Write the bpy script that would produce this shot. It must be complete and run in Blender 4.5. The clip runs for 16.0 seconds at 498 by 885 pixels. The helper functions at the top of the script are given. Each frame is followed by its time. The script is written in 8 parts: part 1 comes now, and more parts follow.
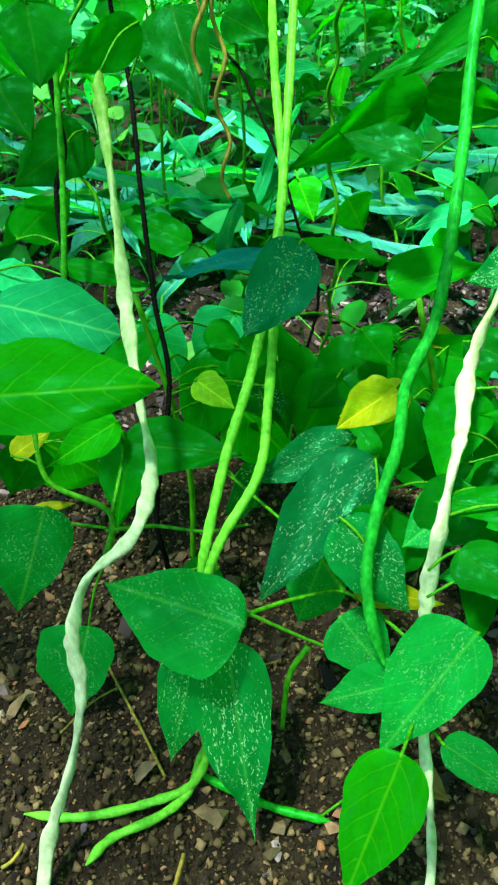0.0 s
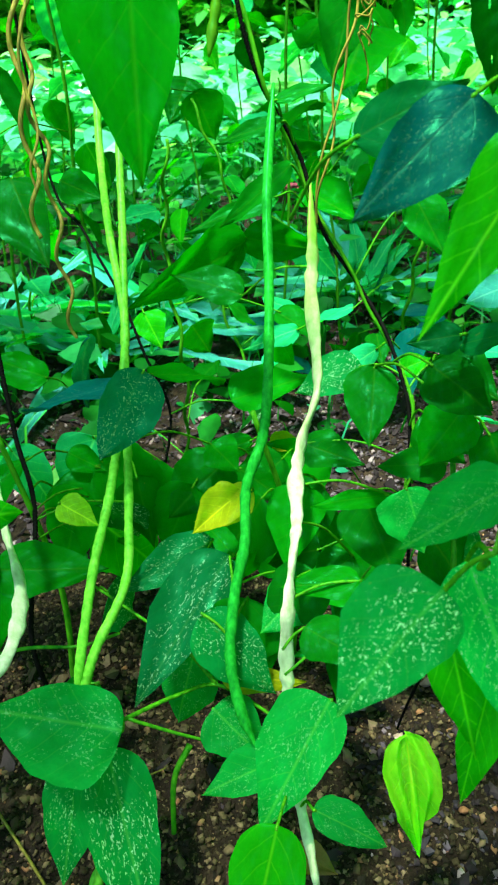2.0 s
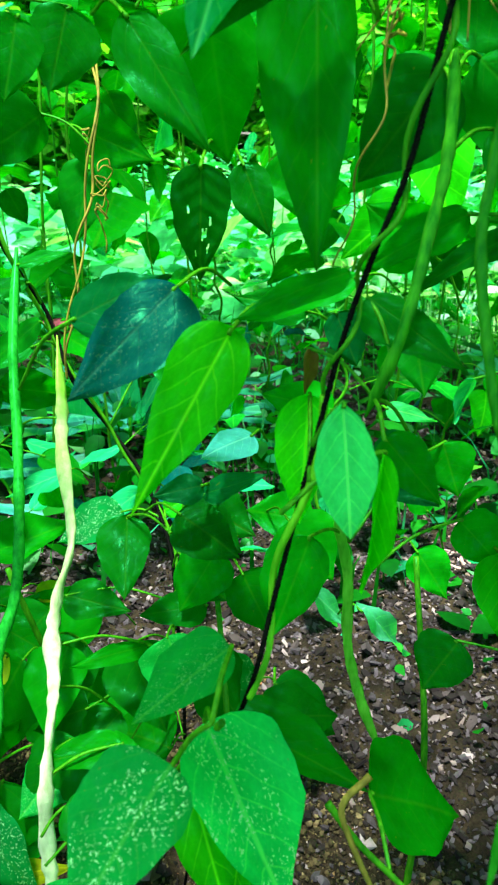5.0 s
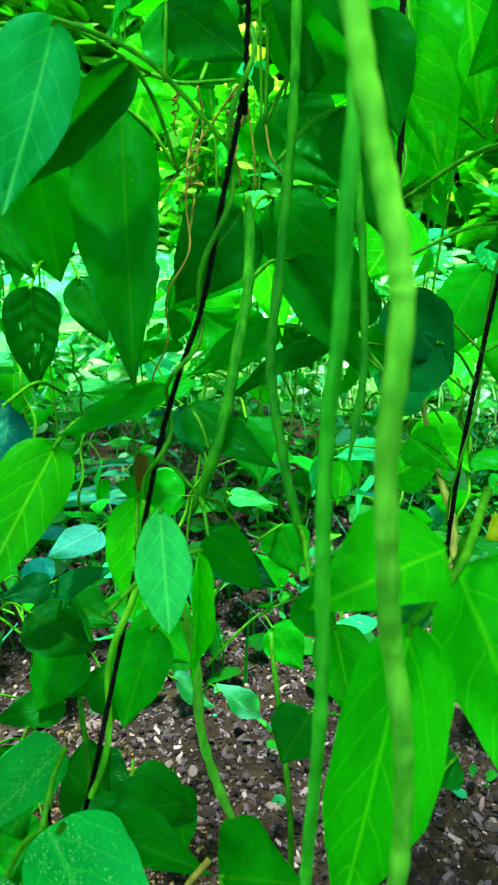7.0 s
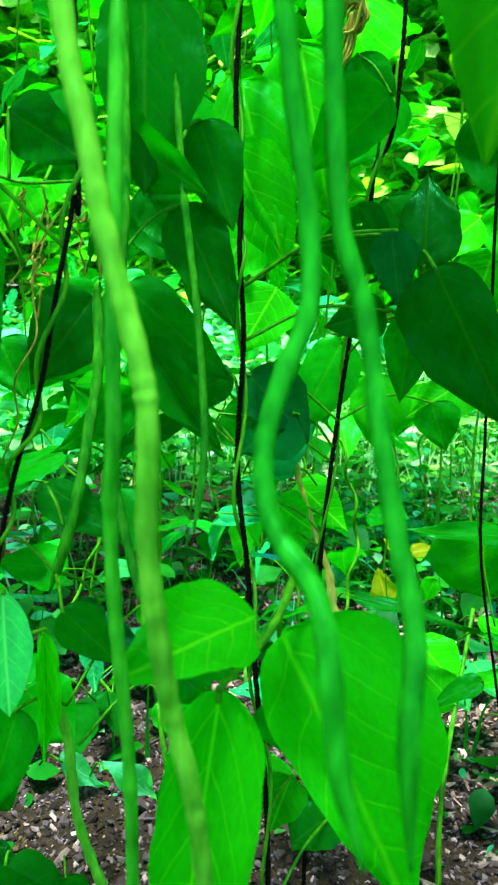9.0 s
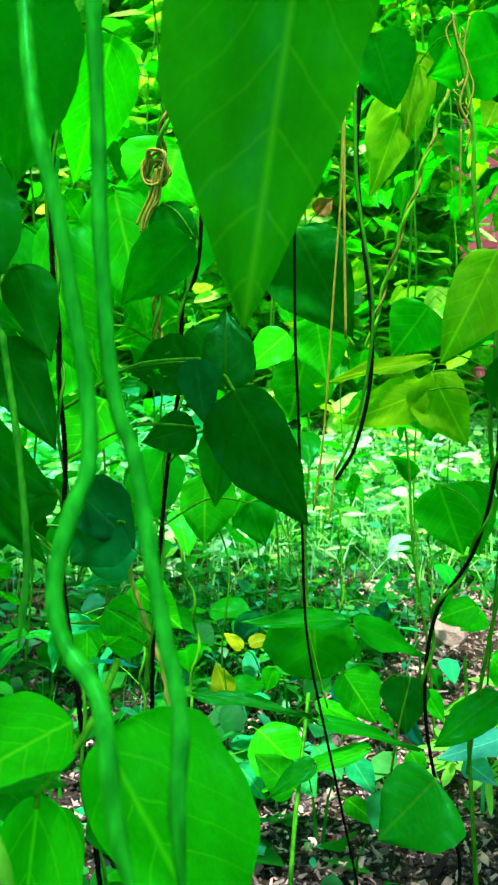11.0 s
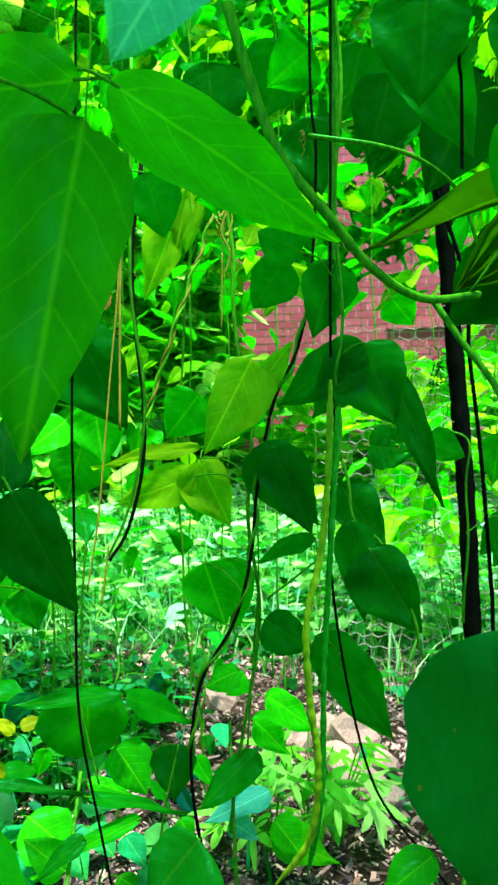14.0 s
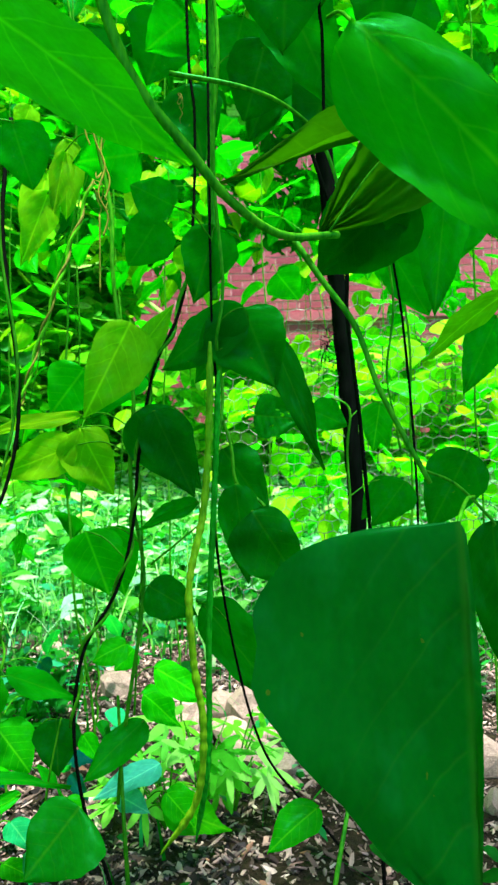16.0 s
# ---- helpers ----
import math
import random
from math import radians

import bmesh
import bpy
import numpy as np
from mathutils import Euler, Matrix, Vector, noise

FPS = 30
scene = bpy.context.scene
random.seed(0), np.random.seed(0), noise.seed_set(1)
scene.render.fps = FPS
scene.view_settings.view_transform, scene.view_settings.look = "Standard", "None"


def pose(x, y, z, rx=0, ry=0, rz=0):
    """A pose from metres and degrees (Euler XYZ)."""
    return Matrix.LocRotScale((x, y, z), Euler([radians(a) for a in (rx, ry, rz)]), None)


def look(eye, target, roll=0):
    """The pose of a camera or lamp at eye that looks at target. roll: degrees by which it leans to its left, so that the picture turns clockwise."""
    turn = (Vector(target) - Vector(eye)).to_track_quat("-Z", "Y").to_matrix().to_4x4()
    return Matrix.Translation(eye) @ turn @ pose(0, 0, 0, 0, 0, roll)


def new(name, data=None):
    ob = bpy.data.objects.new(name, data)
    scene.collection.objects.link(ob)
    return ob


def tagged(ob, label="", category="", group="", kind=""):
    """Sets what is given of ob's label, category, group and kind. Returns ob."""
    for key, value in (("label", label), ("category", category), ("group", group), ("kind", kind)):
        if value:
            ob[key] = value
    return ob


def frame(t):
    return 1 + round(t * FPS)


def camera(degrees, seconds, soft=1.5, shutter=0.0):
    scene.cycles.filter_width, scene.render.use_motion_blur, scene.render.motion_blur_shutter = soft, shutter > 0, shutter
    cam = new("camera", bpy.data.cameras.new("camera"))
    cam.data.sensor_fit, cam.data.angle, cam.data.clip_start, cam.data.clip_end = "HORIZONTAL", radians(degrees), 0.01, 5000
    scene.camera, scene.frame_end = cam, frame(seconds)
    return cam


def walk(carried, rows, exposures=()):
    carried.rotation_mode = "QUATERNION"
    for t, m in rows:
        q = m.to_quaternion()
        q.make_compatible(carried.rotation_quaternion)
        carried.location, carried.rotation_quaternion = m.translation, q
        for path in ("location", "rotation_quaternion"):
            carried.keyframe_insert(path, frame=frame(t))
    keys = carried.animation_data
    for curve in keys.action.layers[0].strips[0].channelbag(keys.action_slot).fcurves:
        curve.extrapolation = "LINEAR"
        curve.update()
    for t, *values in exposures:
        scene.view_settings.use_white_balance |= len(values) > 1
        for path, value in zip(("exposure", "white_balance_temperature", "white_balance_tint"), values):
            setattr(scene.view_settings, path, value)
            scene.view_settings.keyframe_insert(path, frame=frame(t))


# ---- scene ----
cam = camera(38.64, 16.0, soft=2.2)
cam.data.dof.use_dof = True
cam.data.dof.focus_distance = 0.50
cam.data.dof.aperture_fstop = 40.0
PATH = [
    (0.0, pose(0.0000, 0.0000, 0.4937, 50.07, 3.54, -2.96)),
    (0.5, pose(0.0029, -0.0214, 0.4981, 49.66, 4.94, -4.32)),
    (1.0, pose(0.0033, -0.0325, 0.5092, 53.19, 4.01, -7.89)),
    (1.5, pose(0.0070, -0.0406, 0.5141, 56.23, 3.01, -11.53)),
    (2.0, pose(0.0135, -0.0434, 0.5199, 58.46, 2.98, -14.32)),
    (2.5, pose(0.0160, -0.0443, 0.5252, 61.74, 2.01, -17.94)),
    (3.0, pose(0.0189, -0.0404, 0.5256, 64.15, 0.81, -21.58)),
    (3.5, pose(0.0201, -0.0362, 0.5275, 65.79, -0.34, -23.96)),
    (4.0, pose(0.0236, -0.0395, 0.5330, 66.87, -0.63, -27.15)),
    (4.2, pose(0.0321, -0.0402, 0.5323, 67.19, -0.83, -27.91)),
    (6.3, pose(0.0385, -0.0734, 0.5537, 71.66, -1.38, -37.41)),
    (6.5, pose(0.0389, -0.0744, 0.5555, 72.59, -1.46, -38.62)),
    (7.0, pose(0.0415, -0.0791, 0.5567, 74.37, -1.49, -41.19)),
    (7.5, pose(0.0463, -0.0906, 0.5596, 75.84, -0.98, -43.56)),
    (8.0, pose(0.0511, -0.0978, 0.5608, 76.76, -0.50, -45.07)),
    (8.5, pose(0.0534, -0.1060, 0.5635, 77.83, -0.58, -46.50)),
    (8.7, pose(0.0539, -0.1073, 0.5644, 78.34, -0.76, -47.08)),
    (10.8, pose(0.0289, -0.1352, 0.5784, 87.27, 0.70, -59.70)),
    (11.0, pose(0.0335, -0.1401, 0.5786, 87.07, 0.53, -60.96)),
    (11.5, pose(0.0163, -0.1415, 0.5878, 87.30, 0.50, -65.61)),
    (12.0, pose(0.0049, -0.1463, 0.5951, 88.68, 0.59, -68.81)),
    (12.5, pose(-0.0145, -0.1506, 0.5957, 90.18, 0.24, -70.70)),
    (13.0, pose(-0.0211, -0.1515, 0.6050, 90.88, -0.08, -73.63)),
    (13.5, pose(-0.0261, -0.1631, 0.6105, 92.10, -0.09, -76.20)),
    (14.0, pose(-0.0236, -0.1727, 0.6006, 92.28, -0.00, -78.32)),
    (14.5, pose(-0.0197, -0.1753, 0.5924, 91.86, 0.08, -80.52)),
    (15.0, pose(-0.0213, -0.1799, 0.5821, 92.04, 0.53, -82.58)),
    (15.5, pose(-0.0164, -0.1884, 0.5674, 92.14, 1.08, -84.15)),
    (16.0, pose(-0.0155, -0.1955, 0.5646, 91.84, 1.19, -86.09)),
]
walk(cam, PATH, exposures=((0.0, 1.64), (3.0, 1.57), (6.5, 1.74), (8.7, 1.74), (11.0, 1.60), (14.0, 1.53), (16.0, 1.57)))

# ---------------------------------------------------------------- light
world = bpy.data.worlds.new("world")
scene.world = world
world.use_nodes = True
wn = world.node_tree
sky = wn.nodes.new("ShaderNodeTexSky")
sky.sky_type = "NISHITA"
sky.sun_disc = False
sky.sun_elevation = radians(76.6)
sky.sun_rotation = radians(243)
sky.air_density, sky.dust_density, sky.ozone_density = 1.0, 2.0, 1.0
wn.nodes["Background"].inputs["Strength"].default_value = 0.09
wn.links.new(sky.outputs[0], wn.nodes["Background"].inputs["Color"])

sun = new("sun", bpy.data.lights.new("sun", "SUN"))
sun.data.energy = 5.0
sun.data.angle = radians(6)
sun.data.color = (1.0, 0.95, 0.86)
# the sun stands near the zenith, so the leaves glow and the wall is grazed
sun.matrix_world = look((-2.0, -1.0, 9.4), (0, 0, 0))


# ---------------------------------------------------------------- helpers
def mesh_of(bm, name):
    me = bpy.data.meshes.new(name)
    bm.normal_update()
    bm.to_mesh(me)
    bm.free()
    return me


def smooth(me):
    me.polygons.foreach_set("use_smooth", [True] * len(me.polygons))
    return me


def part(name, data, material, parent, label=""):
    """One mesh (or bmesh) as one object under a thing or a part."""
    if isinstance(data, bmesh.types.BMesh):
        data = mesh_of(data, name)
    ob = new(name, data)
    if material and not data.materials:
        data.materials.append(material)
    if parent:
        ob.parent = parent
        ob.matrix_parent_inverse = parent.matrix_world.inverted()
    if label:
        ob["label"] = label
    return ob


def thing(name, place, label, category, group="", kind=""):
    ob = new(name)
    ob.empty_display_size = 0.02
    ob.location = place
    ob.matrix_world = Matrix.Translation(place)
    return tagged(ob, label, category, group, kind)


def spline(points, per=8):
    """A smooth line through a few points."""
    p = [Vector(q) for q in points]
    p = [p[0] * 2 - p[1]] + p + [p[-1] * 2 - p[-2]]
    out = []
    for i in range(1, len(p) - 2):
        a, b, c, d = p[i - 1:i + 3]
        for k in range(per):
            t = k / per
            out.append(0.5 * ((2 * b) + (c - a) * t + (2 * a - 5 * b + 4 * c - d) * t * t + (3 * b - a - 3 * c + d) * t ** 3))
    out.append(p[-2])
    return out


def tube_into(bm, line, radius, sides=8, flat=1.0, twist=0.0):
    """Sweeps a ring along a line; radius is a number or a function of 0..1."""
    n = len(line)
    rings = []
    ref = Vector((0.31, 0.87, 0.12))
    for i, q in enumerate(line):
        d = (line[min(i + 1, n - 1)] - line[max(i - 1, 0)]).normalized()
        u = (ref - d * ref.dot(d)).normalized()
        ref = u
        v = d.cross(u)
        r = radius(i / (n - 1)) if callable(radius) else radius
        ring = []
        for k in range(sides):
            x, y = math.cos(2 * math.pi * k / sides), flat * math.sin(2 * math.pi * k / sides)
            ca, sa = math.cos(twist * i), math.sin(twist * i)
            ring.append(bm.verts.new(q + r * ((x * ca - y * sa) * u + (x * sa + y * ca) * v)))
        rings.append(ring)
    for a, b in zip(rings, rings[1:]):
        for k in range(sides):
            bm.faces.new((a[k], a[(k + 1) % sides], b[(k + 1) % sides], b[k]))
    bm.faces.new(rings[0][::-1])
    bm.faces.new(rings[-1])


def tube_mesh(points, radius, sides=8, per=8, flat=1.0, twist=0.0, name="tube"):
    bm = bmesh.new()
    tube_into(bm, spline(points, per), radius, sides, flat, twist)
    return smooth(mesh_of(bm, name))


# ---------------------------------------------------------------- materials
def material(name, rough=0.6, spec=0.4):
    m = bpy.data.materials.new(name)
    m.use_nodes = True
    b = m.node_tree.nodes["Principled BSDF"]
    b.inputs["Roughness"].default_value = rough
    b.inputs["Specular IOR Level"].default_value = spec
    return m, m.node_tree, b


def maths(nt, op, a, b=None, clamp=False):
    n = nt.nodes.new("ShaderNodeMath")
    n.operation = op
    n.use_clamp = clamp
    for i, v in enumerate((a, b)):
        if v is None:
            continue
        if isinstance(v, (int, float)):
            n.inputs[i].default_value = v
        else:
            nt.links.new(v, n.inputs[i])
    return n.outputs[0]


def noise_of(nt, coords, scale, detail=3.0, rough=0.55):
    n = nt.nodes.new("ShaderNodeTexNoise")
    n.inputs["Scale"].default_value = scale
    n.inputs["Detail"].default_value = detail
    n.inputs["Roughness"].default_value = rough
    nt.links.new(coords, n.inputs["Vector"])
    return n.outputs["Fac"]


def ramp(nt, fac, stops):
    n = nt.nodes.new("ShaderNodeValToRGB")
    els = n.color_ramp.elements
    while len(els) < len(stops):
        els.new(0.5)
    for e, (pos, col) in zip(els, stops):
        e.position = pos
        e.color = (*col, 1) if len(col) == 3 else col
    nt.links.new(fac, n.inputs[0])
    return n.outputs[0]


def mix(nt, kind, fac, a, b):
    n = nt.nodes.new("ShaderNodeMix")
    n.data_type = "RGBA"
    n.blend_type = kind
    if isinstance(fac, (int, float)):
        n.inputs[0].default_value = fac
    else:
        nt.links.new(fac, n.inputs[0])
    for i, v in ((6, a), (7, b)):
        if isinstance(v, tuple):
            n.inputs[i].default_value = (*v, 1)
        else:
            nt.links.new(v, n.inputs[i])
    return n.outputs[2]


def bump(nt, bsdf, height, strength, distance):
    n = nt.nodes.new("ShaderNodeBump")
    n.inputs["Strength"].default_value = strength
    n.inputs["Distance"].default_value = distance
    nt.links.new(height, n.inputs["Height"])
    nt.links.new(n.outputs[0], bsdf.inputs["Normal"])


def leaf_material():
    """Bean leaf: tint from the object's colour, veins from the leaf's own coordinates, pale mite specks by the colour's alpha."""
    m, nt, b = material("bean_leaf")
    info = nt.nodes.new("ShaderNodeObjectInfo")
    uv = nt.nodes.new("ShaderNodeUVMap")
    sep = nt.nodes.new("ShaderNodeSeparateXYZ")
    nt.links.new(uv.outputs[0], sep.inputs[0])
    tex = nt.nodes.new("ShaderNodeTexCoord").outputs["Object"]
    u, v = sep.outputs[1], maths(nt, "ABSOLUTE", maths(nt, "SUBTRACT", sep.outputs[0], 0.5))
    # side veins run forward from the midrib
    s = maths(nt, "FRACT", maths(nt, "MULTIPLY", maths(nt, "ADD", maths(nt, "SUBTRACT", u, maths(nt, "MULTIPLY", maths(nt, "POWER", v, 1.25), 0.95)), maths(nt, "MULTIPLY", noise_of(nt, tex, 4.0, 2.0), 0.07)), 6.0))
    side = maths(nt, "SUBTRACT", 1.0, maths(nt, "MULTIPLY", maths(nt, "ABSOLUTE", maths(nt, "SUBTRACT", s, 0.5)), 16.0), clamp=True)
    side = maths(nt, "MULTIPLY", side, maths(nt, "SUBTRACT", 1.0, maths(nt, "MULTIPLY", v, 1.6), clamp=True))
    rib = maths(nt, "SUBTRACT", 1.0, maths(nt, "MULTIPLY", v, 38.0), clamp=True)
    cells = nt.nodes.new("ShaderNodeTexVoronoi")
    cells.feature = "DISTANCE_TO_EDGE"
    cells.inputs["Scale"].default_value = 17.0
    nt.links.new(tex, cells.inputs["Vector"])
    net = maths(nt, "SUBTRACT", 1.0, maths(nt, "MULTIPLY", cells.outputs["Distance"], 14.0), clamp=True)
    veins = maths(nt, "MAXIMUM", rib, maths(nt, "MAXIMUM", maths(nt, "MULTIPLY", side, 0.6), maths(nt, "MULTIPLY", net, 0.08)))
    # every leaf has its own blotches
    own = nt.nodes.new("ShaderNodeVectorMath")
    own.operation = "ADD"
    nt.links.new(tex, own.inputs[0])
    offset = nt.nodes.new("ShaderNodeCombineXYZ")
    nt.links.new(maths(nt, "MULTIPLY", info.outputs["Random"], 37.0), offset.inputs[0])
    nt.links.new(offset.outputs[0], own.inputs[1])
    own = own.outputs[0]
    blotch = noise_of(nt, own, 3.0, 4.0)
    grain = noise_of(nt, own, 26.0, 3.0)
    rnd = nt.nodes.new("ShaderNodeMapRange")
    nt.links.new(info.outputs["Random"], rnd.inputs[0])
    rnd.inputs[3].default_value, rnd.inputs[4].default_value = 0.72, 1.28
    shade = ramp(nt, blotch, [(0.3, (0.78, 0.82, 0.78)), (0.7, (1.2, 1.14, 1.16))])
    col = mix(nt, "MULTIPLY", 1.0, info.outputs["Color"], shade)
    col = mix(nt, "MULTIPLY", 0.16, col, ramp(nt, grain, [(0.35, (0.6, 0.7, 0.6)), (0.65, (1.3, 1.2, 1.3))]))
    vary = nt.nodes.new("ShaderNodeVectorMath")
    vary.operation = "SCALE"
    nt.links.new(col, vary.inputs[0])
    nt.links.new(rnd.outputs[0], vary.inputs["Scale"])
    tint = nt.nodes.new("ShaderNodeSeparateColor")
    nt.links.new(info.outputs["Color"], tint.inputs[0])
    thin = maths(nt, "ADD", maths(nt, "MULTIPLY", maths(nt, "SUBTRACT", tint.outputs[1], 0.24), 3.2, clamp=True), 0.14, clamp=True)
    col = mix(nt, "MIX", maths(nt, "MULTIPLY", veins, thin), vary.outputs[0], mix(nt, "ADD", 1.0, mix(nt, "MULTIPLY", 1.0, vary.outputs[0], (2.0, 1.35, 1.5)), (0.085, 0.115, 0.005)))
    # rust spots here and there
    rust = maths(nt, "GREATER_THAN", noise_of(nt, own, 13.0, 2.0), 0.745)
    col = mix(nt, "MIX", maths(nt, "MULTIPLY", rust, 0.25), col, (0.16, 0.12, 0.004))
    # specks: short pale scratches left by mites
    dash = nt.nodes.new("ShaderNodeMapping")
    dash.inputs["Scale"].default_value = (38, 25, 28)
    dash.inputs["Rotation"].default_value = (0, 0, 0.5)
    nt.links.new(own, dash.inputs[0])
    speck = nt.nodes.new("ShaderNodeMapping")
    speck.inputs["Scale"].default_value = (28, 52, 28)
    speck.inputs["Rotation"].default_value = (0, 0, -0.6)
    nt.links.new(own, speck.inputs[0])
    marks = maths(nt, "MAXIMUM", maths(nt, "MULTIPLY", maths(nt, "SUBTRACT", noise_of(nt, dash.outputs[0], 1.0, 3.0, 0.65), 0.60), 22.0, clamp=True), maths(nt, "MULTIPLY", maths(nt, "SUBTRACT", noise_of(nt, speck.outputs[0], 1.0, 2.0, 0.6), 0.62), 20.0, clamp=True))
    spots = maths(nt, "MULTIPLY", marks, maths(nt, "MULTIPLY", maths(nt, "SUBTRACT", maths(nt, "SUBTRACT", noise_of(nt, own, 3.6, 4.0, 0.65), maths(nt, "MULTIPLY", v, 0.36)), 0.38), 11.0, clamp=True))
    col = mix(nt, "MIX", maths(nt, "MULTIPLY", spots, maths(nt, "MULTIPLY", info.outputs["Alpha"], 0.9)), col, (0.42, 0.90, 0.55))
    face = nt.nodes.new("ShaderNodeBsdfDiffuse")
    nt.links.new(col, face.inputs["Color"])
    sheen = nt.nodes.new("ShaderNodeBsdfGlossy")
    sheen.inputs["Color"].default_value = (0.08, 1.0, 0.40, 1)
    nt.links.new(maths(nt, "ADD", maths(nt, "MULTIPLY", blotch, 0.3), 0.24), sheen.inputs["Roughness"])
    bm_ = nt.nodes.new("ShaderNodeBump")
    bm_.inputs["Strength"].default_value, bm_.inputs["Distance"].default_value = 0.35, 0.0016
    nt.links.new(maths(nt, "SUBTRACT", maths(nt, "ADD", maths(nt, "MULTIPLY", grain, 0.3), maths(nt, "MULTIPLY", blotch, 1.2)), maths(nt, "MULTIPLY", veins, 0.35)), bm_.inputs["Height"])
    nt.links.new(bm_.outputs[0], face.inputs["Normal"])
    nt.links.new(bm_.outputs[0], sheen.inputs["Normal"])
    glow = nt.nodes.new("ShaderNodeBsdfTranslucent")
    nt.links.new(mix(nt, "MULTIPLY", 1.0, col, (1.2, 1.9, 0.3)), glow.inputs["Color"])
    through_blade = nt.nodes.new("ShaderNodeMixShader")
    through_blade.inputs[0].default_value = 0.5
    nt.links.new(face.outputs[0], through_blade.inputs[1])
    nt.links.new(glow.outputs[0], through_blade.inputs[2])
    top = nt.nodes.new("ShaderNodeMixShader")
    nt.links.new(maths(nt, "ADD", maths(nt, "MULTIPLY", maths(nt, "SUBTRACT", noise_of(nt, own, 5.0, 3.0), 0.52), 0.13, clamp=True), 0.004), top.inputs[0])
    nt.links.new(through_blade.outputs[0], top.inputs[1])
    nt.links.new(sheen.outputs[0], top.inputs[2])
    nt.links.new(top.outputs[0], nt.nodes["Material Output"].inputs["Surface"])
    nt.nodes.remove(b)
    return m


def plant_skin(name, low, high, scale, rough=0.45, streak=True, gloss=(0.08, 1.0, 0.36), shine=0.024):
    """Green or dry skin of stems and pods, streaked along the object, with a tinted waxy gloss."""
    m, nt, b = material(name, rough, 0.0)
    tex = nt.nodes.new("ShaderNodeTexCoord").outputs["Object"]
    mp = nt.nodes.new("ShaderNodeMapping")
    mp.inputs["Scale"].default_value = (1, 1, 0.22 if streak else 1)
    nt.links.new(tex, mp.inputs[0])
    f = noise_of(nt, mp.outputs[0], scale, 4.0)
    g = noise_of(nt, tex, scale * 0.16, 2.0)
    col = ramp(nt, f, [(0.3, low), (0.7, high)])
    col = mix(nt, "MULTIPLY", 0.7, col, ramp(nt, g, [(0.3, (0.5, 0.62, 0.5)), (0.7, (1.35, 1.25, 1.2))]))
    nt.links.new(col, b.inputs["Base Color"])
    bump(nt, b, f, 0.35, 0.0008)
    wax = nt.nodes.new("ShaderNodeBsdfGlossy")
    wax.inputs["Color"].default_value = (*gloss, 1)
    wax.inputs["Roughness"].default_value = rough * 0.8
    coat = nt.nodes.new("ShaderNodeMixShader")
    coat.inputs[0].default_value = shine
    nt.links.new(b.outputs[0], coat.inputs[1])
    nt.links.new(wax.outputs[0], coat.inputs[2])
    nt.links.new(coat.outputs[0], nt.nodes["Material Output"].inputs["Surface"])
    return m


def dry_pod_skin():
    """Bleached pod: cream at the tip, yellow-green towards the stalk, wrinkled across."""
    m = plant_skin("dry_pod_skin", (0.36, 0.54, 0.27), (0.62, 0.86, 0.54), 210, 0.6, gloss=(0.8, 1.0, 0.8), shine=0.02)
    nt = m.node_tree
    b = nt.nodes["Principled BSDF"]
    sep = nt.nodes.new("ShaderNodeSeparateXYZ")
    tex = nt.nodes.new("ShaderNodeTexCoord").outputs["Object"]
    nt.links.new(tex, sep.inputs[0])
    up = maths(nt, "ADD", maths(nt, "MULTIPLY", maths(nt, "SUBTRACT", sep.outputs[2], 0.24), 7.0), maths(nt, "SUBTRACT", noise_of(nt, tex, 50.0, 3.0), 0.5), clamp=True)
    col = b.inputs["Base Color"].links[0].from_socket
    nt.links.new(mix(nt, "MULTIPLY", up, col, (0.32, 0.64, 0.10)), b.inputs["Base Color"])
    bump(nt, b, noise_of(nt, tex, 160.0, 4.0, 0.7), 0.7, 0.002)
    return m


def pod_skin(name, low, high):
    """Living pod: streaks along its length, faint dark rings between the seeds."""
    m = plant_skin(name, low, high, 330, 0.42)
    nt = m.node_tree
    b = nt.nodes["Principled BSDF"]
    sep = nt.nodes.new("ShaderNodeSeparateXYZ")
    tex = nt.nodes.new("ShaderNodeTexCoord").outputs["Object"]
    nt.links.new(tex, sep.inputs[0])
    s = maths(nt, "FRACT", maths(nt, "ADD", maths(nt, "MULTIPLY", sep.outputs[2], 62.0), maths(nt, "MULTIPLY", noise_of(nt, tex, 24.0, 2.0), 1.6)))
    ring = maths(nt, "SUBTRACT", 1.0, maths(nt, "MULTIPLY", maths(nt, "ABSOLUTE", maths(nt, "SUBTRACT", s, 0.5)), 7.0), clamp=True)
    col = b.inputs["Base Color"].links[0].from_socket
    nt.links.new(mix(nt, "MULTIPLY", maths(nt, "MULTIPLY", ring, 0.22), col, (0.45, 0.62, 0.5)), b.inputs["Base Color"])
    return m


LEAF = leaf_material()
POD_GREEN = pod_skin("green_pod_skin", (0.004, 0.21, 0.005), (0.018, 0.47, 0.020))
# darker copy of the green skin, with shade put into the colour
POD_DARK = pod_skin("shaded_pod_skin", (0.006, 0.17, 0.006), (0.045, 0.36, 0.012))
POD_RIPE = pod_skin("ripening_pod_skin", (0.070, 0.42, 0.016), (0.17, 0.64, 0.055))
POD_FRESH = pod_skin("fresh_pod_skin", (0.016, 0.34, 0.010), (0.060, 0.56, 0.035))
POD_LEAFY = pod_skin("leaf_green_pod_skin", (0.003, 0.17, 0.010), (0.014, 0.38, 0.028))
POD_OLIVE = pod_skin("olive_pod_skin", (0.035, 0.19, 0.004), (0.090, 0.32, 0.010))
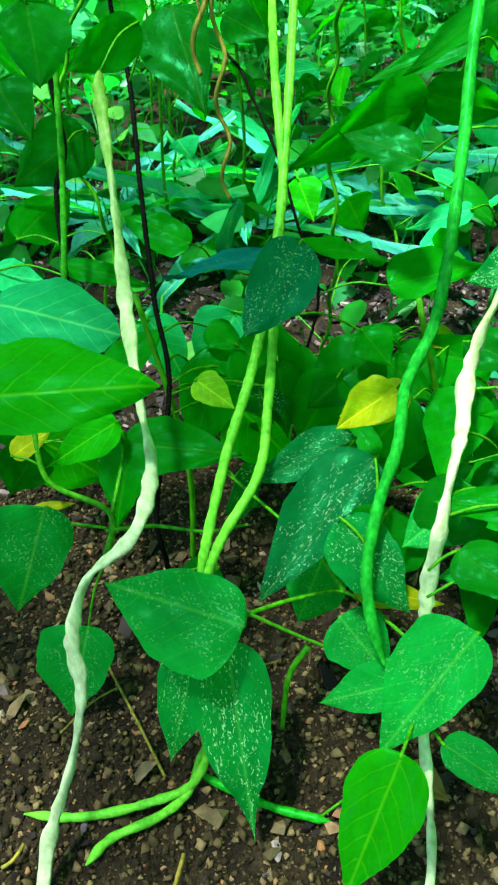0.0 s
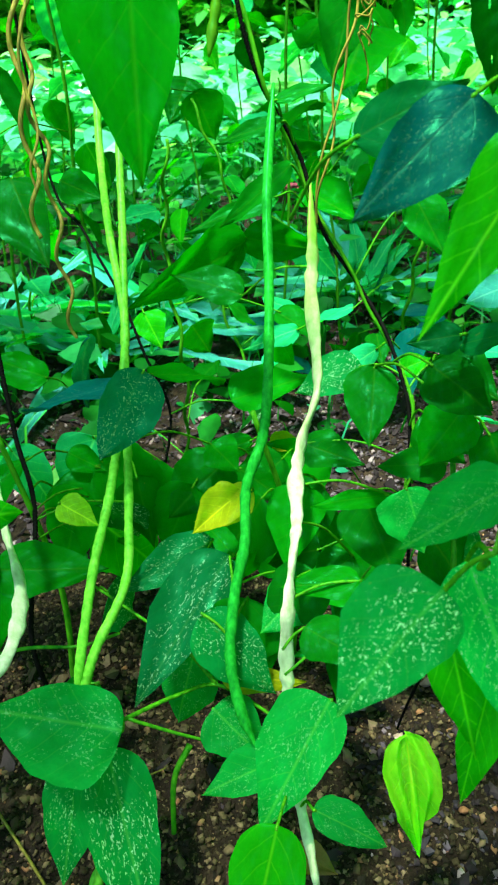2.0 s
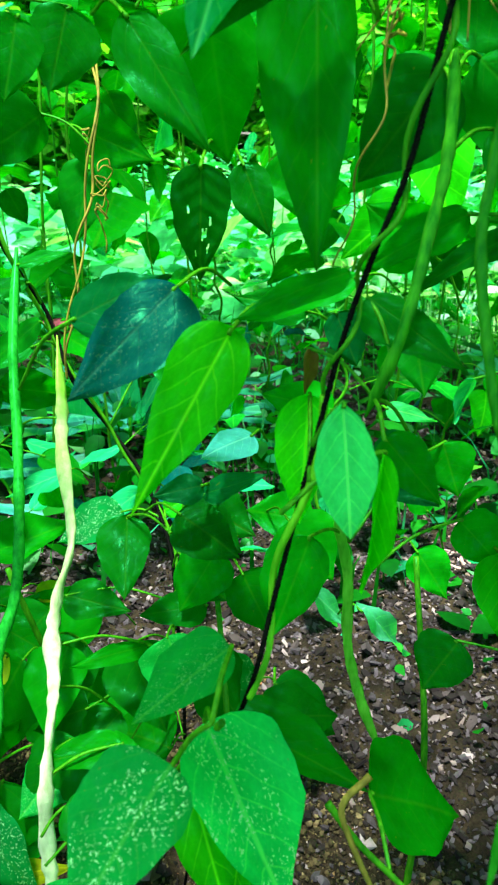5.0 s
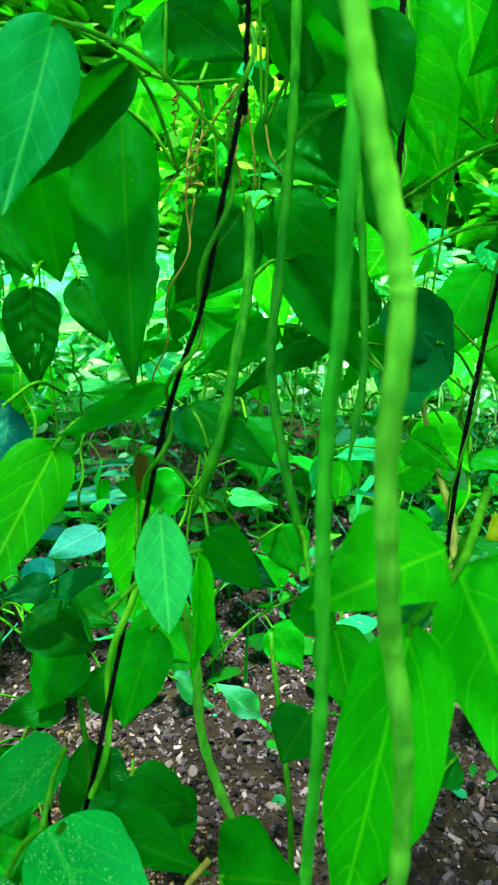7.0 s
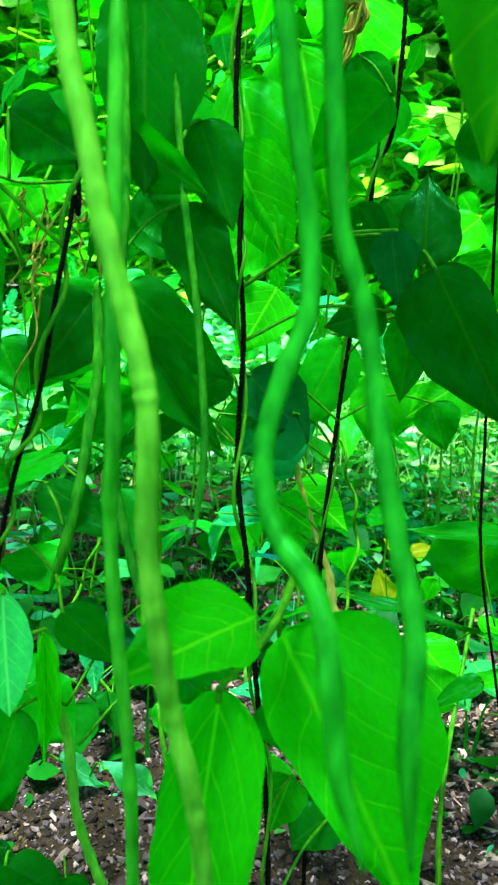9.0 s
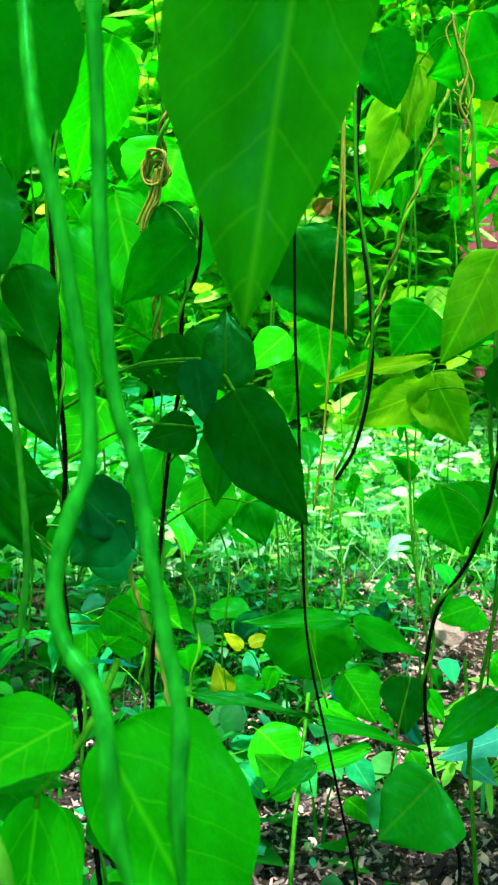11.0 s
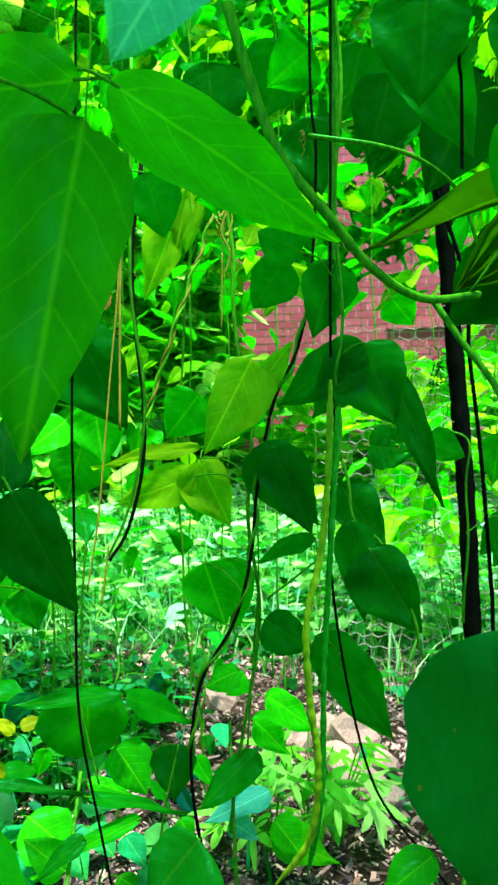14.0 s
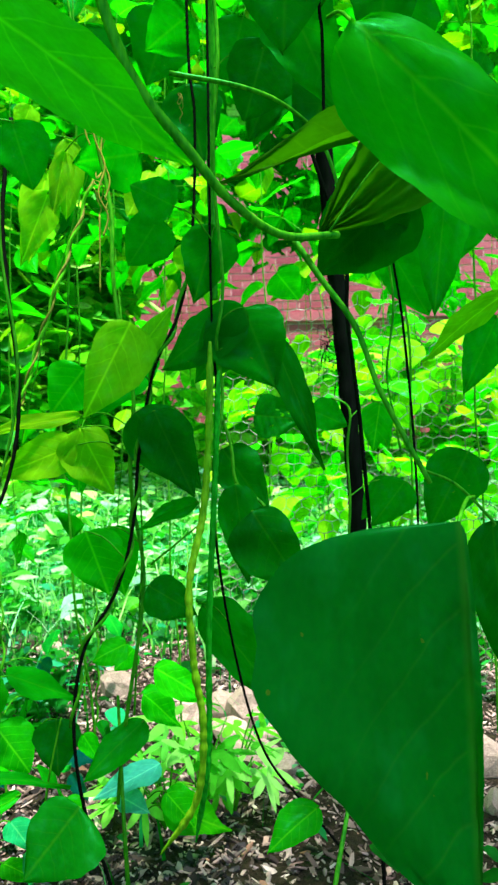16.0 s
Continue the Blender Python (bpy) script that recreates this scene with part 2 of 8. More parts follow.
POD_GOLD = pod_skin("yellowing_pod_skin", (0.10, 0.32, 0.005), (0.24, 0.52, 0.015))
POD_PALE = plant_skin("shrivelled_pod_skin", (0.26, 0.30, 0.03), (0.50, 0.54, 0.12), 210, 0.6, gloss=(0.8, 1.0, 0.8), shine=0.02)
POD_DRY = dry_pod_skin()
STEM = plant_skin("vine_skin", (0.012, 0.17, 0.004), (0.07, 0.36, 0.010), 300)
# the vine skin again, brightened in colour as if lit
STEM_LIT = plant_skin("lit_vine_skin", (0.06, 0.40, 0.008), (0.16, 0.62, 0.020), 300)
STEM_DRY = plant_skin("dry_tendril_skin", (0.10, 0.10, 0.010), (0.30, 0.28, 0.035), 300, 0.8, gloss=(0.8, 1.0, 0.9), shine=0.02)
TWINE = plant_skin("black_twine_fibre", (0.001, 0.001, 0.001), (0.006, 0.007, 0.006), 900, 0.9, gloss=(0.8, 1.0, 0.9), shine=0.004)
STRAW = plant_skin("straw_fibre", (0.15, 0.15, 0.009), (0.34, 0.32, 0.035), 500, 0.8, gloss=(0.8, 1.0, 0.9), shine=0.02)
POST = plant_skin("black_post_paint", (0.001, 0.001, 0.001), (0.004, 0.005, 0.005), 90, 0.7, gloss=(0.8, 1.0, 0.9), shine=0.004)
WIRE = plant_skin("weathered_galvanised_wire", (0.10, 0.11, 0.11), (0.30, 0.32, 0.31), 300, 0.5, gloss=(0.8, 1.0, 0.9), shine=0.02)


def soil_material():
    m, nt, b = material("soil_and_mulch", 0.9, 0.2)
    tex = nt.nodes.new("ShaderNodeTexCoord").outputs["Object"]
    big, mid, fine = noise_of(nt, tex, 3.0, 4.0), noise_of(nt, tex, 38.0, 4.0), noise_of(nt, tex, 240.0, 3.0)
    col = ramp(nt, mid, [(0.25, (0.004, 0.003, 0.001)), (0.5, (0.016, 0.013, 0.006)), (0.75, (0.045, 0.036, 0.018))])
    col = mix(nt, "MULTIPLY", 0.8, col, ramp(nt, big, [(0.3, (0.6, 0.6, 0.62)), (0.7, (1.35, 1.25, 1.2))]))
    col = mix(nt, "MULTIPLY", 0.6, col, ramp(nt, fine, [(0.3, (0.5, 0.5, 0.5)), (0.7, (1.5, 1.5, 1.5))]))
    # grass and moss take over away from the bed
    sep = nt.nodes.new("ShaderNodeSeparateXYZ")
    nt.links.new(tex, sep.inputs[0])
    far = nt.nodes.new("ShaderNodeVectorMath")
    far.operation = "LENGTH"
    nt.links.new(tex, far.inputs[0])
    edge = maths(nt, "ADD", far.outputs["Value"], maths(nt, "MULTIPLY", maths(nt, "SUBTRACT", noise_of(nt, tex, 1.3, 4.0), 0.5), 2.4))
    lawn = maths(nt, "MULTIPLY", maths(nt, "SUBTRACT", edge, 2.3), 1.2, clamp=True)
    grass = ramp(nt, noise_of(nt, tex, 9.0, 5.0, 0.7), [(0.3, (0.01, 0.22, 0.02)), (0.55, (0.05, 0.50, 0.14)), (0.75, (0.26, 0.70, 0.42))])
    nt.links.new(mix(nt, "MIX", lawn, col, grass), b.inputs["Base Color"])
    bump(nt, b, maths(nt, "ADD", mid, maths(nt, "MULTIPLY", fine, 0.4)), 1.0, 0.012)
    return m


def chip_material(name, stops, scale=60.0, each=False):
    m, nt, b = material(name, 0.85, 0.25)
    geo = nt.nodes.new("ShaderNodeNewGeometry")
    tex = nt.nodes.new("ShaderNodeTexCoord").outputs["Object"]
    pick = nt.nodes.new("ShaderNodeObjectInfo").outputs["Random"] if each else geo.outputs["Random Per Island"]
    col = ramp(nt, pick, stops)
    f = noise_of(nt, tex, scale, 4.0)
    col = mix(nt, "MULTIPLY", 0.8, col, ramp(nt, f, [(0.3, (0.55, 0.55, 0.55)), (0.7, (1.3, 1.3, 1.3))]))
    nt.links.new(col, b.inputs["Base Color"])
    bump(nt, b, f, 0.6, 0.003)
    return m


def foliage_material(name, stops, scale, through_tint=(1.2, 1.6, 0.4), each=False):
    """Joined small leaves: a colour for each leaf, and light through the blade."""
    m = chip_material(name, stops, scale, each)
    nt = m.node_tree
    b = nt.nodes["Principled BSDF"]
    b.inputs["Roughness"].default_value = 0.55
    b.inputs["Specular IOR Level"].default_value = 0.3
    b.inputs["Specular Tint"].default_value = (0.25, 1.0, 0.7, 1)
    glow = nt.nodes.new("ShaderNodeBsdfTranslucent")
    col = b.inputs["Base Color"].links[0].from_socket
    nt.links.new(mix(nt, "MULTIPLY", 1.0, col, through_tint), glow.inputs["Color"])
    mixer = nt.nodes.new("ShaderNodeMixShader")
    mixer.inputs[0].default_value = 0.5
    nt.links.new(b.outputs[0], mixer.inputs[1])
    nt.links.new(glow.outputs[0], mixer.inputs[2])
    nt.links.new(mixer.outputs[0], nt.nodes["Material Output"].inputs["Surface"])
    return m


def brick_material():
    m, nt, b = material("red_brick", 0.85, 0.25)
    info = nt.nodes.new("ShaderNodeObjectInfo")
    geo = nt.nodes.new("ShaderNodeNewGeometry")
    tex = nt.nodes.new("ShaderNodeTexCoord").outputs["Object"]
    r = maths(nt, "FRACT", maths(nt, "ADD", info.outputs["Random"], geo.outputs["Random Per Island"]))
    col = ramp(nt, r, [(0.0, (0.34, 0.060, 0.105)), (0.5, (0.42, 0.085, 0.14)), (1.0, (0.50, 0.13, 0.19))])
    f = noise_of(nt, tex, 45.0, 4.0)
    col = mix(nt, "MULTIPLY", 0.6, col, ramp(nt, f, [(0.3, (0.65, 0.65, 0.65)), (0.7, (1.2, 1.2, 1.2))]))
    nt.links.new(col, b.inputs["Base Color"])
    bump(nt, b, f, 0.5, 0.004)
    return m


SOIL = soil_material()
CHIP = chip_material("wood_chip_and_bark", [(0.0, (0.040, 0.028, 0.026)), (0.3, (0.17, 0.115, 0.100)), (0.5, (0.36, 0.25, 0.22)), (0.68, (0.33, 0.25, 0.25)), (0.84, (0.54, 0.39, 0.34)), (0.95, (0.74, 0.60, 0.56)), (1.0, (0.36, 0.15, 0.09))])
CRUMB = chip_material("soil_crumb", [(0.0, (0.008, 0.007, 0.002)), (0.45, (0.040, 0.034, 0.012)), (0.80, (0.105, 0.085, 0.034)), (0.95, (0.21, 0.17, 0.08)), (1.0, (0.30, 0.15, 0.06))], 140.0)
# bark between the plants, its colours darkened for the shade under the leaves
BED = chip_material("shaded_bark", [(0.0, (0.004, 0.003, 0.003)), (0.35, (0.015, 0.012, 0.012)), (0.55, (0.046, 0.038, 0.038)), (0.70, (0.038, 0.035, 0.042)), (0.84, (0.11, 0.098, 0.115)), (0.94, (0.15, 0.122, 0.108)), (1.0, (0.34, 0.30, 0.30))])
GRAVEL = chip_material("gravel_and_clod", [(0.0, (0.012, 0.011, 0.004)), (0.4, (0.045, 0.038, 0.015)), (0.7, (0.10, 0.085, 0.04)), (0.88, (0.24, 0.185, 0.10)), (0.95, (0.26, 0.11, 0.05)), (1.0, (0.36, 0.32, 0.24))], 120.0)
ROCK = chip_material("tan_stone", [(0.0, (0.34, 0.22, 0.15)), (0.6, (0.44, 0.31, 0.23)), (1.0, (0.38, 0.29, 0.25))], 22.0)
# pale and cyan stops put sunlight and glints into the leaf colour
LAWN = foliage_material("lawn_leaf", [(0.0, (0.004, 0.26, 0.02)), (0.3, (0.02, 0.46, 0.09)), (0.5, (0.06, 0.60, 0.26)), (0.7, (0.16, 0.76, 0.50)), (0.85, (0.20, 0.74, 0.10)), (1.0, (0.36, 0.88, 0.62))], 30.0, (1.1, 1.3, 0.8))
# warmer, brighter copy for the east lawn, its sunlight part of the colour
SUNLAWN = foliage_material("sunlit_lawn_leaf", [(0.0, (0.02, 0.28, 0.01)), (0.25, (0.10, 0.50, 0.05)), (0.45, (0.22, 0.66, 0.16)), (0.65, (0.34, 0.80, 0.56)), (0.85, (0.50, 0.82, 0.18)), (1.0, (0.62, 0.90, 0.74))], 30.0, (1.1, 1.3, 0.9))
SHRUB = foliage_material("shrub_leaf", [(0.0, (0.008, 0.26, 0.006)), (0.4, (0.04, 0.44, 0.01)), (0.7, (0.12, 0.56, 0.03)), (0.85, (0.30, 0.70, 0.05)), (1.0, (0.50, 0.80, 0.26))], 30.0)
# the cyan and pale stops paint glints on some of the leaves
WEED = foliage_material("weed_leaf", [(0.0, (0.001, 0.09, 0.003)), (0.4, (0.003, 0.17, 0.006)), (0.7, (0.012, 0.29, 0.014)), (0.78, (0.010, 0.30, 0.12)), (0.88, (0.03, 0.40, 0.20)), (0.94, (0.07, 0.38, 0.015)), (1.0, (0.16, 0.52, 0.30))], 30.0)
LOBEWEED = foliage_material("lobed_weed_leaf", [(0.0, (0.06, 0.46, 0.02)), (0.4, (0.20, 0.72, 0.07)), (1.0, (0.42, 0.90, 0.24))], 2.5, each=True)
BRICK = brick_material()
MORTAR = chip_material("mortar", [(0.0, (0.50, 0.25, 0.31)), (1.0, (0.56, 0.30, 0.36))], 30.0)

# leaf tints: red, green, blue and the share of mite specks; some hold light or shade
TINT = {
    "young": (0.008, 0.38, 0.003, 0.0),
    # sunny, lit and bright: light on or through the blade, put into its colour
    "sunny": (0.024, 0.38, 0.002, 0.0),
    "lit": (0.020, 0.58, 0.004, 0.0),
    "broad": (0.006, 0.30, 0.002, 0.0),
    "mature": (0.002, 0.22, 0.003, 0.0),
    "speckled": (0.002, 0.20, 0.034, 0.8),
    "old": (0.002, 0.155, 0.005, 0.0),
    # blue, teal, pale, sheen and sky: reflected sky painted into the leaf colour
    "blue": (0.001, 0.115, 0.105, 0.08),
    # dim, dusk and deep: leaf colour darkened to stand for shade
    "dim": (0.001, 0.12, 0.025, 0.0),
    # seedling leaf with its highlights mixed into the colour
    "glint": (0.08, 0.60, 0.34, 0.0),
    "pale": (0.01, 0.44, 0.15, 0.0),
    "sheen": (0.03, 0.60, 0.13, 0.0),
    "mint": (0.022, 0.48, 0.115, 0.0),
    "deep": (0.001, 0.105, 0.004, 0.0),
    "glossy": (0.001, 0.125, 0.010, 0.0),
    # mature leaf brightened in colour to offset the shade of the crowns
    "mature_lit": (0.004, 0.33, 0.040, 0.25),
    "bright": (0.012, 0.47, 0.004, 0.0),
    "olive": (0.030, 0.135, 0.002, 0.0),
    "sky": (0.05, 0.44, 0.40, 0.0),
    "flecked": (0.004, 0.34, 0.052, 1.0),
    # flecked leaf brightened in colour where plants above darken it
    "flecked_lit": (0.006, 0.46, 0.085, 1.0),
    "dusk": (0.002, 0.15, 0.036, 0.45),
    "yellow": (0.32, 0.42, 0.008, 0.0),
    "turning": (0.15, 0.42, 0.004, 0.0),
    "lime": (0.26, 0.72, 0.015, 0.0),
    # yellowing is real; extra brightness is added because the leaf lies in shade
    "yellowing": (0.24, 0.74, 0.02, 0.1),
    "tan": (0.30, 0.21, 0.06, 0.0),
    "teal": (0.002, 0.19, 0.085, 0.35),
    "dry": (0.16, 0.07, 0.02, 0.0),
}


# ---------------------------------------------------------------- leaves
def leaf_mesh(name, skew, fold, arch, wave, pinch=0.0, holes=(), crimp=0.0, oval=0.0):
    """A bean leaflet of unit length and width from its base at the origin along +y; skew widens one half."""
    rows, cols = (46, 30) if holes or crimp else (21, 10)
    bm = bmesh.new()
    uvl = bm.loops.layers.uv.new("UVMap")
    grid = []
    for i in range(rows + 1):
        u = (i / rows) ** 1.4
        w = 0.5 * (u ** (0.42 + oval)) * ((1 - u) ** (1.06 + pinch - 0.3 * oval)) / (0.415 - 0.24 * oval)
        line = []
        for k in range(cols + 1):
            v = 2 * k / cols - 1
            side = 1 + skew * (1 if v > 0 else -1)
            x = v * w * side * (1 + 0.030 * math.sin(15 * u + 2.1 * side + 30 * arch) + 0.018 * math.sin(33 * u - 4 * side + 17 * fold))
            z = fold * abs(x) - arch * (u * u - 0.25 * u) + wave * math.sin(9 * u + 3 * v) * abs(v) * 0.9 + 0.018 * math.sin(5 * u + 2.3 * v + 11 * skew + 40 * arch) + 0.010 * math.sin(13 * u * v + 20 * fold) - 0.25 * fold * abs(v) ** 3 * w
            # slow corrugation between the side veins
            z += crimp * math.sin(13 * v + 5 * u) * (0.4 + u)
            z += 0.006 * math.sin(44 * (u - 0.35 * abs(x)))
            line.append((bm.verts.new((x, u, z)), (0.5 + x * 0.9, u)))
        grid.append(line)
    for i in range(rows):
        for k in range(cols):
            q = (grid[i][k], grid[i][k + 1], grid[i + 1][k + 1], grid[i + 1][k])
            a, c = (i / rows) ** 1.4, 2 * (k + 0.5) / cols - 1
            if any(math.hypot((a - h[0]) * 1.6, (c - h[1]) * 0.8) < h[2] * (1 + 0.3 * math.sin(9 * a + 40 * c)) for h in holes):
                continue
            f = bm.faces.new([a[0] for a in q])
            for loop, a in zip(f.loops, q):
                loop[uvl].uv = a[1]
    bmesh.ops.remove_doubles(bm, verts=bm.verts, dist=1e-5)
    me = smooth(mesh_of(bm, name))
    me.materials.append(LEAF)
    return me


LEAVES = {
    "flat": leaf_mesh("leaflet_flat", 0.0, 0.06, 0.05, 0.03),
    "cup": leaf_mesh("leaflet_cup", 0.0, 0.22, 0.10, 0.04),
    "droop": leaf_mesh("leaflet_droop", 0.05, 0.12, 0.28, 0.05),
    "right": leaf_mesh("leaflet_right", 0.22, 0.10, 0.12, 0.04),
    "crumple": leaf_mesh("leaflet_crumple", 0.0, 0.2, 0.25, 0.12, 0.0, (), 0.055),
    "flat_b": leaf_mesh("leaflet_flat_b", 0.10, 0.12, 0.10, 0.05, 0.05, (), 0.0, 0.10),
    "flat_c": leaf_mesh("leaflet_flat_c", -0.13, 0.05, 0.14, 0.04, -0.12, (), 0.0, 0.06),
    "flat_d": leaf_mesh("leaflet_flat_d", -0.05, 0.16, 0.02, 0.07, 0.14, (), 0.0, 0.04),
    "lop": leaf_mesh("leaflet_lop", 0.90, 0.10, 0.10, 0.012),
    "left": leaf_mesh("leaflet_left", -0.22, 0.10, 0.12, 0.04),
    "fold": leaf_mesh("leaflet_fold", 0.0, 0.75, 0.15, 0.06),
    "long": leaf_mesh("leaflet_long", 0.08, 0.14, 0.10, 0.05, 0.25),
    "lean": leaf_mesh("leaflet_lean", -0.42, 0.10, 0.12, 0.04),
    "ovate": leaf_mesh("leaflet_ovate", 0.03, 0.14, 0.12, 0.03, 0.0, (), 0.0, 0.42),
    "blunt": leaf_mesh("leaflet_blunt", 0.12, 0.10, 0.14, 0.05, -0.42, (), 0.0, 0.12),
    "holed": leaf_mesh("leaflet_holed", 0.0, 0.10, 0.10, 0.04, 0.0, ((0.45, -0.35, 0.05), (0.56, -0.15, 0.07), (0.68, -0.4, 0.045), (0.36, 0.45, 0.05), (0.72, 0.3, 0.04))),
}


def leaflet(parent, base, tip, width, face, tint="mature", shape="flat", stalk=None, name="leaflet"):
    """One leaflet from its base to its tip, facing the way of face, with a stalk to the point stalk."""
    b, t = Vector(base), Vector(tip)
    y = t - b
    z = Vector(face)
    z = (z - y * (z.dot(y) / y.length_squared)).normalized()
    x = y.normalized().cross(z)
    if shape == "flat":
        shape = ("flat", "flat_b", "flat_c", "flat_d")[int(abs(b.x * 977 + b.y * 1319 + b.z * 751)) % 4]
    ob = new(name, LEAVES[shape])
    ob.parent = parent
    m = Matrix((x * width, y, z * (width + y.length) / 2)).transposed().to_4x4()
    ob.matrix_parent_inverse = parent.matrix_world.inverted()
    ob.matrix_basis = Matrix.Translation(b) @ m
    ob.color = TINT[tint]
    if stalk is not None:
        s = Vector(stalk)
        midway = (b + s) / 2 + Vector((0, 0, 0.12 * (b - s).length))
        st = new("leaf_stalk", tube_mesh([s, midway, b, b + y * 0.04], 0.0009, 6, 6, name="leaf_stalk"))
        st.data.materials.append(STEM)
        st.parent = ob
        st.matrix_parent_inverse = ob.matrix_basis.inverted()
    return ob


def pod(parent, points, width, skin, bulge=0.10, beads=0.012, flat=1.0, twist=0.0, name="bean_pod", label=""):
    """A hanging pod through a few points; beads is the spacing of its seeds."""
    length = sum((Vector(b) - Vector(a)).length for a, b in zip(points, points[1:]))
    ph = random.random() * 6

    def radius(t):
        ends = min(1.0, 0.35 + t * 14, 0.22 + (1 - t) * 10)
        s = t * length / beads * 2 * math.pi + ph
        return width / 2 * ends * (1 + bulge * math.sin(s + 1.3 * math.sin(s * 0.37)) + 0.4 * bulge * math.sin(s * 0.41 + ph) - 0.7 * bulge * max(0.0, math.sin(s * 0.5 + 0.6 * math.sin(s * 0.23))) ** 10)
    per = max(8, int(length / beads * 5 / (len(points) - 1)))
    return part(name, tube_mesh(points, radius, 10, per, flat, twist, name), skin, parent, label)


def stem(parent, points, width, skin=None, name="vine"):
    return part(name, tube_mesh(points, lambda t: width / 2 * (1 - 0.3 * t), 7, 10, name=name), skin or STEM, parent)


def ply_mesh(points, width, start, turns_per_m=150):
    """One ply of a two-ply string, winding round the string's line."""
    length = sum((Vector(b) - Vector(a)).length for a, b in zip(points, points[1:]))
    n = max(24, int(length * turns_per_m * 7 / max(1, len(points) - 1)))
    line = spline(points, n)
    bm = bmesh.new()
    path = []
    for i, q in enumerate(line):
        d = (line[min(i + 1, len(line) - 1)] - line[max(i - 1, 0)]).normalized()
        u = (Vector((0.3, 0.9, 0.1)) - d * d.dot(Vector((0.3, 0.9, 0.1)))).normalized()
        a = start + i / 7 * 2 * math.pi
        path.append(q + width * 0.11 * (math.cos(a) * u + math.sin(a) * d.cross(u)))
    tube_into(bm, path, width * 0.28 , 5)
    return smooth(mesh_of(bm, "ply"))


def string(points, width, label, group="climbing strings"):
    ob = thing("garden_string", points[-1], label, "string", group)
    for start in (0, math.pi):
        part("ply", ply_mesh(points, width, start), TWINE, ob)
    return ob


def twining(parent, points, width, gap, turns, skin=None, name="vine"):
    """A vine that winds round a string."""
    line = spline(points, 40)
    n = len(line)
    path = []
    for i, q in enumerate(line):
        d = (line[min(i + 1, n - 1)] - line[max(i - 1, 0)]).normalized()
        u = (Vector((0.3, 0.9, 0.1)) - d * d.dot(Vector((0.3, 0.9, 0.1)))).normalized()
        v = d.cross(u)
        a = 2 * math.pi * turns * i / n
        path.append(q + gap * (math.cos(a) * u + math.sin(a) * v))
    bm = bmesh.new()
    tube_into(bm, path, lambda t: width / 2 * (1 - 0.25 * t), 6)
    return part(name, smooth(mesh_of(bm, name)), skin or STEM, parent)


# ---------------------------------------------------------------- ground
def height(x, y):
    """The bed lies level; the lawn rises to the wall in the east."""
    r = max(0.0, x - 1.6)
    rise = 0.115 * r * min(1.0, r / 2.0) if x < 9 else 0.115 * 7.4
    return rise + 0.012 * noise.noise((x * 3.1, y * 3.1, 0.3)) + 0.006 * noise.noise((x * 11, y * 11, 5.2)) + 0.007 * noise.noise((x * 42, y * 42, 1.7)) + 0.004 * noise.noise((x * 95, y * 95, 8.1))


def ground():
    bm = bmesh.new()
    xs = sorted(set([round(-0.8 + 0.03 * i, 4) for i in range(100)] + [round(-0.4 + 0.007 * i, 4) for i in range(165)] + [2.2 + 0.12 * i for i in range(1, 70)] + [-0.8 - 0.3 * 1.35 ** i for i in range(22)] + [10.6 + 0.5 * 1.4 ** i for i in range(21)]))
    ys = sorted(set([round(-1.2 + 0.03 * i, 4) for i in range(110)] + [round(0.0 + 0.007 * i, 4) for i in range(115)] + [2.1 + 0.2 * i for i in range(1, 40)] + [-1.2 - 0.2 * i for i in range(1, 20)] + [-5.2 - 0.4 * 1.4 ** i for i in range(20)] + [10.2 + 0.5 * 1.4 ** i for i in range(20)]))
    grid = [[bm.verts.new((x, y, height(x, y))) for x in xs] for y in ys]
    for a, b in zip(grid, grid[1:]):
        for k in range(len(xs) - 1):
            bm.faces.new((a[k], a[k + 1], b[k + 1], b[k]))
    ob = new("ground", smooth(mesh_of(bm, "ground")))
    ob.data.materials.append(SOIL)
    return tagged(ob, "dark crumbly garden soil that turns into lawn", "ground", kind="structure")


ground()


def joined(name, verts, faces, mat, label, category, kind="stuff", flat=True):
    me = bpy.data.meshes.new(name)
    me.from_pydata(verts, [], faces)
    me.update()
    me.materials.append(mat)
    if not flat:
        smooth(me)
    return tagged(new(name, me), label, category, kind=kind)


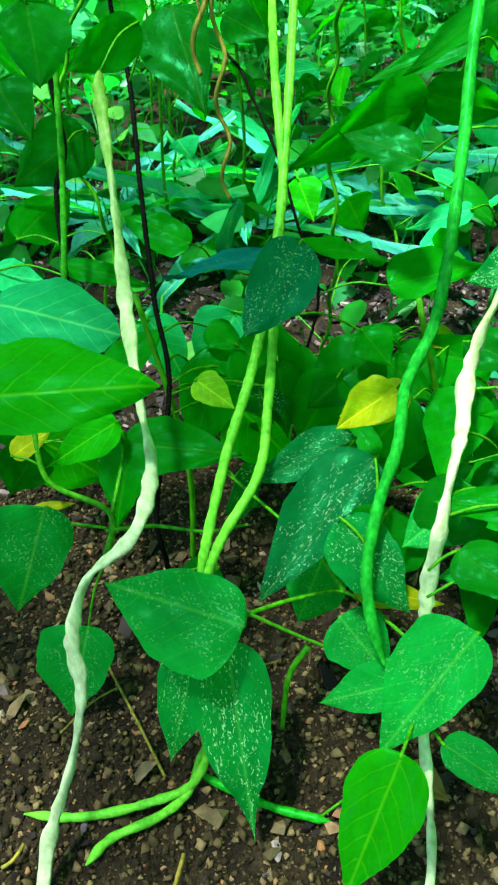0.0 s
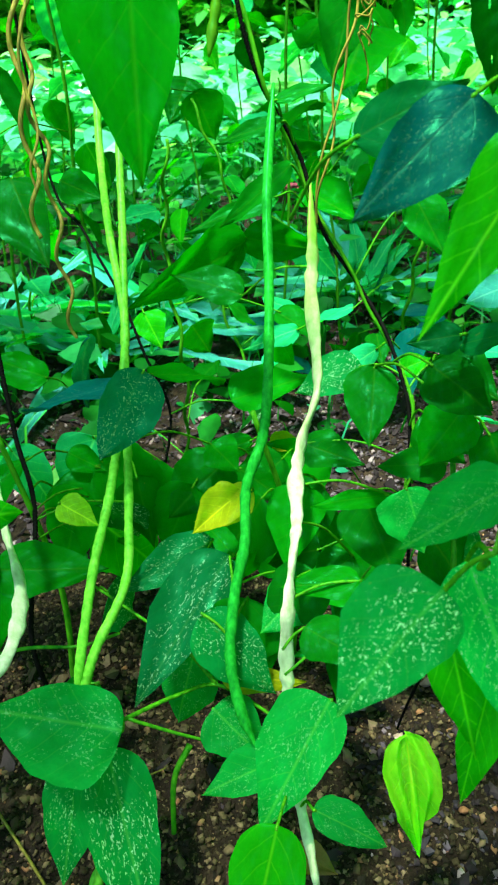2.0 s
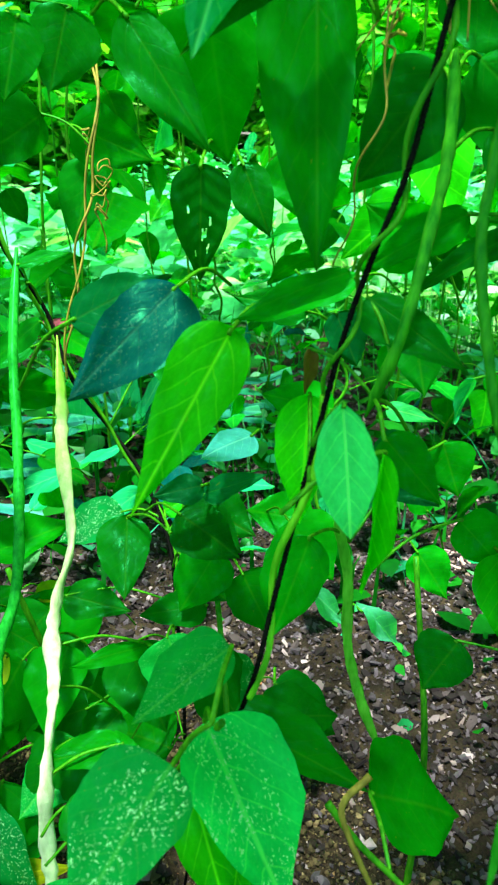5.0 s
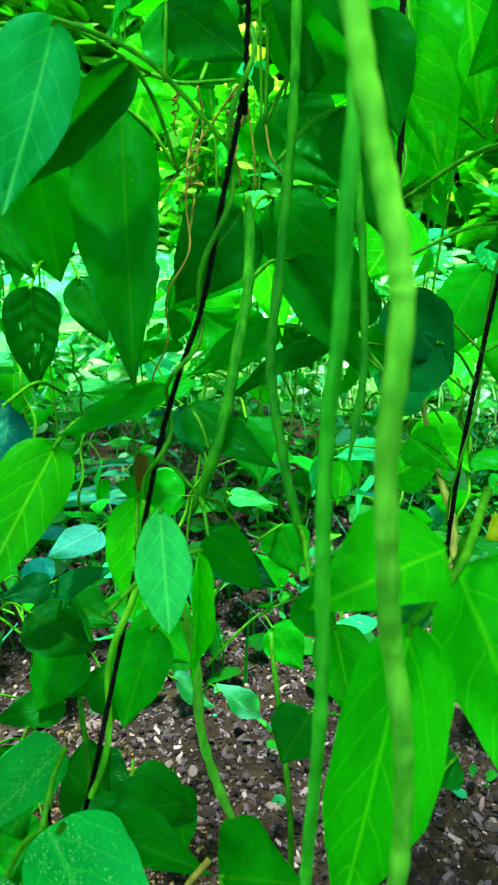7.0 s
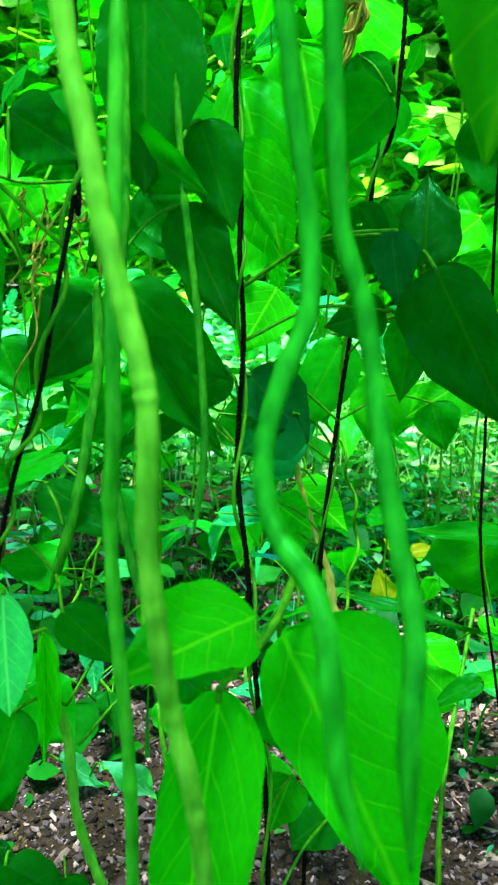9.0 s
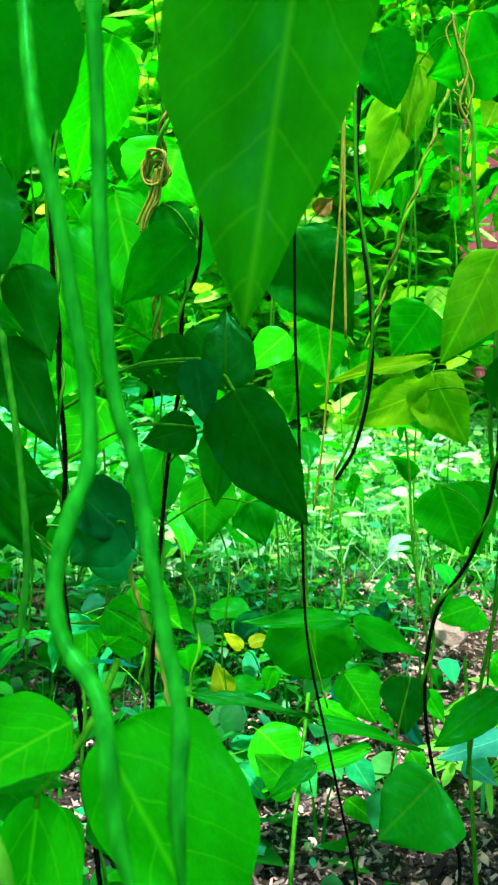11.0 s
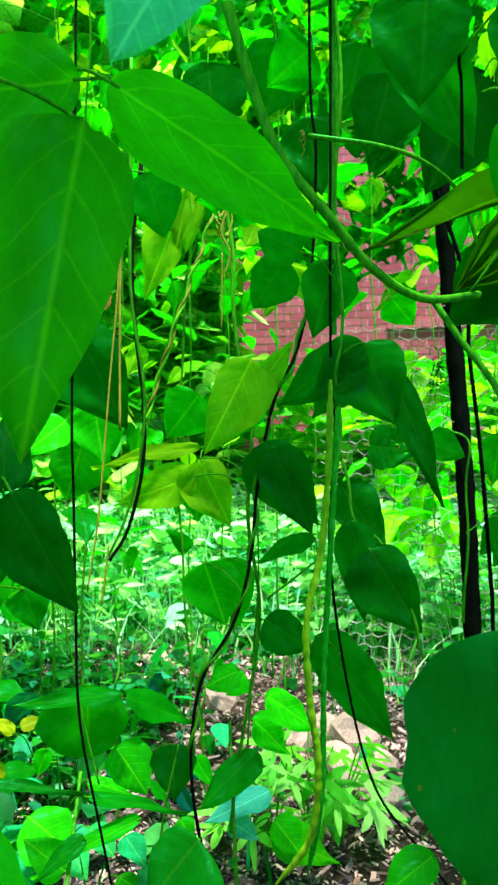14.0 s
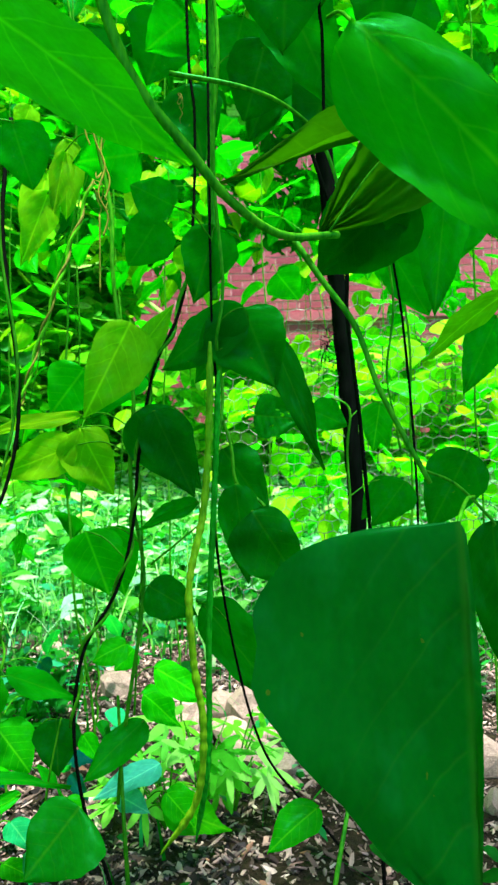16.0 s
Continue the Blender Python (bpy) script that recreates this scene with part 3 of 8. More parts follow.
def chips(name, label, count, area, sizes, stretch, seed, mat, flat=True):
    """Loose chips and pebbles: rough little blocks that lie on the ground."""
    rng = random.Random(seed)
    verts, faces = [], []
    lump = [(1, 0, 2), (2, 0, 3), (3, 0, 4), (4, 0, 1), (1, 2, 5), (2, 6, 5), (2, 3, 6), (3, 7, 6), (3, 4, 7), (4, 1, 7), (1, 5, 7), (5, 6, 7)]
    for _ in range(count):
        x, y = rng.uniform(area[0], area[1]), rng.uniform(area[2], area[3])
        if stretch > 2 and math.hypot(x, y - 0.2) < 0.42 and rng.random() < 0.93:
            continue
        s = rng.uniform(*sizes) * (0.5 + rng.random() ** 3)
        l, w, h = s * rng.uniform(1, stretch), s, s * rng.uniform(0.35, 0.9)
        m = Matrix.Translation((x, y, height(x, y) + h * (0.2 if stretch > 2 else 0.42))) @ Euler((rng.uniform(-.8, .8), rng.uniform(-.8, .8), rng.uniform(0, 6.3))).to_matrix().to_4x4()
        k = len(verts)
        if stretch < 2:
            for c in ((0, 0, -1), (1, 0, 0), (0.3, 1, 0), (-1, 0.3, 0), (-0.2, -1, 0), (0.5, 0.3, 0.8), (-0.4, 0.4, 0.9), (0, -0.5, 0.8)):
                verts.append(m @ Vector((c[0] * l * rng.uniform(0.6, 1.1) / 2, c[1] * w * rng.uniform(0.6, 1.1) / 2, c[2] * h * rng.uniform(0.6, 1.1) / 2)))
            faces += [[k + i for i in f] for f in lump]
            continue
        # a five-sided shard, thin and ragged
        out = [(0.2 + 1.2566 * i + rng.uniform(-.4, .4), rng.uniform(0.6, 1.1)) for i in range(5)]
        for top in (-1, 1):
            for g, r in out:
                verts.append(m @ Vector((math.cos(g) * r * l / 2, math.sin(g) * r * w / 2, top * h * rng.uniform(0.15, 0.6) / 2)))
        faces += [[k + 4, k + 3, k + 2, k + 1, k], [k + 5, k + 6, k + 7, k + 8, k + 9]] + [[k + i, k + (i + 1) % 5, k + 5 + (i + 1) % 5, k + 5 + i] for i in range(5)]
    return joined(name, verts, faces, mat, label, "mulch", flat=flat)




chips("bark_mulch", "brown and grey bark chips strewn over the bed", 9000, (0.8, 2.4, -1.0, 0.9), (0.004, 0.010), 3.6, 1, CHIP)
chips("soil_crumbs", "small dark crumbs of soil and gravel", 34000, (-0.4, 0.4, 0.0, 0.6), (0.002, 0.0075), 1.6, 2, CRUMB, False)
chips("soil_clods", "sharp little clods and splinters in the soil", 30000, (-0.4, 0.4, 0.0, 0.6), (0.0014, 0.0045), 1.9, 22, CRUMB)
chips("bed_bark", "grey and brown bark chips between the bean plants", 38000, (-0.5, 1.25, -0.1, 1.5), (0.003, 0.012), 2.8, 31, BED)
chips("bed_crumbs", "dark crumbs of soil between the bark chips", 26000, (0.15, 1.1, 0.0, 1.0), (0.003, 0.009), 1.8, 32, BED)
chips("gravel", "scattered tan pebbles and splinters of stone", 620, (-0.4, 0.2, 0.0, 0.45), (0.005, 0.016), 1.9, 8, GRAVEL)
chips("coarse_bark", "large pale splinters of bark on the path", 17000, (0.75, 2.3, -0.8, 0.6), (0.004, 0.012), 4.5, 7, CHIP)


# ---------------------------------------------------------------- low weeds, far plants
def weeds(name, label, count, area, sizes, rise, seed, keep=None, mat=None):
    """Broad little leaves on low stems, turned every way, joined as ground cover."""
    rng = random.Random(seed)
    verts, faces = [], []
    prof = [(0, 0), (0.18, 0.36), (0.45, 0.5), (0.75, 0.3), (1, 0)]
    for _ in range(count):
        x, y = rng.uniform(area[0], area[1]), rng.uniform(area[2], area[3])
        if keep and not keep(x, y, rng):
            continue
        s = rng.uniform(*sizes)
        z = height(x, y) + rise * rng.random() ** 1.6
        a, p = rng.uniform(0, 6.3), rng.uniform(-0.7, 0.5)
        d = Vector((math.cos(a) * math.cos(p), math.sin(a) * math.cos(p), math.sin(p)))
        w = d.cross(Vector((rng.uniform(-.5, .5), rng.uniform(-.5, .5), 1))).normalized() * rng.uniform(0.5, 0.9)
        up = w.cross(d) * s
        q = Vector((x, y, z))
        k = len(verts)
        for t, h in prof:
            c = q + d * (t * s) - up * 0.3 * t * t
            verts += [c - w * (h * s) + up * 0.14 * h, c, c + w * (h * s) + up * 0.14 * h]
        for i in range(4):
            o = k + 3 * i
            faces += [(o, o + 1, o + 4, o + 3), (o + 1, o + 2, o + 5, o + 4)]
    return joined(name, verts, faces, mat or WEED, label, "weeds", flat=False)


def blades(name, label, count, area, length, seed, keep=None, mat=None):
    rng = random.Random(seed)
    verts, faces = [], []
    for _ in range(count):
        x, y = rng.uniform(area[0], area[1]), rng.uniform(area[2], area[3])
        if keep and not keep(x, y, rng):
            continue
        s, a, lean = length * rng.uniform(0.4, 1.2), rng.uniform(0, 6.3), rng.uniform(0.1, 0.9)
        d = Vector((math.cos(a), math.sin(a), 0))
        w = Vector((-d.y, d.x, 0)) * s * 0.022
        q = Vector((x, y, height(x, y)))
        k = len(verts)
        for t in (0, 0.4, 0.75, 1):
            c = q + Vector((0, 0, s * t * (1 - 0.35 * lean * t))) + d * (s * lean * t * t)
            verts += [c - w * (1 - t * 0.95), c + w * (1 - t * 0.95)]
        for i in range(3):
            o = k + 2 * i
            faces.append((o, o + 1, o + 3, o + 2))
    return joined(name, verts, faces, mat or WEED, label, "grass", flat=False)


def beyond(lo, hi):
    """Keeps plants between two distances from the bed's near edge."""
    def keep(x, y, rng):
        d = math.hypot(x, y)
        # the strip of mulch and stones in the east stays open
        if abs(x - 1.35 - 0.35 * y) < 0.55 and -0.75 < y < 0.3 and rng.random() < 0.88:
            return False
        # and so does the paving in the north
        if 5.6 < y + 0.06 * (x + 3) < 7.3 and -3.5 < x < 4.5 and rng.random() < 0.8:
            return False
        return lo < d < hi and rng.random() < min(1.0, (d - lo) / 0.5 + 0.25)
    return keep


weeds("ground_cover", "low bright green creeping ground cover", 24000, (-2.5, 4.2, -2.2, 4.2), (0.03, 0.075), 0.12, 3, beyond(0.72, 4.6))
weeds("far_weeds", "tall pale sunlit weeds in front of the paving", 9000, (-3.5, 4.5, 1.9, 7.5), (0.08, 0.19), 0.36, 14, beyond(2.1, 9.0), LAWN)
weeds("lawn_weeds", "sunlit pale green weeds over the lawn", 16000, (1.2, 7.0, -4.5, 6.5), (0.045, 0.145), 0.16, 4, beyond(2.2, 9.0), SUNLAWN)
weeds("wall_weeds", "tall yellow-green weeds at the foot of the brick wall", 2200, (5.3, 6.8, -3.2, 3.2), (0.16, 0.32), 1.05, 21, None, SHRUB)
weeds("tall_weeds", "tall sunlit weeds behind the paving", 3800, (-3.5, 4.6, 7.4, 8.2), (0.15, 0.32), 1.8, 34, None, SHRUB)
weeds("hedge_weeds", "tall bright weeds in front of the shrubs", 2600, (4.3, 5.3, 3.0, 7.0), (0.14, 0.30), 1.6, 35, None, SHRUB)
weeds("seedlings", "small bright weed seedlings on the mulch", 2600, (-0.8, 2.0, -0.6, 1.6), (0.008, 0.022), 0.03, 6, beyond(0.55, 2.4))
blades("grass", "thin green grass blades among the weeds", 12000, (-2.0, 4.0, -2.0, 4.0), 0.14, 5, beyond(0.75, 4.5))
weeds("hollow_weeds", "tangled small weeds in a shady hollow of the bed", 1900, (1.15, 1.9, 0.35, 1.0), (0.012, 0.038), 0.13, 27)
blades("hollow_grass", "thin crossing grass stalks in the shady hollow", 260, (1.1, 1.8, 0.35, 1.0), 0.15, 28)
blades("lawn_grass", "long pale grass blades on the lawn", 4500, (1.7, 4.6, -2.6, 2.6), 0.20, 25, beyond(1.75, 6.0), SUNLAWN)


# ---------------------------------------------------------------- brick wall behind the lawn
def brick_wall():
    X, top, course, long = 7.0, 3.9, 0.075, 0.225
    y0, y1 = -7.0, 3.6
    z0 = 0.45
    wall = thing("wall_east", (X, 0, z0), "red brick wall with pale mortar joints behind the lawn", "wall", kind="structure")
    bm = bmesh.new()
    bmesh.ops.create_cube(bm, size=1, matrix=Matrix.Translation((X + 0.12, (y0 + y1) / 2, (z0 + top) / 2)) @ Matrix.Diagonal((0.262, y1 - y0, top - z0, 1)))
    part("mortar_bed", bm, MORTAR, wall)
    bm = bmesh.new()
    bmesh.ops.create_cube(bm, size=1, matrix=Matrix.Diagonal((0.030, long - 0.012, course - 0.013, 1)))
    one = mesh_of(bm, "brick")
    one.materials.append(BRICK)
    rest_v, rest_f = [], []
    rng = random.Random(9)
    made = 0
    for r in range(int((top - z0) / course)):
        z = z0 + (r + 0.5) * course
        for c in range(int((y1 - y0) / long)):
            y = y0 + (c + 0.5 + 0.5 * (r % 2)) * long
            if 0.95 < z < 2.0 and -1.3 < y < 1.6 and made < 300:
                ob = new("brick", one)
                ob.parent = wall
                ob.matrix_parent_inverse = wall.matrix_world.inverted()
                ob.location = (X + rng.uniform(-0.002, 0.002), y, z)
                made += 1
            else:
                k = len(rest_v)
                for v in one.vertices:
                    rest_v.append((X + v.co.x, y + v.co.y, z + v.co.z))
                rest_f += [[k + i for i in f.vertices] for f in one.polygons]
    me = bpy.data.meshes.new("brickwork")
    me.from_pydata(rest_v, [], rest_f)
    me.materials.append(BRICK)
    rest = part("brickwork", me, BRICK, wall)
    rest["kind"] = "stuff"
    # projecting sill course of painted concrete
    bm = bmesh.new()
    bmesh.ops.create_cube(bm, size=1, matrix=Matrix.Translation((X - 0.004, -0.95, 2.02)) @ Matrix.Diagonal((0.07, 1.7, 0.10, 1)))
    bmesh.ops.bevel(bm, geom=bm.edges[:], offset=0.01, segments=2, affect="EDGES")
    part("ledge", bm, BRICK, wall, "red painted ledge")


brick_wall()


def chain_fence():
    """Hexagonal chicken wire between the bed and the lawn, with a bent mesh."""
    fence = thing("wire_fence", FENCE_A, "dark hexagonal chicken wire strung along a post", "fence")
    w = 0.036
    rng = random.Random(12)
    seen = {}

    def place(a, h):
        key = (round(a, 3), round(h, 3))
        if key not in seen:
            seen[key] = FENCE_A + (FENCE_B - FENCE_A) * (a / FENCE_L) + Vector((0.02 * math.sin(a * 5 + h * 3) + rng.uniform(-.003, .003), rng.uniform(-.003, .003), h + rng.uniform(-.004, .004)))
        return seen[key]
    rows = int(0.95 / (w * 0.75))
    for r in range(rows):
        bm = bmesh.new()
        for c in range(int(FENCE_L / w)):
            a, h = (c + 0.5 * (r % 2)) * w, r * w * 0.75
            p, q, s, t = place(a, h + w * 0.25), place(a + w / 2, h), place(a + w, h + w * 0.25), place(a, h + w * 0.75)
            for i, j in ((p, q), (q, s), (p, t)):
                tube_into(bm, [i, j], 0.0010, 3)
        part("wire_strand", mesh_of(bm, "wire_strand"), WIRE, fence)


FENCE_A, FENCE_B = Vector((1.62, -1.1, 0.02)), Vector((1.72, 0.02, 0.02))
FENCE_L = (FENCE_B - FENCE_A).length
chain_fence()


def fence_post():
    line = [Vector((1.62, -0.34, -0.05)), Vector((1.60, -0.325, 0.5)), Vector((1.57, -0.29, 1.0)), Vector((1.53, -0.25, 1.5))]
    p = thing("fence_post", (1.62, -0.34, 0), "slim black painted post that leans a little", "post")
    part("post", tube_mesh(line, lambda t: 0.0195 * (1 + 0.05 * math.sin(70 * t) + 0.04 * math.sin(173 * t)), 12, 30, name="post"), POST, p)
    # a few ends of tie wire stand off it
    rng = random.Random(3)
    for i in range(22):
        h = rng.gauss(0.83, 0.03)
        q = Vector((1.575, -0.295, h))
        d = Vector((rng.uniform(-.03, .0), rng.uniform(0.01, 0.045), rng.uniform(-.04, .03)))
        part("tie_wire", tube_mesh([q, q + d * 0.6 + Vector((0, 0, rng.uniform(-.02, .02))), q + d, q + d * 1.1 + Vector((0, 0, -0.02))], 0.0009, 4, 5, name="tie_wire"), POST, p)
    for h in (0.50, 0.62, 0.70, 0.95):
        q = Vector((1.59, -0.31, h))
        part("tie_wire", tube_mesh([q, q + Vector((-0.03, 0.03, 0.01)), q + Vector((-0.035, 0.05, -0.02)), q + Vector((-0.02, 0.04, -0.04))], 0.0012, 5, 6, name="tie_wire"), WIRE, p)


fence_post()


def rock(place, size, seed, label):
    rng = random.Random(seed)
    bm = bmesh.new()
    bmesh.ops.create_icosphere(bm, subdivisions=2, radius=0.5)
    for v in bm.verts:
        n = noise.noise(v.co * 2.2 + Vector((seed, 0, 0)))
        v.co *= 1 + 0.35 * n
        v.co = Vector((round(v.co.x * 4) / 4 * 0.5 + v.co.x * 0.5, round(v.co.y * 4) / 4 * 0.5 + v.co.y * 0.5, round(v.co.z * 5) / 5 * 0.5 + v.co.z * 0.5))
    ob = new("rock", mesh_of(bm, "rock"))
    ob.data.materials.append(ROCK)
    ob.matrix_world = Matrix.Translation((place[0], place[1], height(place[0], place[1]) + size[2] * 0.28)) @ Euler((0, 0, rng.uniform(0, 6))).to_matrix().to_4x4() @ Matrix.Diagonal((*size, 1))
    return tagged(ob, label, "rock", "rocks at the edge of the bed")


# far leafy backdrop of shrubs that closes the garden
def shrub(place, size, seed, count, name="shrub", label="dense bright green leafy shrub at the garden's edge", group="shrubs round the garden", leaf=(0.14, 0.32), foot=0.0):
    rng = random.Random(seed)
    x, y = place
    z = height(x, y)
    sh = thing(name, (x, y, z), label, name, group)
    verts, faces = [], []
    prof = [(0, 0), (0.3, 0.42), (0.7, 0.32), (1, 0)]
    for _ in range(count):
        a, e, r = rng.uniform(0, 6.3), rng.random() ** 0.8, rng.random() ** 0.4
        q = Vector((x + math.cos(a) * size[0] * r * (1 - 0.4 * e), y + math.sin(a) * size[0] * r * (1 - 0.4 * e), z + foot + (size[1] - foot) * e))
        q += Vector((noise.noise(q * 1.7), noise.noise(q * 1.7 + Vector((9, 0, 0))), 0)) * 0.3
        s = rng.uniform(*leaf)
        b, p = rng.uniform(0, 6.3), rng.uniform(-0.9, 0.3)
        d = Vector((math.cos(b) * math.cos(p), math.sin(b) * math.cos(p), math.sin(p)))
        w = d.cross(Vector((rng.uniform(-.6, .6), rng.uniform(-.6, .6), 1))).normalized()
        k = len(verts)
        for t, h in prof:
            c = q + d * (t * s)
            verts += [c - w * (h * s), c + w * (h * s)]
        for i in range(3):
            o = k + 2 * i
            faces.append((o, o + 1, o + 3, o + 2))
    me = bpy.data.meshes.new("foliage")
    me.from_pydata(verts, [], faces)
    me.update()
    part("foliage", me, SHRUB, sh)["kind"] = "stuff"
    for i in range(5):
        a = rng.uniform(0, 6.3)
        part("branch", tube_mesh([(x, y, z - 0.02), (x + math.cos(a) * size[0] * 0.3, y + math.sin(a) * size[0] * 0.3, z + size[1] * 0.4), (x + math.cos(a) * size[0] * 0.6, y + math.sin(a) * size[0] * 0.6, z + size[1] * 0.8)], 0.012 + 0.03 * foot, 6, 5, name="branch"), STEM, sh)


for i, (place, size) in enumerate((((-2.6, 8.6), (1.6, 2.6)), ((0.4, 9.2), (1.7, 2.8)), ((3.2, 9.0), (1.8, 3.0)), ((6.0, 7.2), (1.6, 3.4)), ((5.4, 3.6), (1.3, 3.0)), ((6.0, 2.5), (0.8, 2.4)), ((-5.2, 5.0), (1.3, 2.6)), ((6.2, -3.4), (0.8, 1.6)), ((5.6, -5.0), (1.2, 2.4)), ((4.6, 2.2), (0.7, 1.5)), ((6.3, 1.9), (0.7, 3.4)), ((5.9, 2.9), (0.9, 3.4)))):
    shrub(place, size, 30 + i, int(1100 * size[0] * size[1]))

# trees beyond the wall and the paving close the sky
for i, (place, size) in enumerate((((9.5, -5.0), (2.6, 8.0)), ((10.0, -2.0), (2.8, 9.0)), ((10.2, 1.2), (2.8, 8.5)), ((9.0, 4.4), (2.6, 9.0)), ((8.0, 7.4), (3.2, 8.0)), ((5.2, 10.4), (3.4, 8.0)), ((1.4, 11.6), (3.6, 7.5)), ((-2.6, 11.4), (3.6, 7.0)))):
    shrub(place, size, 60 + i, 7500, "tree", "broad leafy green tree beyond the garden", "trees round the garden", (0.35, 0.75), 1.0)


# ---------------------------------------------------------------- the bean plants
plant_a = thing("bean_plant", (-0.060, 0.420, 0.0), "climbing bean plant with speckled leaves and pale dry pods", "plant", "bean plants on strings")
plant_b = thing("bean_plant", (0.140, 0.400, 0.0), "climbing bean plant with green pods and a few yellow leaves", "plant", "bean plants on strings")
plant_c = thing("bean_plant", (0.250, 0.330, 0.0), "climbing bean plant with mite-specked leaves near the soil", "plant", "bean plants on strings")
plant_d = thing("bean_plant", (0.360, 0.220, 0.0), "climbing bean plant with long green pods and bright leaves", "plant", "bean plants on strings")
plant_e = thing("bean_plant", (0.620, 0.140, 0.0), "climbing bean plant with broad light green leaves", "plant", "bean plants on strings")
plant_f = thing("bean_plant", (0.860, 0.020, 0.0), "climbing bean plant with a yellowing pod beside the stones", "plant", "bean plants on strings")
plant_g = thing("bean_plant", (0.620, -0.220, 0.0), "climbing bean plant with large glossy dark leaves", "plant", "bean plants on strings")
pod(plant_a, [(-0.079, 0.525, 0.386), (-0.080, 0.512, 0.374), (-0.076, 0.474, 0.340), (-0.072, 0.432, 0.306), (-0.069, 0.389, 0.271), (-0.064, 0.349, 0.240), (-0.059, 0.316, 0.215), (-0.071, 0.285, 0.194), (-0.100, 0.269, 0.176), (-0.111, 0.248, 0.150), (-0.111, 0.234, 0.118), (-0.125, 0.217, 0.068), (-0.143, 0.188, 0.032), (-0.151, 0.159, 0.006), (-0.164, 0.128, 0.006)], 0.0096, POD_DRY, 0.15, 0.021, 0.50, 0.11, label="pale cream shrivelled dry pod")
pod(plant_a, [(0.085, 1.000, 0.640), (0.068, 0.850, 0.560), (0.054, 0.700, 0.469), (0.046, 0.642, 0.415), (0.040, 0.563, 0.368), (0.039, 0.503, 0.314), (0.031, 0.467, 0.287), (0.019, 0.428, 0.255), (0.004, 0.389, 0.225), (-0.015, 0.350, 0.194), (-0.033, 0.305, 0.156), (-0.040, 0.286, 0.134)], 0.0068, POD_RIPE, 0.07, 0.019, label="swollen yellow-green pod")
pod(plant_a, [(0.120, 0.980, 0.640), (0.095, 0.820, 0.560), (0.072, 0.673, 0.468), (0.061, 0.617, 0.417), (0.051, 0.562, 0.367), (0.039, 0.503, 0.314), (0.032, 0.467, 0.286), (0.025, 0.427, 0.255), (0.015, 0.379, 0.212), (0.005, 0.341, 0.184), (-0.021, 0.309, 0.161), (-0.032, 0.295, 0.145), (-0.049, 0.275, 0.120)], 0.0068, POD_RIPE, 0.07, 0.019, label="swollen yellow-green pod")
pod(plant_b, [(0.169, 0.505, 0.472), (0.148, 0.456, 0.408), (0.136, 0.415, 0.359), (0.123, 0.376, 0.314), (0.110, 0.347, 0.280), (0.092, 0.327, 0.254), (0.084, 0.304, 0.229), (0.070, 0.282, 0.204), (0.060, 0.256, 0.179), (0.060, 0.233, 0.159), (0.064, 0.216, 0.147)], 0.0072, POD_LEAFY, 0.07, 0.017, label="long green pod")
pod(plant_b, [(0.181, 0.459, 0.414), (0.170, 0.422, 0.373), (0.161, 0.399, 0.348), (0.151, 0.357, 0.304), (0.134, 0.336, 0.280), (0.123, 0.318, 0.260), (0.116, 0.295, 0.244), (0.107, 0.276, 0.231), (0.096, 0.251, 0.214), (0.093, 0.248, 0.173), (0.092, 0.242, 0.147), (0.089, 0.236, 0.124), (0.086, 0.221, 0.125), (0.087, 0.203, 0.095), (0.087, 0.180, 0.070), (0.084, 0.151, 0.045), (0.076, 0.125, 0.006)], 0.0096, POD_DRY, 0.15, 0.021, 0.50, 0.11, label="pale cream shrivelled dry pod")
pod(plant_a, [(-0.055, 0.274, 0.104), (-0.044, 0.239, 0.047), (-0.055, 0.224, 0.014), (-0.085, 0.216, 0.006), (-0.131, 0.210, 0.006), (-0.171, 0.215, 0.006)], 0.0062, POD_RIPE, 0.11, 0.018, label="swollen yellow-green pod")
pod(plant_a, [(-0.046, 0.239, 0.031), (-0.060, 0.220, 0.008), (-0.080, 0.206, 0.006), (-0.110, 0.195, 0.006), (-0.125, 0.180, 0.006)], 0.0062, POD_RIPE, 0.11, 0.018, label="swollen yellow-green pod")
pod(plant_a, [(-0.051, 0.232, 0.006), (-0.028, 0.218, 0.006), (-0.000, 0.205, 0.006), (0.034, 0.194, 0.006)], 0.0058, POD_GREEN, 0.10, 0.017, label="long green pod")
pod(plant_c, [(0.124, 0.408, 0.629), (0.111, 0.374, 0.582), (0.103, 0.351, 0.557), (0.096, 0.336, 0.528), (0.087, 0.324, 0.501)], 0.0050, POD_OLIVE, 0.10, 0.017, label="yellowing swollen pod")
pod(plant_d, [(0.148, 0.042, 0.720), (0.141, 0.026, 0.658), (0.1374, 0.014, 0.616), (0.1362, 0.0069, 0.598), (0.1358, 0.0013, 0.580), (0.1368, -0.0025, 0.5675), (0.1385, -0.0058, 0.5536), (0.1389, -0.0067, 0.5433), (0.1392, -0.0057, 0.5212), (0.1415, -0.0057, 0.503), (0.1444, -0.0058, 0.4857), (0.1492, -0.0068, 0.4651), (0.1528, -0.0068, 0.4473), (0.1567, -0.0055, 0.4227), (0.158, -0.004, 0.405), (0.160, -0.002, 0.382)], 0.0045, POD_RIPE, 0.06, 0.011, label="swollen yellow-green pod")
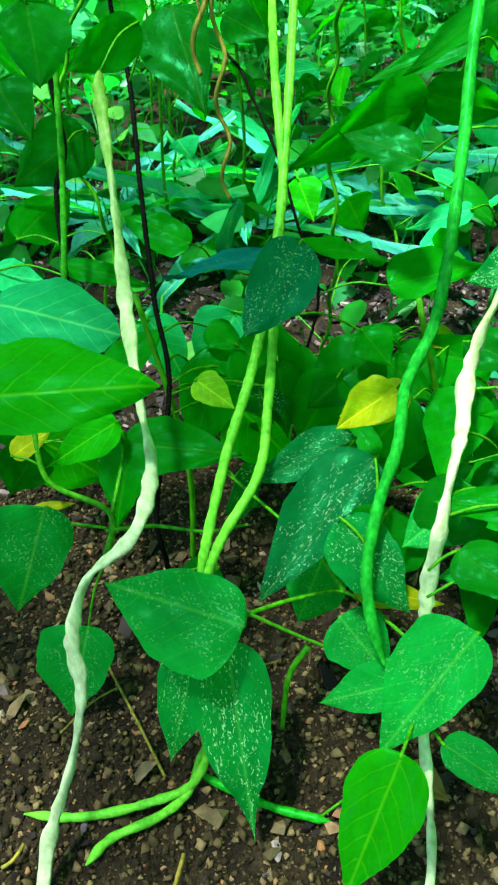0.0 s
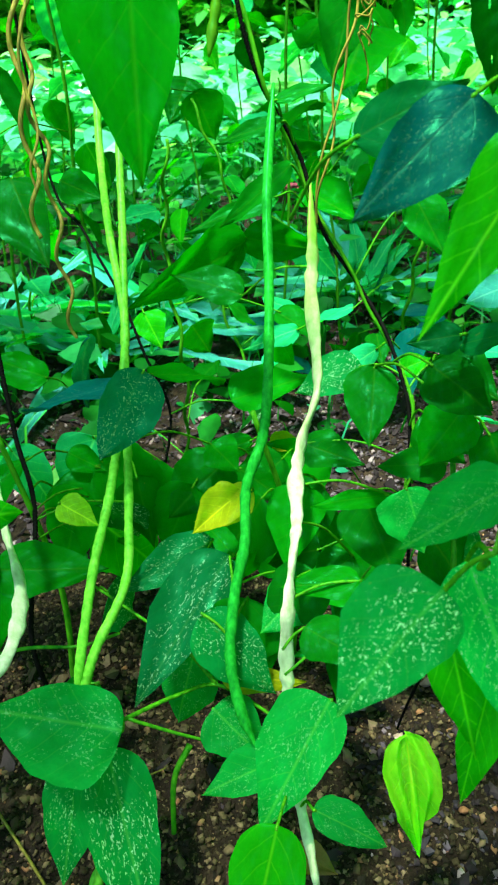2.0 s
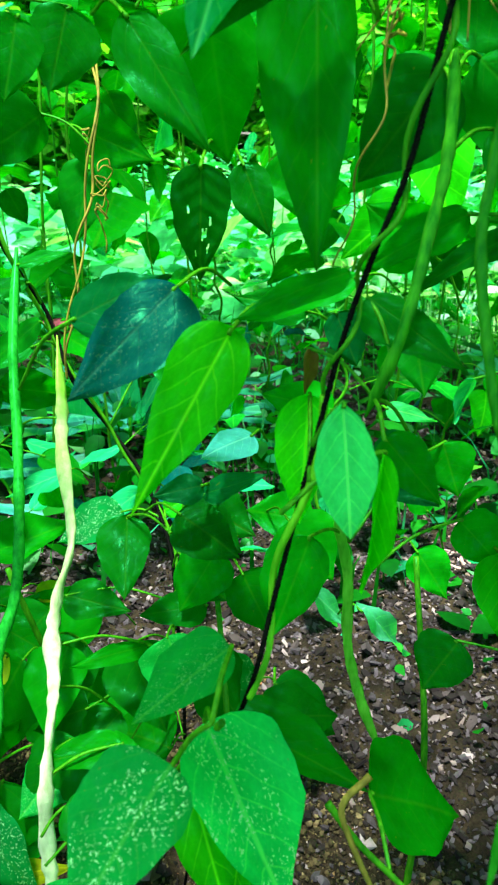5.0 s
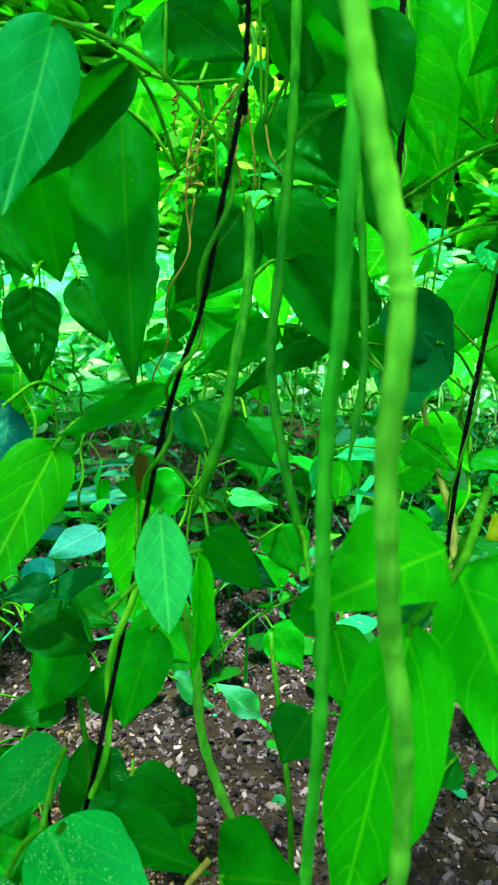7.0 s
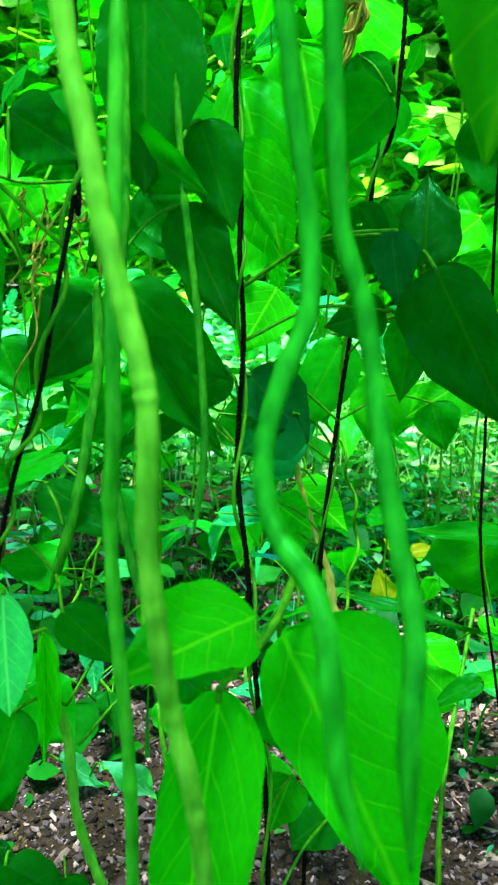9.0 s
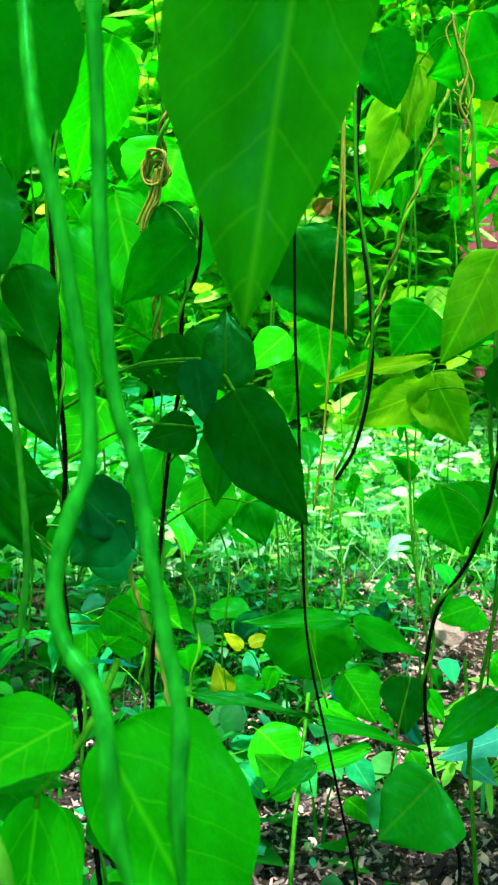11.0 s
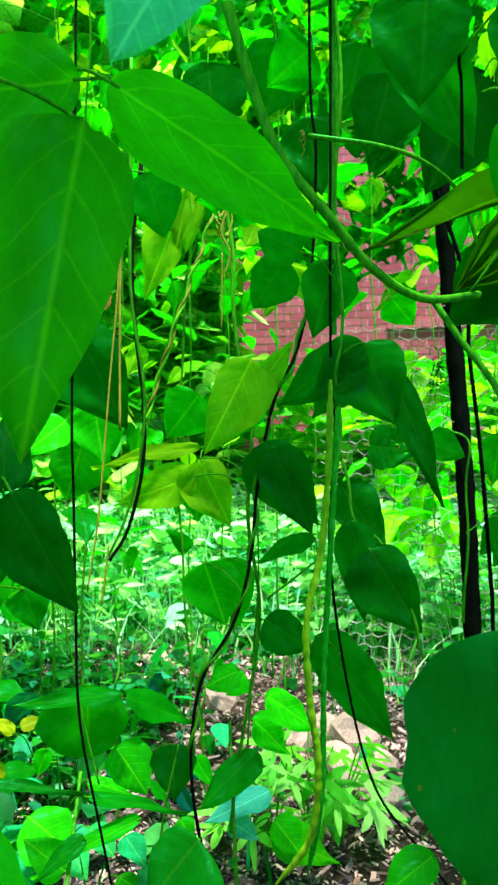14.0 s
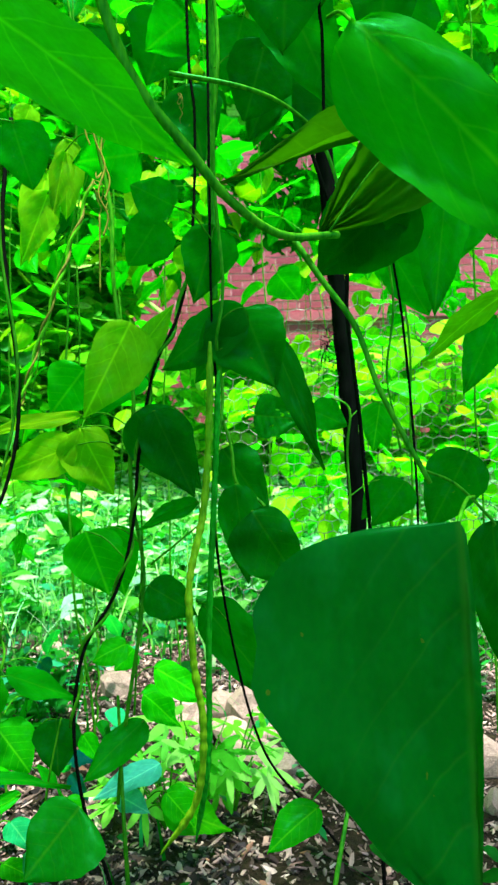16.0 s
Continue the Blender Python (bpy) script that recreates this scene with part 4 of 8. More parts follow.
pod(plant_d, [(0.166, 0.032, 0.663), (0.155, 0.021, 0.620), (0.1487, 0.015, 0.5859), (0.1465, 0.0135, 0.5636), (0.1459, 0.013, 0.5404), (0.1456, 0.0143, 0.5217), (0.1475, 0.0155, 0.4943), (0.1512, 0.0168, 0.4632), (0.1539, 0.019, 0.4368), (0.1567, 0.0226, 0.4035), (0.158, 0.024, 0.385), (0.160, 0.026, 0.360)], 0.0034, POD_FRESH, 0.06, 0.011, label="long green pod")
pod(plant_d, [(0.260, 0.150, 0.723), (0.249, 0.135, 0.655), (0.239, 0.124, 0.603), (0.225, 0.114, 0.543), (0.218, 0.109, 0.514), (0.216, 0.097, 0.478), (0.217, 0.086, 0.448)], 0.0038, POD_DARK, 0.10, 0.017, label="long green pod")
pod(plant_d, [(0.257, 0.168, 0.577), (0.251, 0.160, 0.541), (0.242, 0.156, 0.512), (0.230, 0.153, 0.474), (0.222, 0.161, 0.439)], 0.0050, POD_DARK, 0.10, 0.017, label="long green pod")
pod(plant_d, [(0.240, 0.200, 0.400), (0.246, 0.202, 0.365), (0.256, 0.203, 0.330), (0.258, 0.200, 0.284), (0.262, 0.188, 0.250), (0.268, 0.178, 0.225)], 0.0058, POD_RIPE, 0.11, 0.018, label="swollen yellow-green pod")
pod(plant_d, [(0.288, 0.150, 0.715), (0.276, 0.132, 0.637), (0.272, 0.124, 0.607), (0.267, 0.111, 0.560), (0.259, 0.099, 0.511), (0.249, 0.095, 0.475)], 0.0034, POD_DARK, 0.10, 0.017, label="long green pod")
pod(plant_d, [(0.185, 0.010, 0.740), (0.170, 0.000, 0.690), (0.1600, -0.0120, 0.6501), (0.1584, -0.0206, 0.6234), (0.158, -0.0247, 0.6033), (0.1568, -0.0295, 0.5834), (0.1538, -0.0325, 0.5667), (0.1486, -0.0311, 0.5545), (0.143, -0.0319, 0.542), (0.1393, -0.0374, 0.5315), (0.1377, -0.0475, 0.5232), (0.1340, -0.0530, 0.5154), (0.1320, -0.0570, 0.500), (0.132, -0.062, 0.486)], 0.0039, POD_GREEN, 0.05, 0.012, label="long green pod")
pod(plant_d, [(0.182, -0.010, 0.745), (0.172, -0.020, 0.700), (0.1667, -0.0251, 0.6779), (0.1659, -0.0266, 0.6443), (0.1647, -0.0278, 0.6172), (0.1627, -0.0321, 0.5834), (0.1625, -0.0385, 0.5662), (0.1599, -0.0441, 0.5472), (0.1564, -0.0502, 0.5307), (0.1512, -0.0579, 0.5152), (0.1450, -0.0612, 0.5000), (0.143, -0.064, 0.480)], 0.0039, POD_GREEN, 0.05, 0.012, label="long green pod")
pod(plant_f, [(0.736, -0.105, 0.698), (0.738, -0.102, 0.607), (0.740, -0.094, 0.517), (0.730, -0.079, 0.440), (0.733, -0.082, 0.357), (0.737, -0.090, 0.291), (0.748, -0.080, 0.209), (0.763, -0.037, 0.143)], 0.0078, POD_GOLD, 0.12, 0.018, label="yellowing swollen pod")
pod(plant_f, [(0.778, -0.109, 0.672), (0.781, -0.102, 0.545), (0.785, -0.092, 0.386), (0.789, -0.088, 0.239), (0.809, -0.069, 0.133)], 0.0070, POD_GREEN, 0.10, 0.017, label="long green pod")
pod(plant_e, [(0.503, 0.242, 0.453), (0.503, 0.232, 0.424), (0.505, 0.218, 0.387), (0.508, 0.206, 0.358), (0.506, 0.199, 0.332), (0.507, 0.194, 0.321)], 0.0092, POD_PALE, 0.16, 0.020, 0.5, 0.05, label="shrivelled pale yellow pod")
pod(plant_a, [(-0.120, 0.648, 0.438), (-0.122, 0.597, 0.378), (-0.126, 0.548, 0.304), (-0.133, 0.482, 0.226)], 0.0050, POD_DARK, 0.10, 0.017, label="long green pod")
string([(-0.088, 0.705, 0.779), (-0.088, 0.705, 0.429), (-0.072, 0.623, 0.363), (-0.068, 0.553, 0.295), (-0.063, 0.488, 0.233), (-0.056, 0.439, 0.190), (-0.073, 0.378, 0.118), (-0.072, 0.371, 0.059), (-0.078, 0.359, 0.000)], 0.0058, "black two-ply garden string that the beans climb")
string([(-0.131, 0.685, 0.785), (-0.131, 0.685, 0.435), (-0.134, 0.628, 0.368), (-0.127, 0.589, 0.321), (-0.136, 0.565, 0.294), (-0.133, 0.517, 0.237), (-0.129, 0.487, 0.201), (-0.123, 0.474, 0.100), (-0.125, 0.455, 0.000)], 0.0060, "black two-ply garden string that the beans climb")
string([(-0.004, 0.717, 0.761), (-0.004, 0.717, 0.411), (0.021, 0.660, 0.345), (0.043, 0.617, 0.294), (0.056, 0.578, 0.247), (0.071, 0.556, 0.191), (0.051, 0.528, 0.126), (0.051, 0.525, 0.063), (0.043, 0.516, 0.000)], 0.0039, "black two-ply garden string that the beans climb")
string([(0.147, 0.535, 0.934), (0.147, 0.535, 0.584), (0.145, 0.511, 0.533), (0.157, 0.502, 0.477), (0.186, 0.499, 0.423), (0.197, 0.481, 0.372), (0.225, 0.469, 0.325), (0.240, 0.446, 0.291), (0.248, 0.417, 0.241), (0.243, 0.395, 0.191), (0.245, 0.388, 0.095), (0.239, 0.375, 0.000)], 0.0046, "black two-ply garden string that the beans climb")
string([(0.224, 0.133, 0.988), (0.224, 0.133, 0.638), (0.216, 0.126, 0.605), (0.205, 0.122, 0.572), (0.196, 0.121, 0.537), (0.188, 0.124, 0.512), (0.185, 0.131, 0.488), (0.182, 0.136, 0.461), (0.173, 0.138, 0.417), (0.161, 0.134, 0.382), (0.151, 0.131, 0.353), (0.165, 0.190, 0.240), (0.182, 0.250, 0.110), (0.200, 0.300, 0.000)], 0.0029, "black two-ply garden string that the beans climb")
string([(0.359, 0.170, 1.162), (0.359, 0.170, 0.812), (0.342, 0.158, 0.719), (0.333, 0.152, 0.668), (0.328, 0.143, 0.621), (0.323, 0.139, 0.594), (0.318, 0.131, 0.551), (0.307, 0.124, 0.491), (0.303, 0.113, 0.442), (0.298, 0.102, 0.390), (0.293, 0.090, 0.336), (0.291, 0.084, 0.260), (0.294, 0.084, 0.130), (0.288, 0.078, 0.000)], 0.0039, "black two-ply garden string that the beans climb")
string([(0.463, 0.135, 1.069), (0.463, 0.135, 0.719), (0.441, 0.137, 0.650), (0.439, 0.138, 0.602), (0.432, 0.144, 0.548), (0.419, 0.146, 0.464), (0.411, 0.146, 0.390), (0.410, 0.149, 0.195), (0.401, 0.146, 0.000)], 0.0042, "black two-ply garden string that the beans climb")
string([(0.603, 0.129, 1.071), (0.603, 0.129, 0.721), (0.599, 0.127, 0.637), (0.606, 0.128, 0.578), (0.611, 0.127, 0.466), (0.627, 0.129, 0.358), (0.669, 0.122, 0.222), (0.749, 0.122, 0.032), (0.755, 0.125, 0.016), (0.753, 0.122, 0.000)], 0.0038, "black two-ply garden string that the beans climb")
string([(0.846, -0.071, 1.448), (0.846, -0.071, 1.098), (0.846, -0.078, 0.996), (0.841, -0.073, 0.850), (0.823, -0.059, 0.753), (0.799, -0.031, 0.677), (0.780, -0.016, 0.578), (0.776, -0.010, 0.505), (0.767, 0.007, 0.432), (0.752, 0.042, 0.365), (0.746, 0.052, 0.285), (0.757, 0.045, 0.194), (0.784, 0.026, 0.101), (0.792, 0.026, 0.051), (0.791, 0.020, 0.000)], 0.0055, "black two-ply garden string that the beans climb")
string([(0.801, -0.101, 1.519), (0.801, -0.101, 1.169), (0.806, -0.100, 1.009), (0.814, -0.098, 0.756), (0.819, -0.102, 0.636), (0.822, -0.095, 0.509), (0.850, -0.112, 0.350), (0.901, -0.144, 0.202), (0.944, -0.200, 0.108), (0.986, -0.253, 0.024)], 0.0047, "black two-ply garden string that the beans climb")
string([(0.882, -0.206, 1.432), (0.882, -0.206, 1.082), (0.886, -0.212, 1.003), (0.899, -0.261, 0.839), (0.903, -0.264, 0.753), (0.909, -0.277, 0.624), (0.916, -0.288, 0.467), (0.918, -0.290, 0.410), (0.925, -0.290, 0.205), (0.923, -0.295, 0.000)], 0.0075, "black two-ply garden string that the beans climb")
string([(0.853, -0.319, 1.364), (0.853, -0.319, 1.014), (0.858, -0.316, 0.845), (0.864, -0.329, 0.730), (0.872, -0.341, 0.541), (0.879, -0.342, 0.271), (0.878, -0.349, 0.000)], 0.0047, "black two-ply garden string that the beans climb")
string([(0.484, -0.218, 1.278), (0.484, -0.218, 0.928), (0.486, -0.220, 0.872), (0.488, -0.220, 0.813)], 0.0034, "black two-ply garden string that the beans climb")
twining(plant_b, [(0.002, 0.581, 0.553), (-0.007, 0.544, 0.492), (-0.008, 0.510, 0.437), (-0.012, 0.481, 0.390)], .0042, 0.0039, 3, STEM_DRY)
twining(plant_b, [(0.012, 0.578, 0.552), (-0.001, 0.538, 0.485), (0.002, 0.514, 0.428), (0.000, 0.490, 0.369), (-0.000, 0.468, 0.316)], .0036, 0.0036, 5, STEM_DRY)
twining(plant_b, [(0.008, 0.566, 0.552), (-0.001, 0.535, 0.499), (-0.004, 0.515, 0.447), (-0.009, 0.500, 0.420)], .0026, 0.0031, 2, STEM_DRY)
stem(plant_e, [(0.740, 0.112, 0.954), (0.730, 0.119, 0.846), (0.728, 0.113, 0.760), (0.729, 0.103, 0.669), (0.724, 0.103, 0.600), (0.714, 0.115, 0.537), (0.703, 0.132, 0.503)], .0052, TWINE)
twining(plant_c, [(0.145, 0.511, 0.533), (0.157, 0.502, 0.477), (0.186, 0.499, 0.423), (0.197, 0.481, 0.372), (0.225, 0.469, 0.325), (0.240, 0.446, 0.291), (0.248, 0.417, 0.241), (0.243, 0.395, 0.191), (0.234, 0.372, 0.136)], .0035, 0.0036, 3, STEM)
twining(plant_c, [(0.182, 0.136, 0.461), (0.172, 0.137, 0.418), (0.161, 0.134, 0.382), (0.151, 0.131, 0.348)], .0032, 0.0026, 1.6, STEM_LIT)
twining(plant_c, [(0.236, 0.499, 0.603), (0.224, 0.481, 0.551), (0.213, 0.473, 0.496), (0.196, 0.467, 0.438), (0.186, 0.458, 0.381)], .0022, 0.0029, 2, STEM_DRY)
twining(plant_c, [(0.235, 0.505, 0.600), (0.225, 0.476, 0.540), (0.210, 0.473, 0.492), (0.198, 0.466, 0.438), (0.186, 0.458, 0.381)], .0022, 0.0029, 3, STEM_DRY)
twining(plant_d, [(0.224, 0.133, 0.638), (0.216, 0.126, 0.605), (0.205, 0.122, 0.572), (0.196, 0.121, 0.537), (0.188, 0.124, 0.512), (0.185, 0.131, 0.488), (0.182, 0.136, 0.461)], .0022, 0.0029, 4, STEM)
twining(plant_d, [(0.359, 0.170, 0.812), (0.342, 0.158, 0.719), (0.333, 0.152, 0.668), (0.328, 0.143, 0.621), (0.323, 0.139, 0.594), (0.318, 0.131, 0.551), (0.307, 0.124, 0.491), (0.303, 0.113, 0.442), (0.298, 0.102, 0.390), (0.293, 0.090, 0.336), (0.291, 0.084, 0.260)], .0024, 0.0030, 6, STEM)
twining(plant_d, [(0.463, 0.135, 0.719), (0.441, 0.137, 0.650), (0.439, 0.138, 0.602), (0.432, 0.144, 0.548), (0.419, 0.146, 0.464), (0.411, 0.146, 0.390)], .0024, 0.0030, 3, STEM)
twining(plant_d, [(0.238, 0.179, 0.620), (0.228, 0.170, 0.579), (0.218, 0.165, 0.547), (0.210, 0.166, 0.520), (0.208, 0.169, 0.492)], .0010, 0.0023, 3, STEM_DRY)
stem(plant_d, [(0.220, 0.188, 0.622), (0.229, 0.179, 0.619), (0.240, 0.158, 0.619)], .0020, STEM)
stem(plant_d, [(0.240, 0.157, 0.617), (0.228, 0.169, 0.593), (0.217, 0.177, 0.574)], .0010, STEM_DRY)
stem(plant_d, [(0.235, 0.172, 0.612), (0.230, 0.175, 0.594), (0.225, 0.171, 0.575)], .0010, STEM_DRY)
stem(plant_d, [(0.249, 0.161, 0.611), (0.251, 0.159, 0.595), (0.252, 0.158, 0.578)], .0010, STEM_DRY)
stem(plant_d, [(0.261, 0.163, 0.606), (0.260, 0.158, 0.593), (0.263, 0.153, 0.586)], .0010, STEM_DRY)
stem(plant_e, [(0.691, 0.106, 1.050), (0.686, 0.104, 0.838), (0.686, 0.101, 0.775), (0.689, 0.088, 0.684), (0.686, 0.091, 0.615), (0.679, 0.104, 0.552), (0.672, 0.120, 0.512)], .0040, STEM)
DRY_ROPE = [(0.476, 0.126, 0.906), (0.472, 0.134, 0.874), (0.466, 0.146, 0.838), (0.460, 0.159, 0.803), (0.457, 0.165, 0.759), (0.454, 0.170, 0.725), (0.453, 0.169, 0.679), (0.453, 0.167, 0.624)]
twining(plant_e, DRY_ROPE, .0040, 0.0022, 9, STRAW)
twining(plant_e, DRY_ROPE, .0034, 0.0026, 9.5, STEM_DRY)
twining(plant_e, DRY_ROPE[1:], .0040, 0.0030, 6, STEM)
stem(plant_e, [(0.692, 0.137, 0.270), (0.687, 0.154, 0.342), (0.674, 0.163, 0.416), (0.668, 0.182, 0.475)], .0018, STEM)
twining(plant_e, [(0.654, 0.237, 0.307), (0.657, 0.234, 0.391), (0.656, 0.240, 0.450), (0.650, 0.259, 0.492), (0.646, 0.270, 0.522)], .0022, 0.0029, 2, STEM)
twining(plant_f, [(0.822, 0.041, 0.995), (0.824, 0.029, 0.890), (0.825, 0.023, 0.825), (0.817, 0.009, 0.732), (0.808, 0.001, 0.667), (0.807, -0.002, 0.603), (0.807, -0.005, 0.527), (0.807, -0.010, 0.438), (0.799, 0.002, 0.311), (0.811, 0.018, 0.173)], 0.0060, 0.0042, 3, STEM)
twining(plant_f, [(0.841, -0.073, 0.850), (0.823, -0.059, 0.753), (0.799, -0.031, 0.677), (0.780, -0.016, 0.578), (0.776, -0.010, 0.505), (0.767, 0.007, 0.432), (0.752, 0.042, 0.365), (0.746, 0.052, 0.285)], 0.0050, 0.0038, 7, STEM)
twining(plant_f, [(0.793, -0.110, 1.163), (0.799, -0.109, 0.971), (0.805, -0.109, 0.767), (0.808, -0.107, 0.675), (0.802, -0.103, 0.543)], 0.0052, 0.0039, 3, STEM)
twining(plant_f, [(0.819, -0.106, 0.636), (0.815, -0.122, 0.556), (0.811, -0.155, 0.511), (0.807, -0.180, 0.454), (0.803, -0.205, 0.392)], 0.0047, 0.0037, 3, STEM)
stem(plant_f, [(1.030, 0.222, 0.597), (1.031, 0.169, 0.824), (1.033, 0.125, 0.973), (1.035, 0.099, 1.051)], .0022, STEM)
stem(plant_f, [(0.772, -0.029, 0.456), (0.776, -0.061, 0.481), (0.781, -0.092, 0.506)], .0028, STEM)
twining(plant_f, [(0.965, -0.262, 0.399), (0.961, -0.263, 0.535), (0.958, -0.268, 0.626), (0.954, -0.246, 0.656)], 0.0037, 0.0033, 2, STEM)
stem(plant_f, [(0.761, 0.092, 0.183), (0.760, 0.085, 0.227), (0.761, 0.071, 0.291)], .0028, STEM)
stem(plant_f, [(0.823, 0.004, 0.272), (0.821, -0.003, 0.373), (0.799, -0.014, 0.477), (0.786, -0.014, 0.576)], .0026, STEM)
stem(plant_g, [(0.361, -0.080, 0.867), (0.366, -0.098, 0.807), (0.370, -0.113, 0.775), (0.375, -0.138, 0.743), (0.389, -0.160, 0.718), (0.415, -0.189, 0.705), (0.441, -0.225, 0.712)], .0070, STEM)
stem(plant_g, [(0.440, -0.117, 0.824), (0.448, -0.165, 0.816), (0.463, -0.195, 0.808), (0.488, -0.219, 0.793), (0.492, -0.235, 0.741)], .0035, STEM)
stem(plant_g, [(0.437, -0.197, 0.708), (0.430, -0.213, 0.681), (0.424, -0.233, 0.649), (0.418, -0.247, 0.607), (0.403, -0.272, 0.552)], .0045, STEM)
twining(plant_g, [(0.806, -0.305, 0.830), (0.810, -0.307, 0.722), (0.812, -0.303, 0.633), (0.816, -0.319, 0.576)], 0.0032, 0.0031, 2, STEM)
stem(plant_b, [(-0.009, 0.258, 0.147), (0.023, 0.275, 0.136), (0.053, 0.282, 0.129), (0.079, 0.247, 0.134), (0.090, 0.222, 0.136)], .0030, STEM)
stem(plant_b, [(-0.007, 0.258, 0.146), (0.027, 0.252, 0.124), (0.061, 0.242, 0.113), (0.084, 0.227, 0.126)], .0024, STEM)
stem(plant_b, [(0.029, 0.279, 0.078), (0.014, 0.266, 0.063), (0.007, 0.249, 0.028)], .0050, STEM)
stem(plant_b, [(0.053, 0.282, 0.129), (0.035, 0.309, 0.146), (0.021, 0.318, 0.156), (-0.018, 0.372, 0.158)], .0030, STEM)
stem(plant_a, [(-0.103, 0.323, 0.131), (-0.098, 0.344, 0.155), (-0.137, 0.359, 0.174), (-0.145, 0.383, 0.202)], .0050, STEM)
stem(plant_a, [(-0.096, 0.343, 0.155), (-0.089, 0.384, 0.172), (-0.089, 0.395, 0.185)], .0035, STEM)
stem(plant_a, [(-0.101, 0.336, 0.146), (-0.069, 0.336, 0.147), (-0.033, 0.325, 0.149), (-0.005, 0.320, 0.158)], .0030, STEM)
stem(plant_a, [(-0.176, 0.341, 0.151), (-0.136, 0.341, 0.152), (-0.101, 0.337, 0.148)], .0030, STEM)
stem(plant_c, [(0.137, 0.128, 0.344), (0.138, 0.153, 0.308), (0.130, 0.168, 0.279)], .0030, STEM)
stem(plant_c, [(0.179, 0.092, 0.329), (0.168, 0.093, 0.320), (0.168, 0.088, 0.309), (0.173, 0.075, 0.287)], .0028, STEM_DRY)
stem(plant_c, [(0.173, 0.107, 0.304), (0.181, 0.096, 0.289), (0.195, 0.080, 0.271)], .0032, STEM)
stem(plant_d, [(0.231, 0.025, 0.487), (0.202, 0.014, 0.475), (0.176, 0.010, 0.468)], .0030, STEM)
stem(plant_a, [(-0.060, 0.420, -0.010), (-0.050, 0.430, 0.120), (-0.071, 0.451, 0.260)], 0.006)
stem(plant_b, [(0.140, 0.400, -0.010), (0.150, 0.410, 0.120), (0.119, 0.413, 0.260)], 0.006)
stem(plant_c, [(0.250, 0.330, -0.010), (0.260, 0.340, 0.120), (0.291, 0.431, 0.260)], 0.006)
stem(plant_d, [(0.360, 0.220, -0.010), (0.370, 0.230, 0.120), (0.391, 0.283, 0.260)], 0.006)
stem(plant_e, [(0.620, 0.140, -0.010), (0.630, 0.150, 0.120), (0.740, 0.180, 0.260)], 0.006)
stem(plant_f, [(0.860, 0.020, -0.010), (0.870, 0.030, 0.120), (0.933, 0.052, 0.260)], 0.006)
stem(plant_g, [(0.620, -0.220, -0.010), (0.630, -0.210, 0.120), (0.774, -0.256, 0.260)], 0.006)
leaflet(plant_b, (0.059, 0.357, 0.567), (0.049, 0.307, 0.451), 0.059, (0.08, -0.97, 0.22), "mature", "right", (0.100, 0.343, 0.543))
leaflet(plant_d, (0.214, 0.191, 0.462), (0.210, 0.187, 0.443), 0.007, (-0.25, -0.86, 0.45), "dry", "fold", (0.224, 0.159, 0.448))
leaflet(plant_f, (0.654, 0.234, 0.277), (0.651, 0.245, 0.313), 0.030, (-0.73, -0.44, 0.52), "yellow", "flat", (0.654, 0.237, 0.307))
leaflet(plant_f, (0.802, 0.299, 0.271), (0.791, 0.321, 0.293), 0.018, (-0.72, -0.43, 0.55), "yellow", "flat", (0.877, 0.311, 0.209))
leaflet(plant_f, (0.806, 0.293, 0.278), (0.822, 0.265, 0.285), 0.018, (-0.74, -0.40, 0.55), "yellow", "flat", (0.856, 0.350, 0.230))
leaflet(plant_e, (0.968, 0.268, 0.847), (0.981, 0.247, 0.871), 0.028, (-0.92, -0.39, -0.07), "dry", "fold", (1.034, 0.315, 0.830))
leaflet(plant_a, (-0.154, 0.316, 0.277), (-0.046, 0.315, 0.277), 0.052, (0.22, -0.72, 0.65), "young", "flat", (-0.197, 0.349, 0.235))
leaflet(plant_a, (-0.011, 0.241, 0.158), (-0.091, 0.269, 0.175), 0.059, (0.09, -0.45, 0.89), "mature_lit", "left", (-0.009, 0.258, 0.147))
leaflet(plant_a, (-0.022, 0.242, 0.144), (-0.016, 0.177, 0.020), 0.051, (0.04, -0.38, 0.92), "flecked", "long", (-0.009, 0.258, 0.147))
leaflet(plant_a, (-0.041, 0.255, 0.128), (-0.066, 0.218, 0.053), 0.038, (0.09, -0.42, 0.90), "flecked", "flat", (-0.053, 0.270, 0.097))
leaflet(plant_a, (-0.123, 0.308, 0.081), (-0.147, 0.276, 0.012), 0.055, (0.18, -0.41, 0.89), "mature_lit", "right", (-0.103, 0.323, 0.131))
leaflet(plant_a, (-0.135, 0.334, 0.175), (-0.166, 0.302, 0.105), 0.058, (0.34, -0.47, 0.82), "mature_lit", "right", (-0.136, 0.341, 0.152))
leaflet(plant_a, (-0.088, 0.389, 0.178), (-0.006, 0.365, 0.180), 0.043, (0.07, -0.54, 0.84), "mature", "flat", (-0.089, 0.384, 0.172))
leaflet(plant_a, (-0.087, 0.383, 0.202), (-0.145, 0.381, 0.168), 0.032, (0.16, -0.53, 0.83), "young", "flat", (-0.089, 0.389, 0.178))
leaflet(plant_a, (0.043, 0.422, 0.303), (0.004, 0.377, 0.265), 0.043, (0.14, -0.81, 0.57), "teal", "flat", (0.028, 0.441, 0.265))
leaflet(plant_a, (0.050, 0.472, 0.276), (0.127, 0.538, 0.231), 0.027, (-0.07, -0.42, 0.90), "mature", "flat", (0.030, 0.454, 0.276))
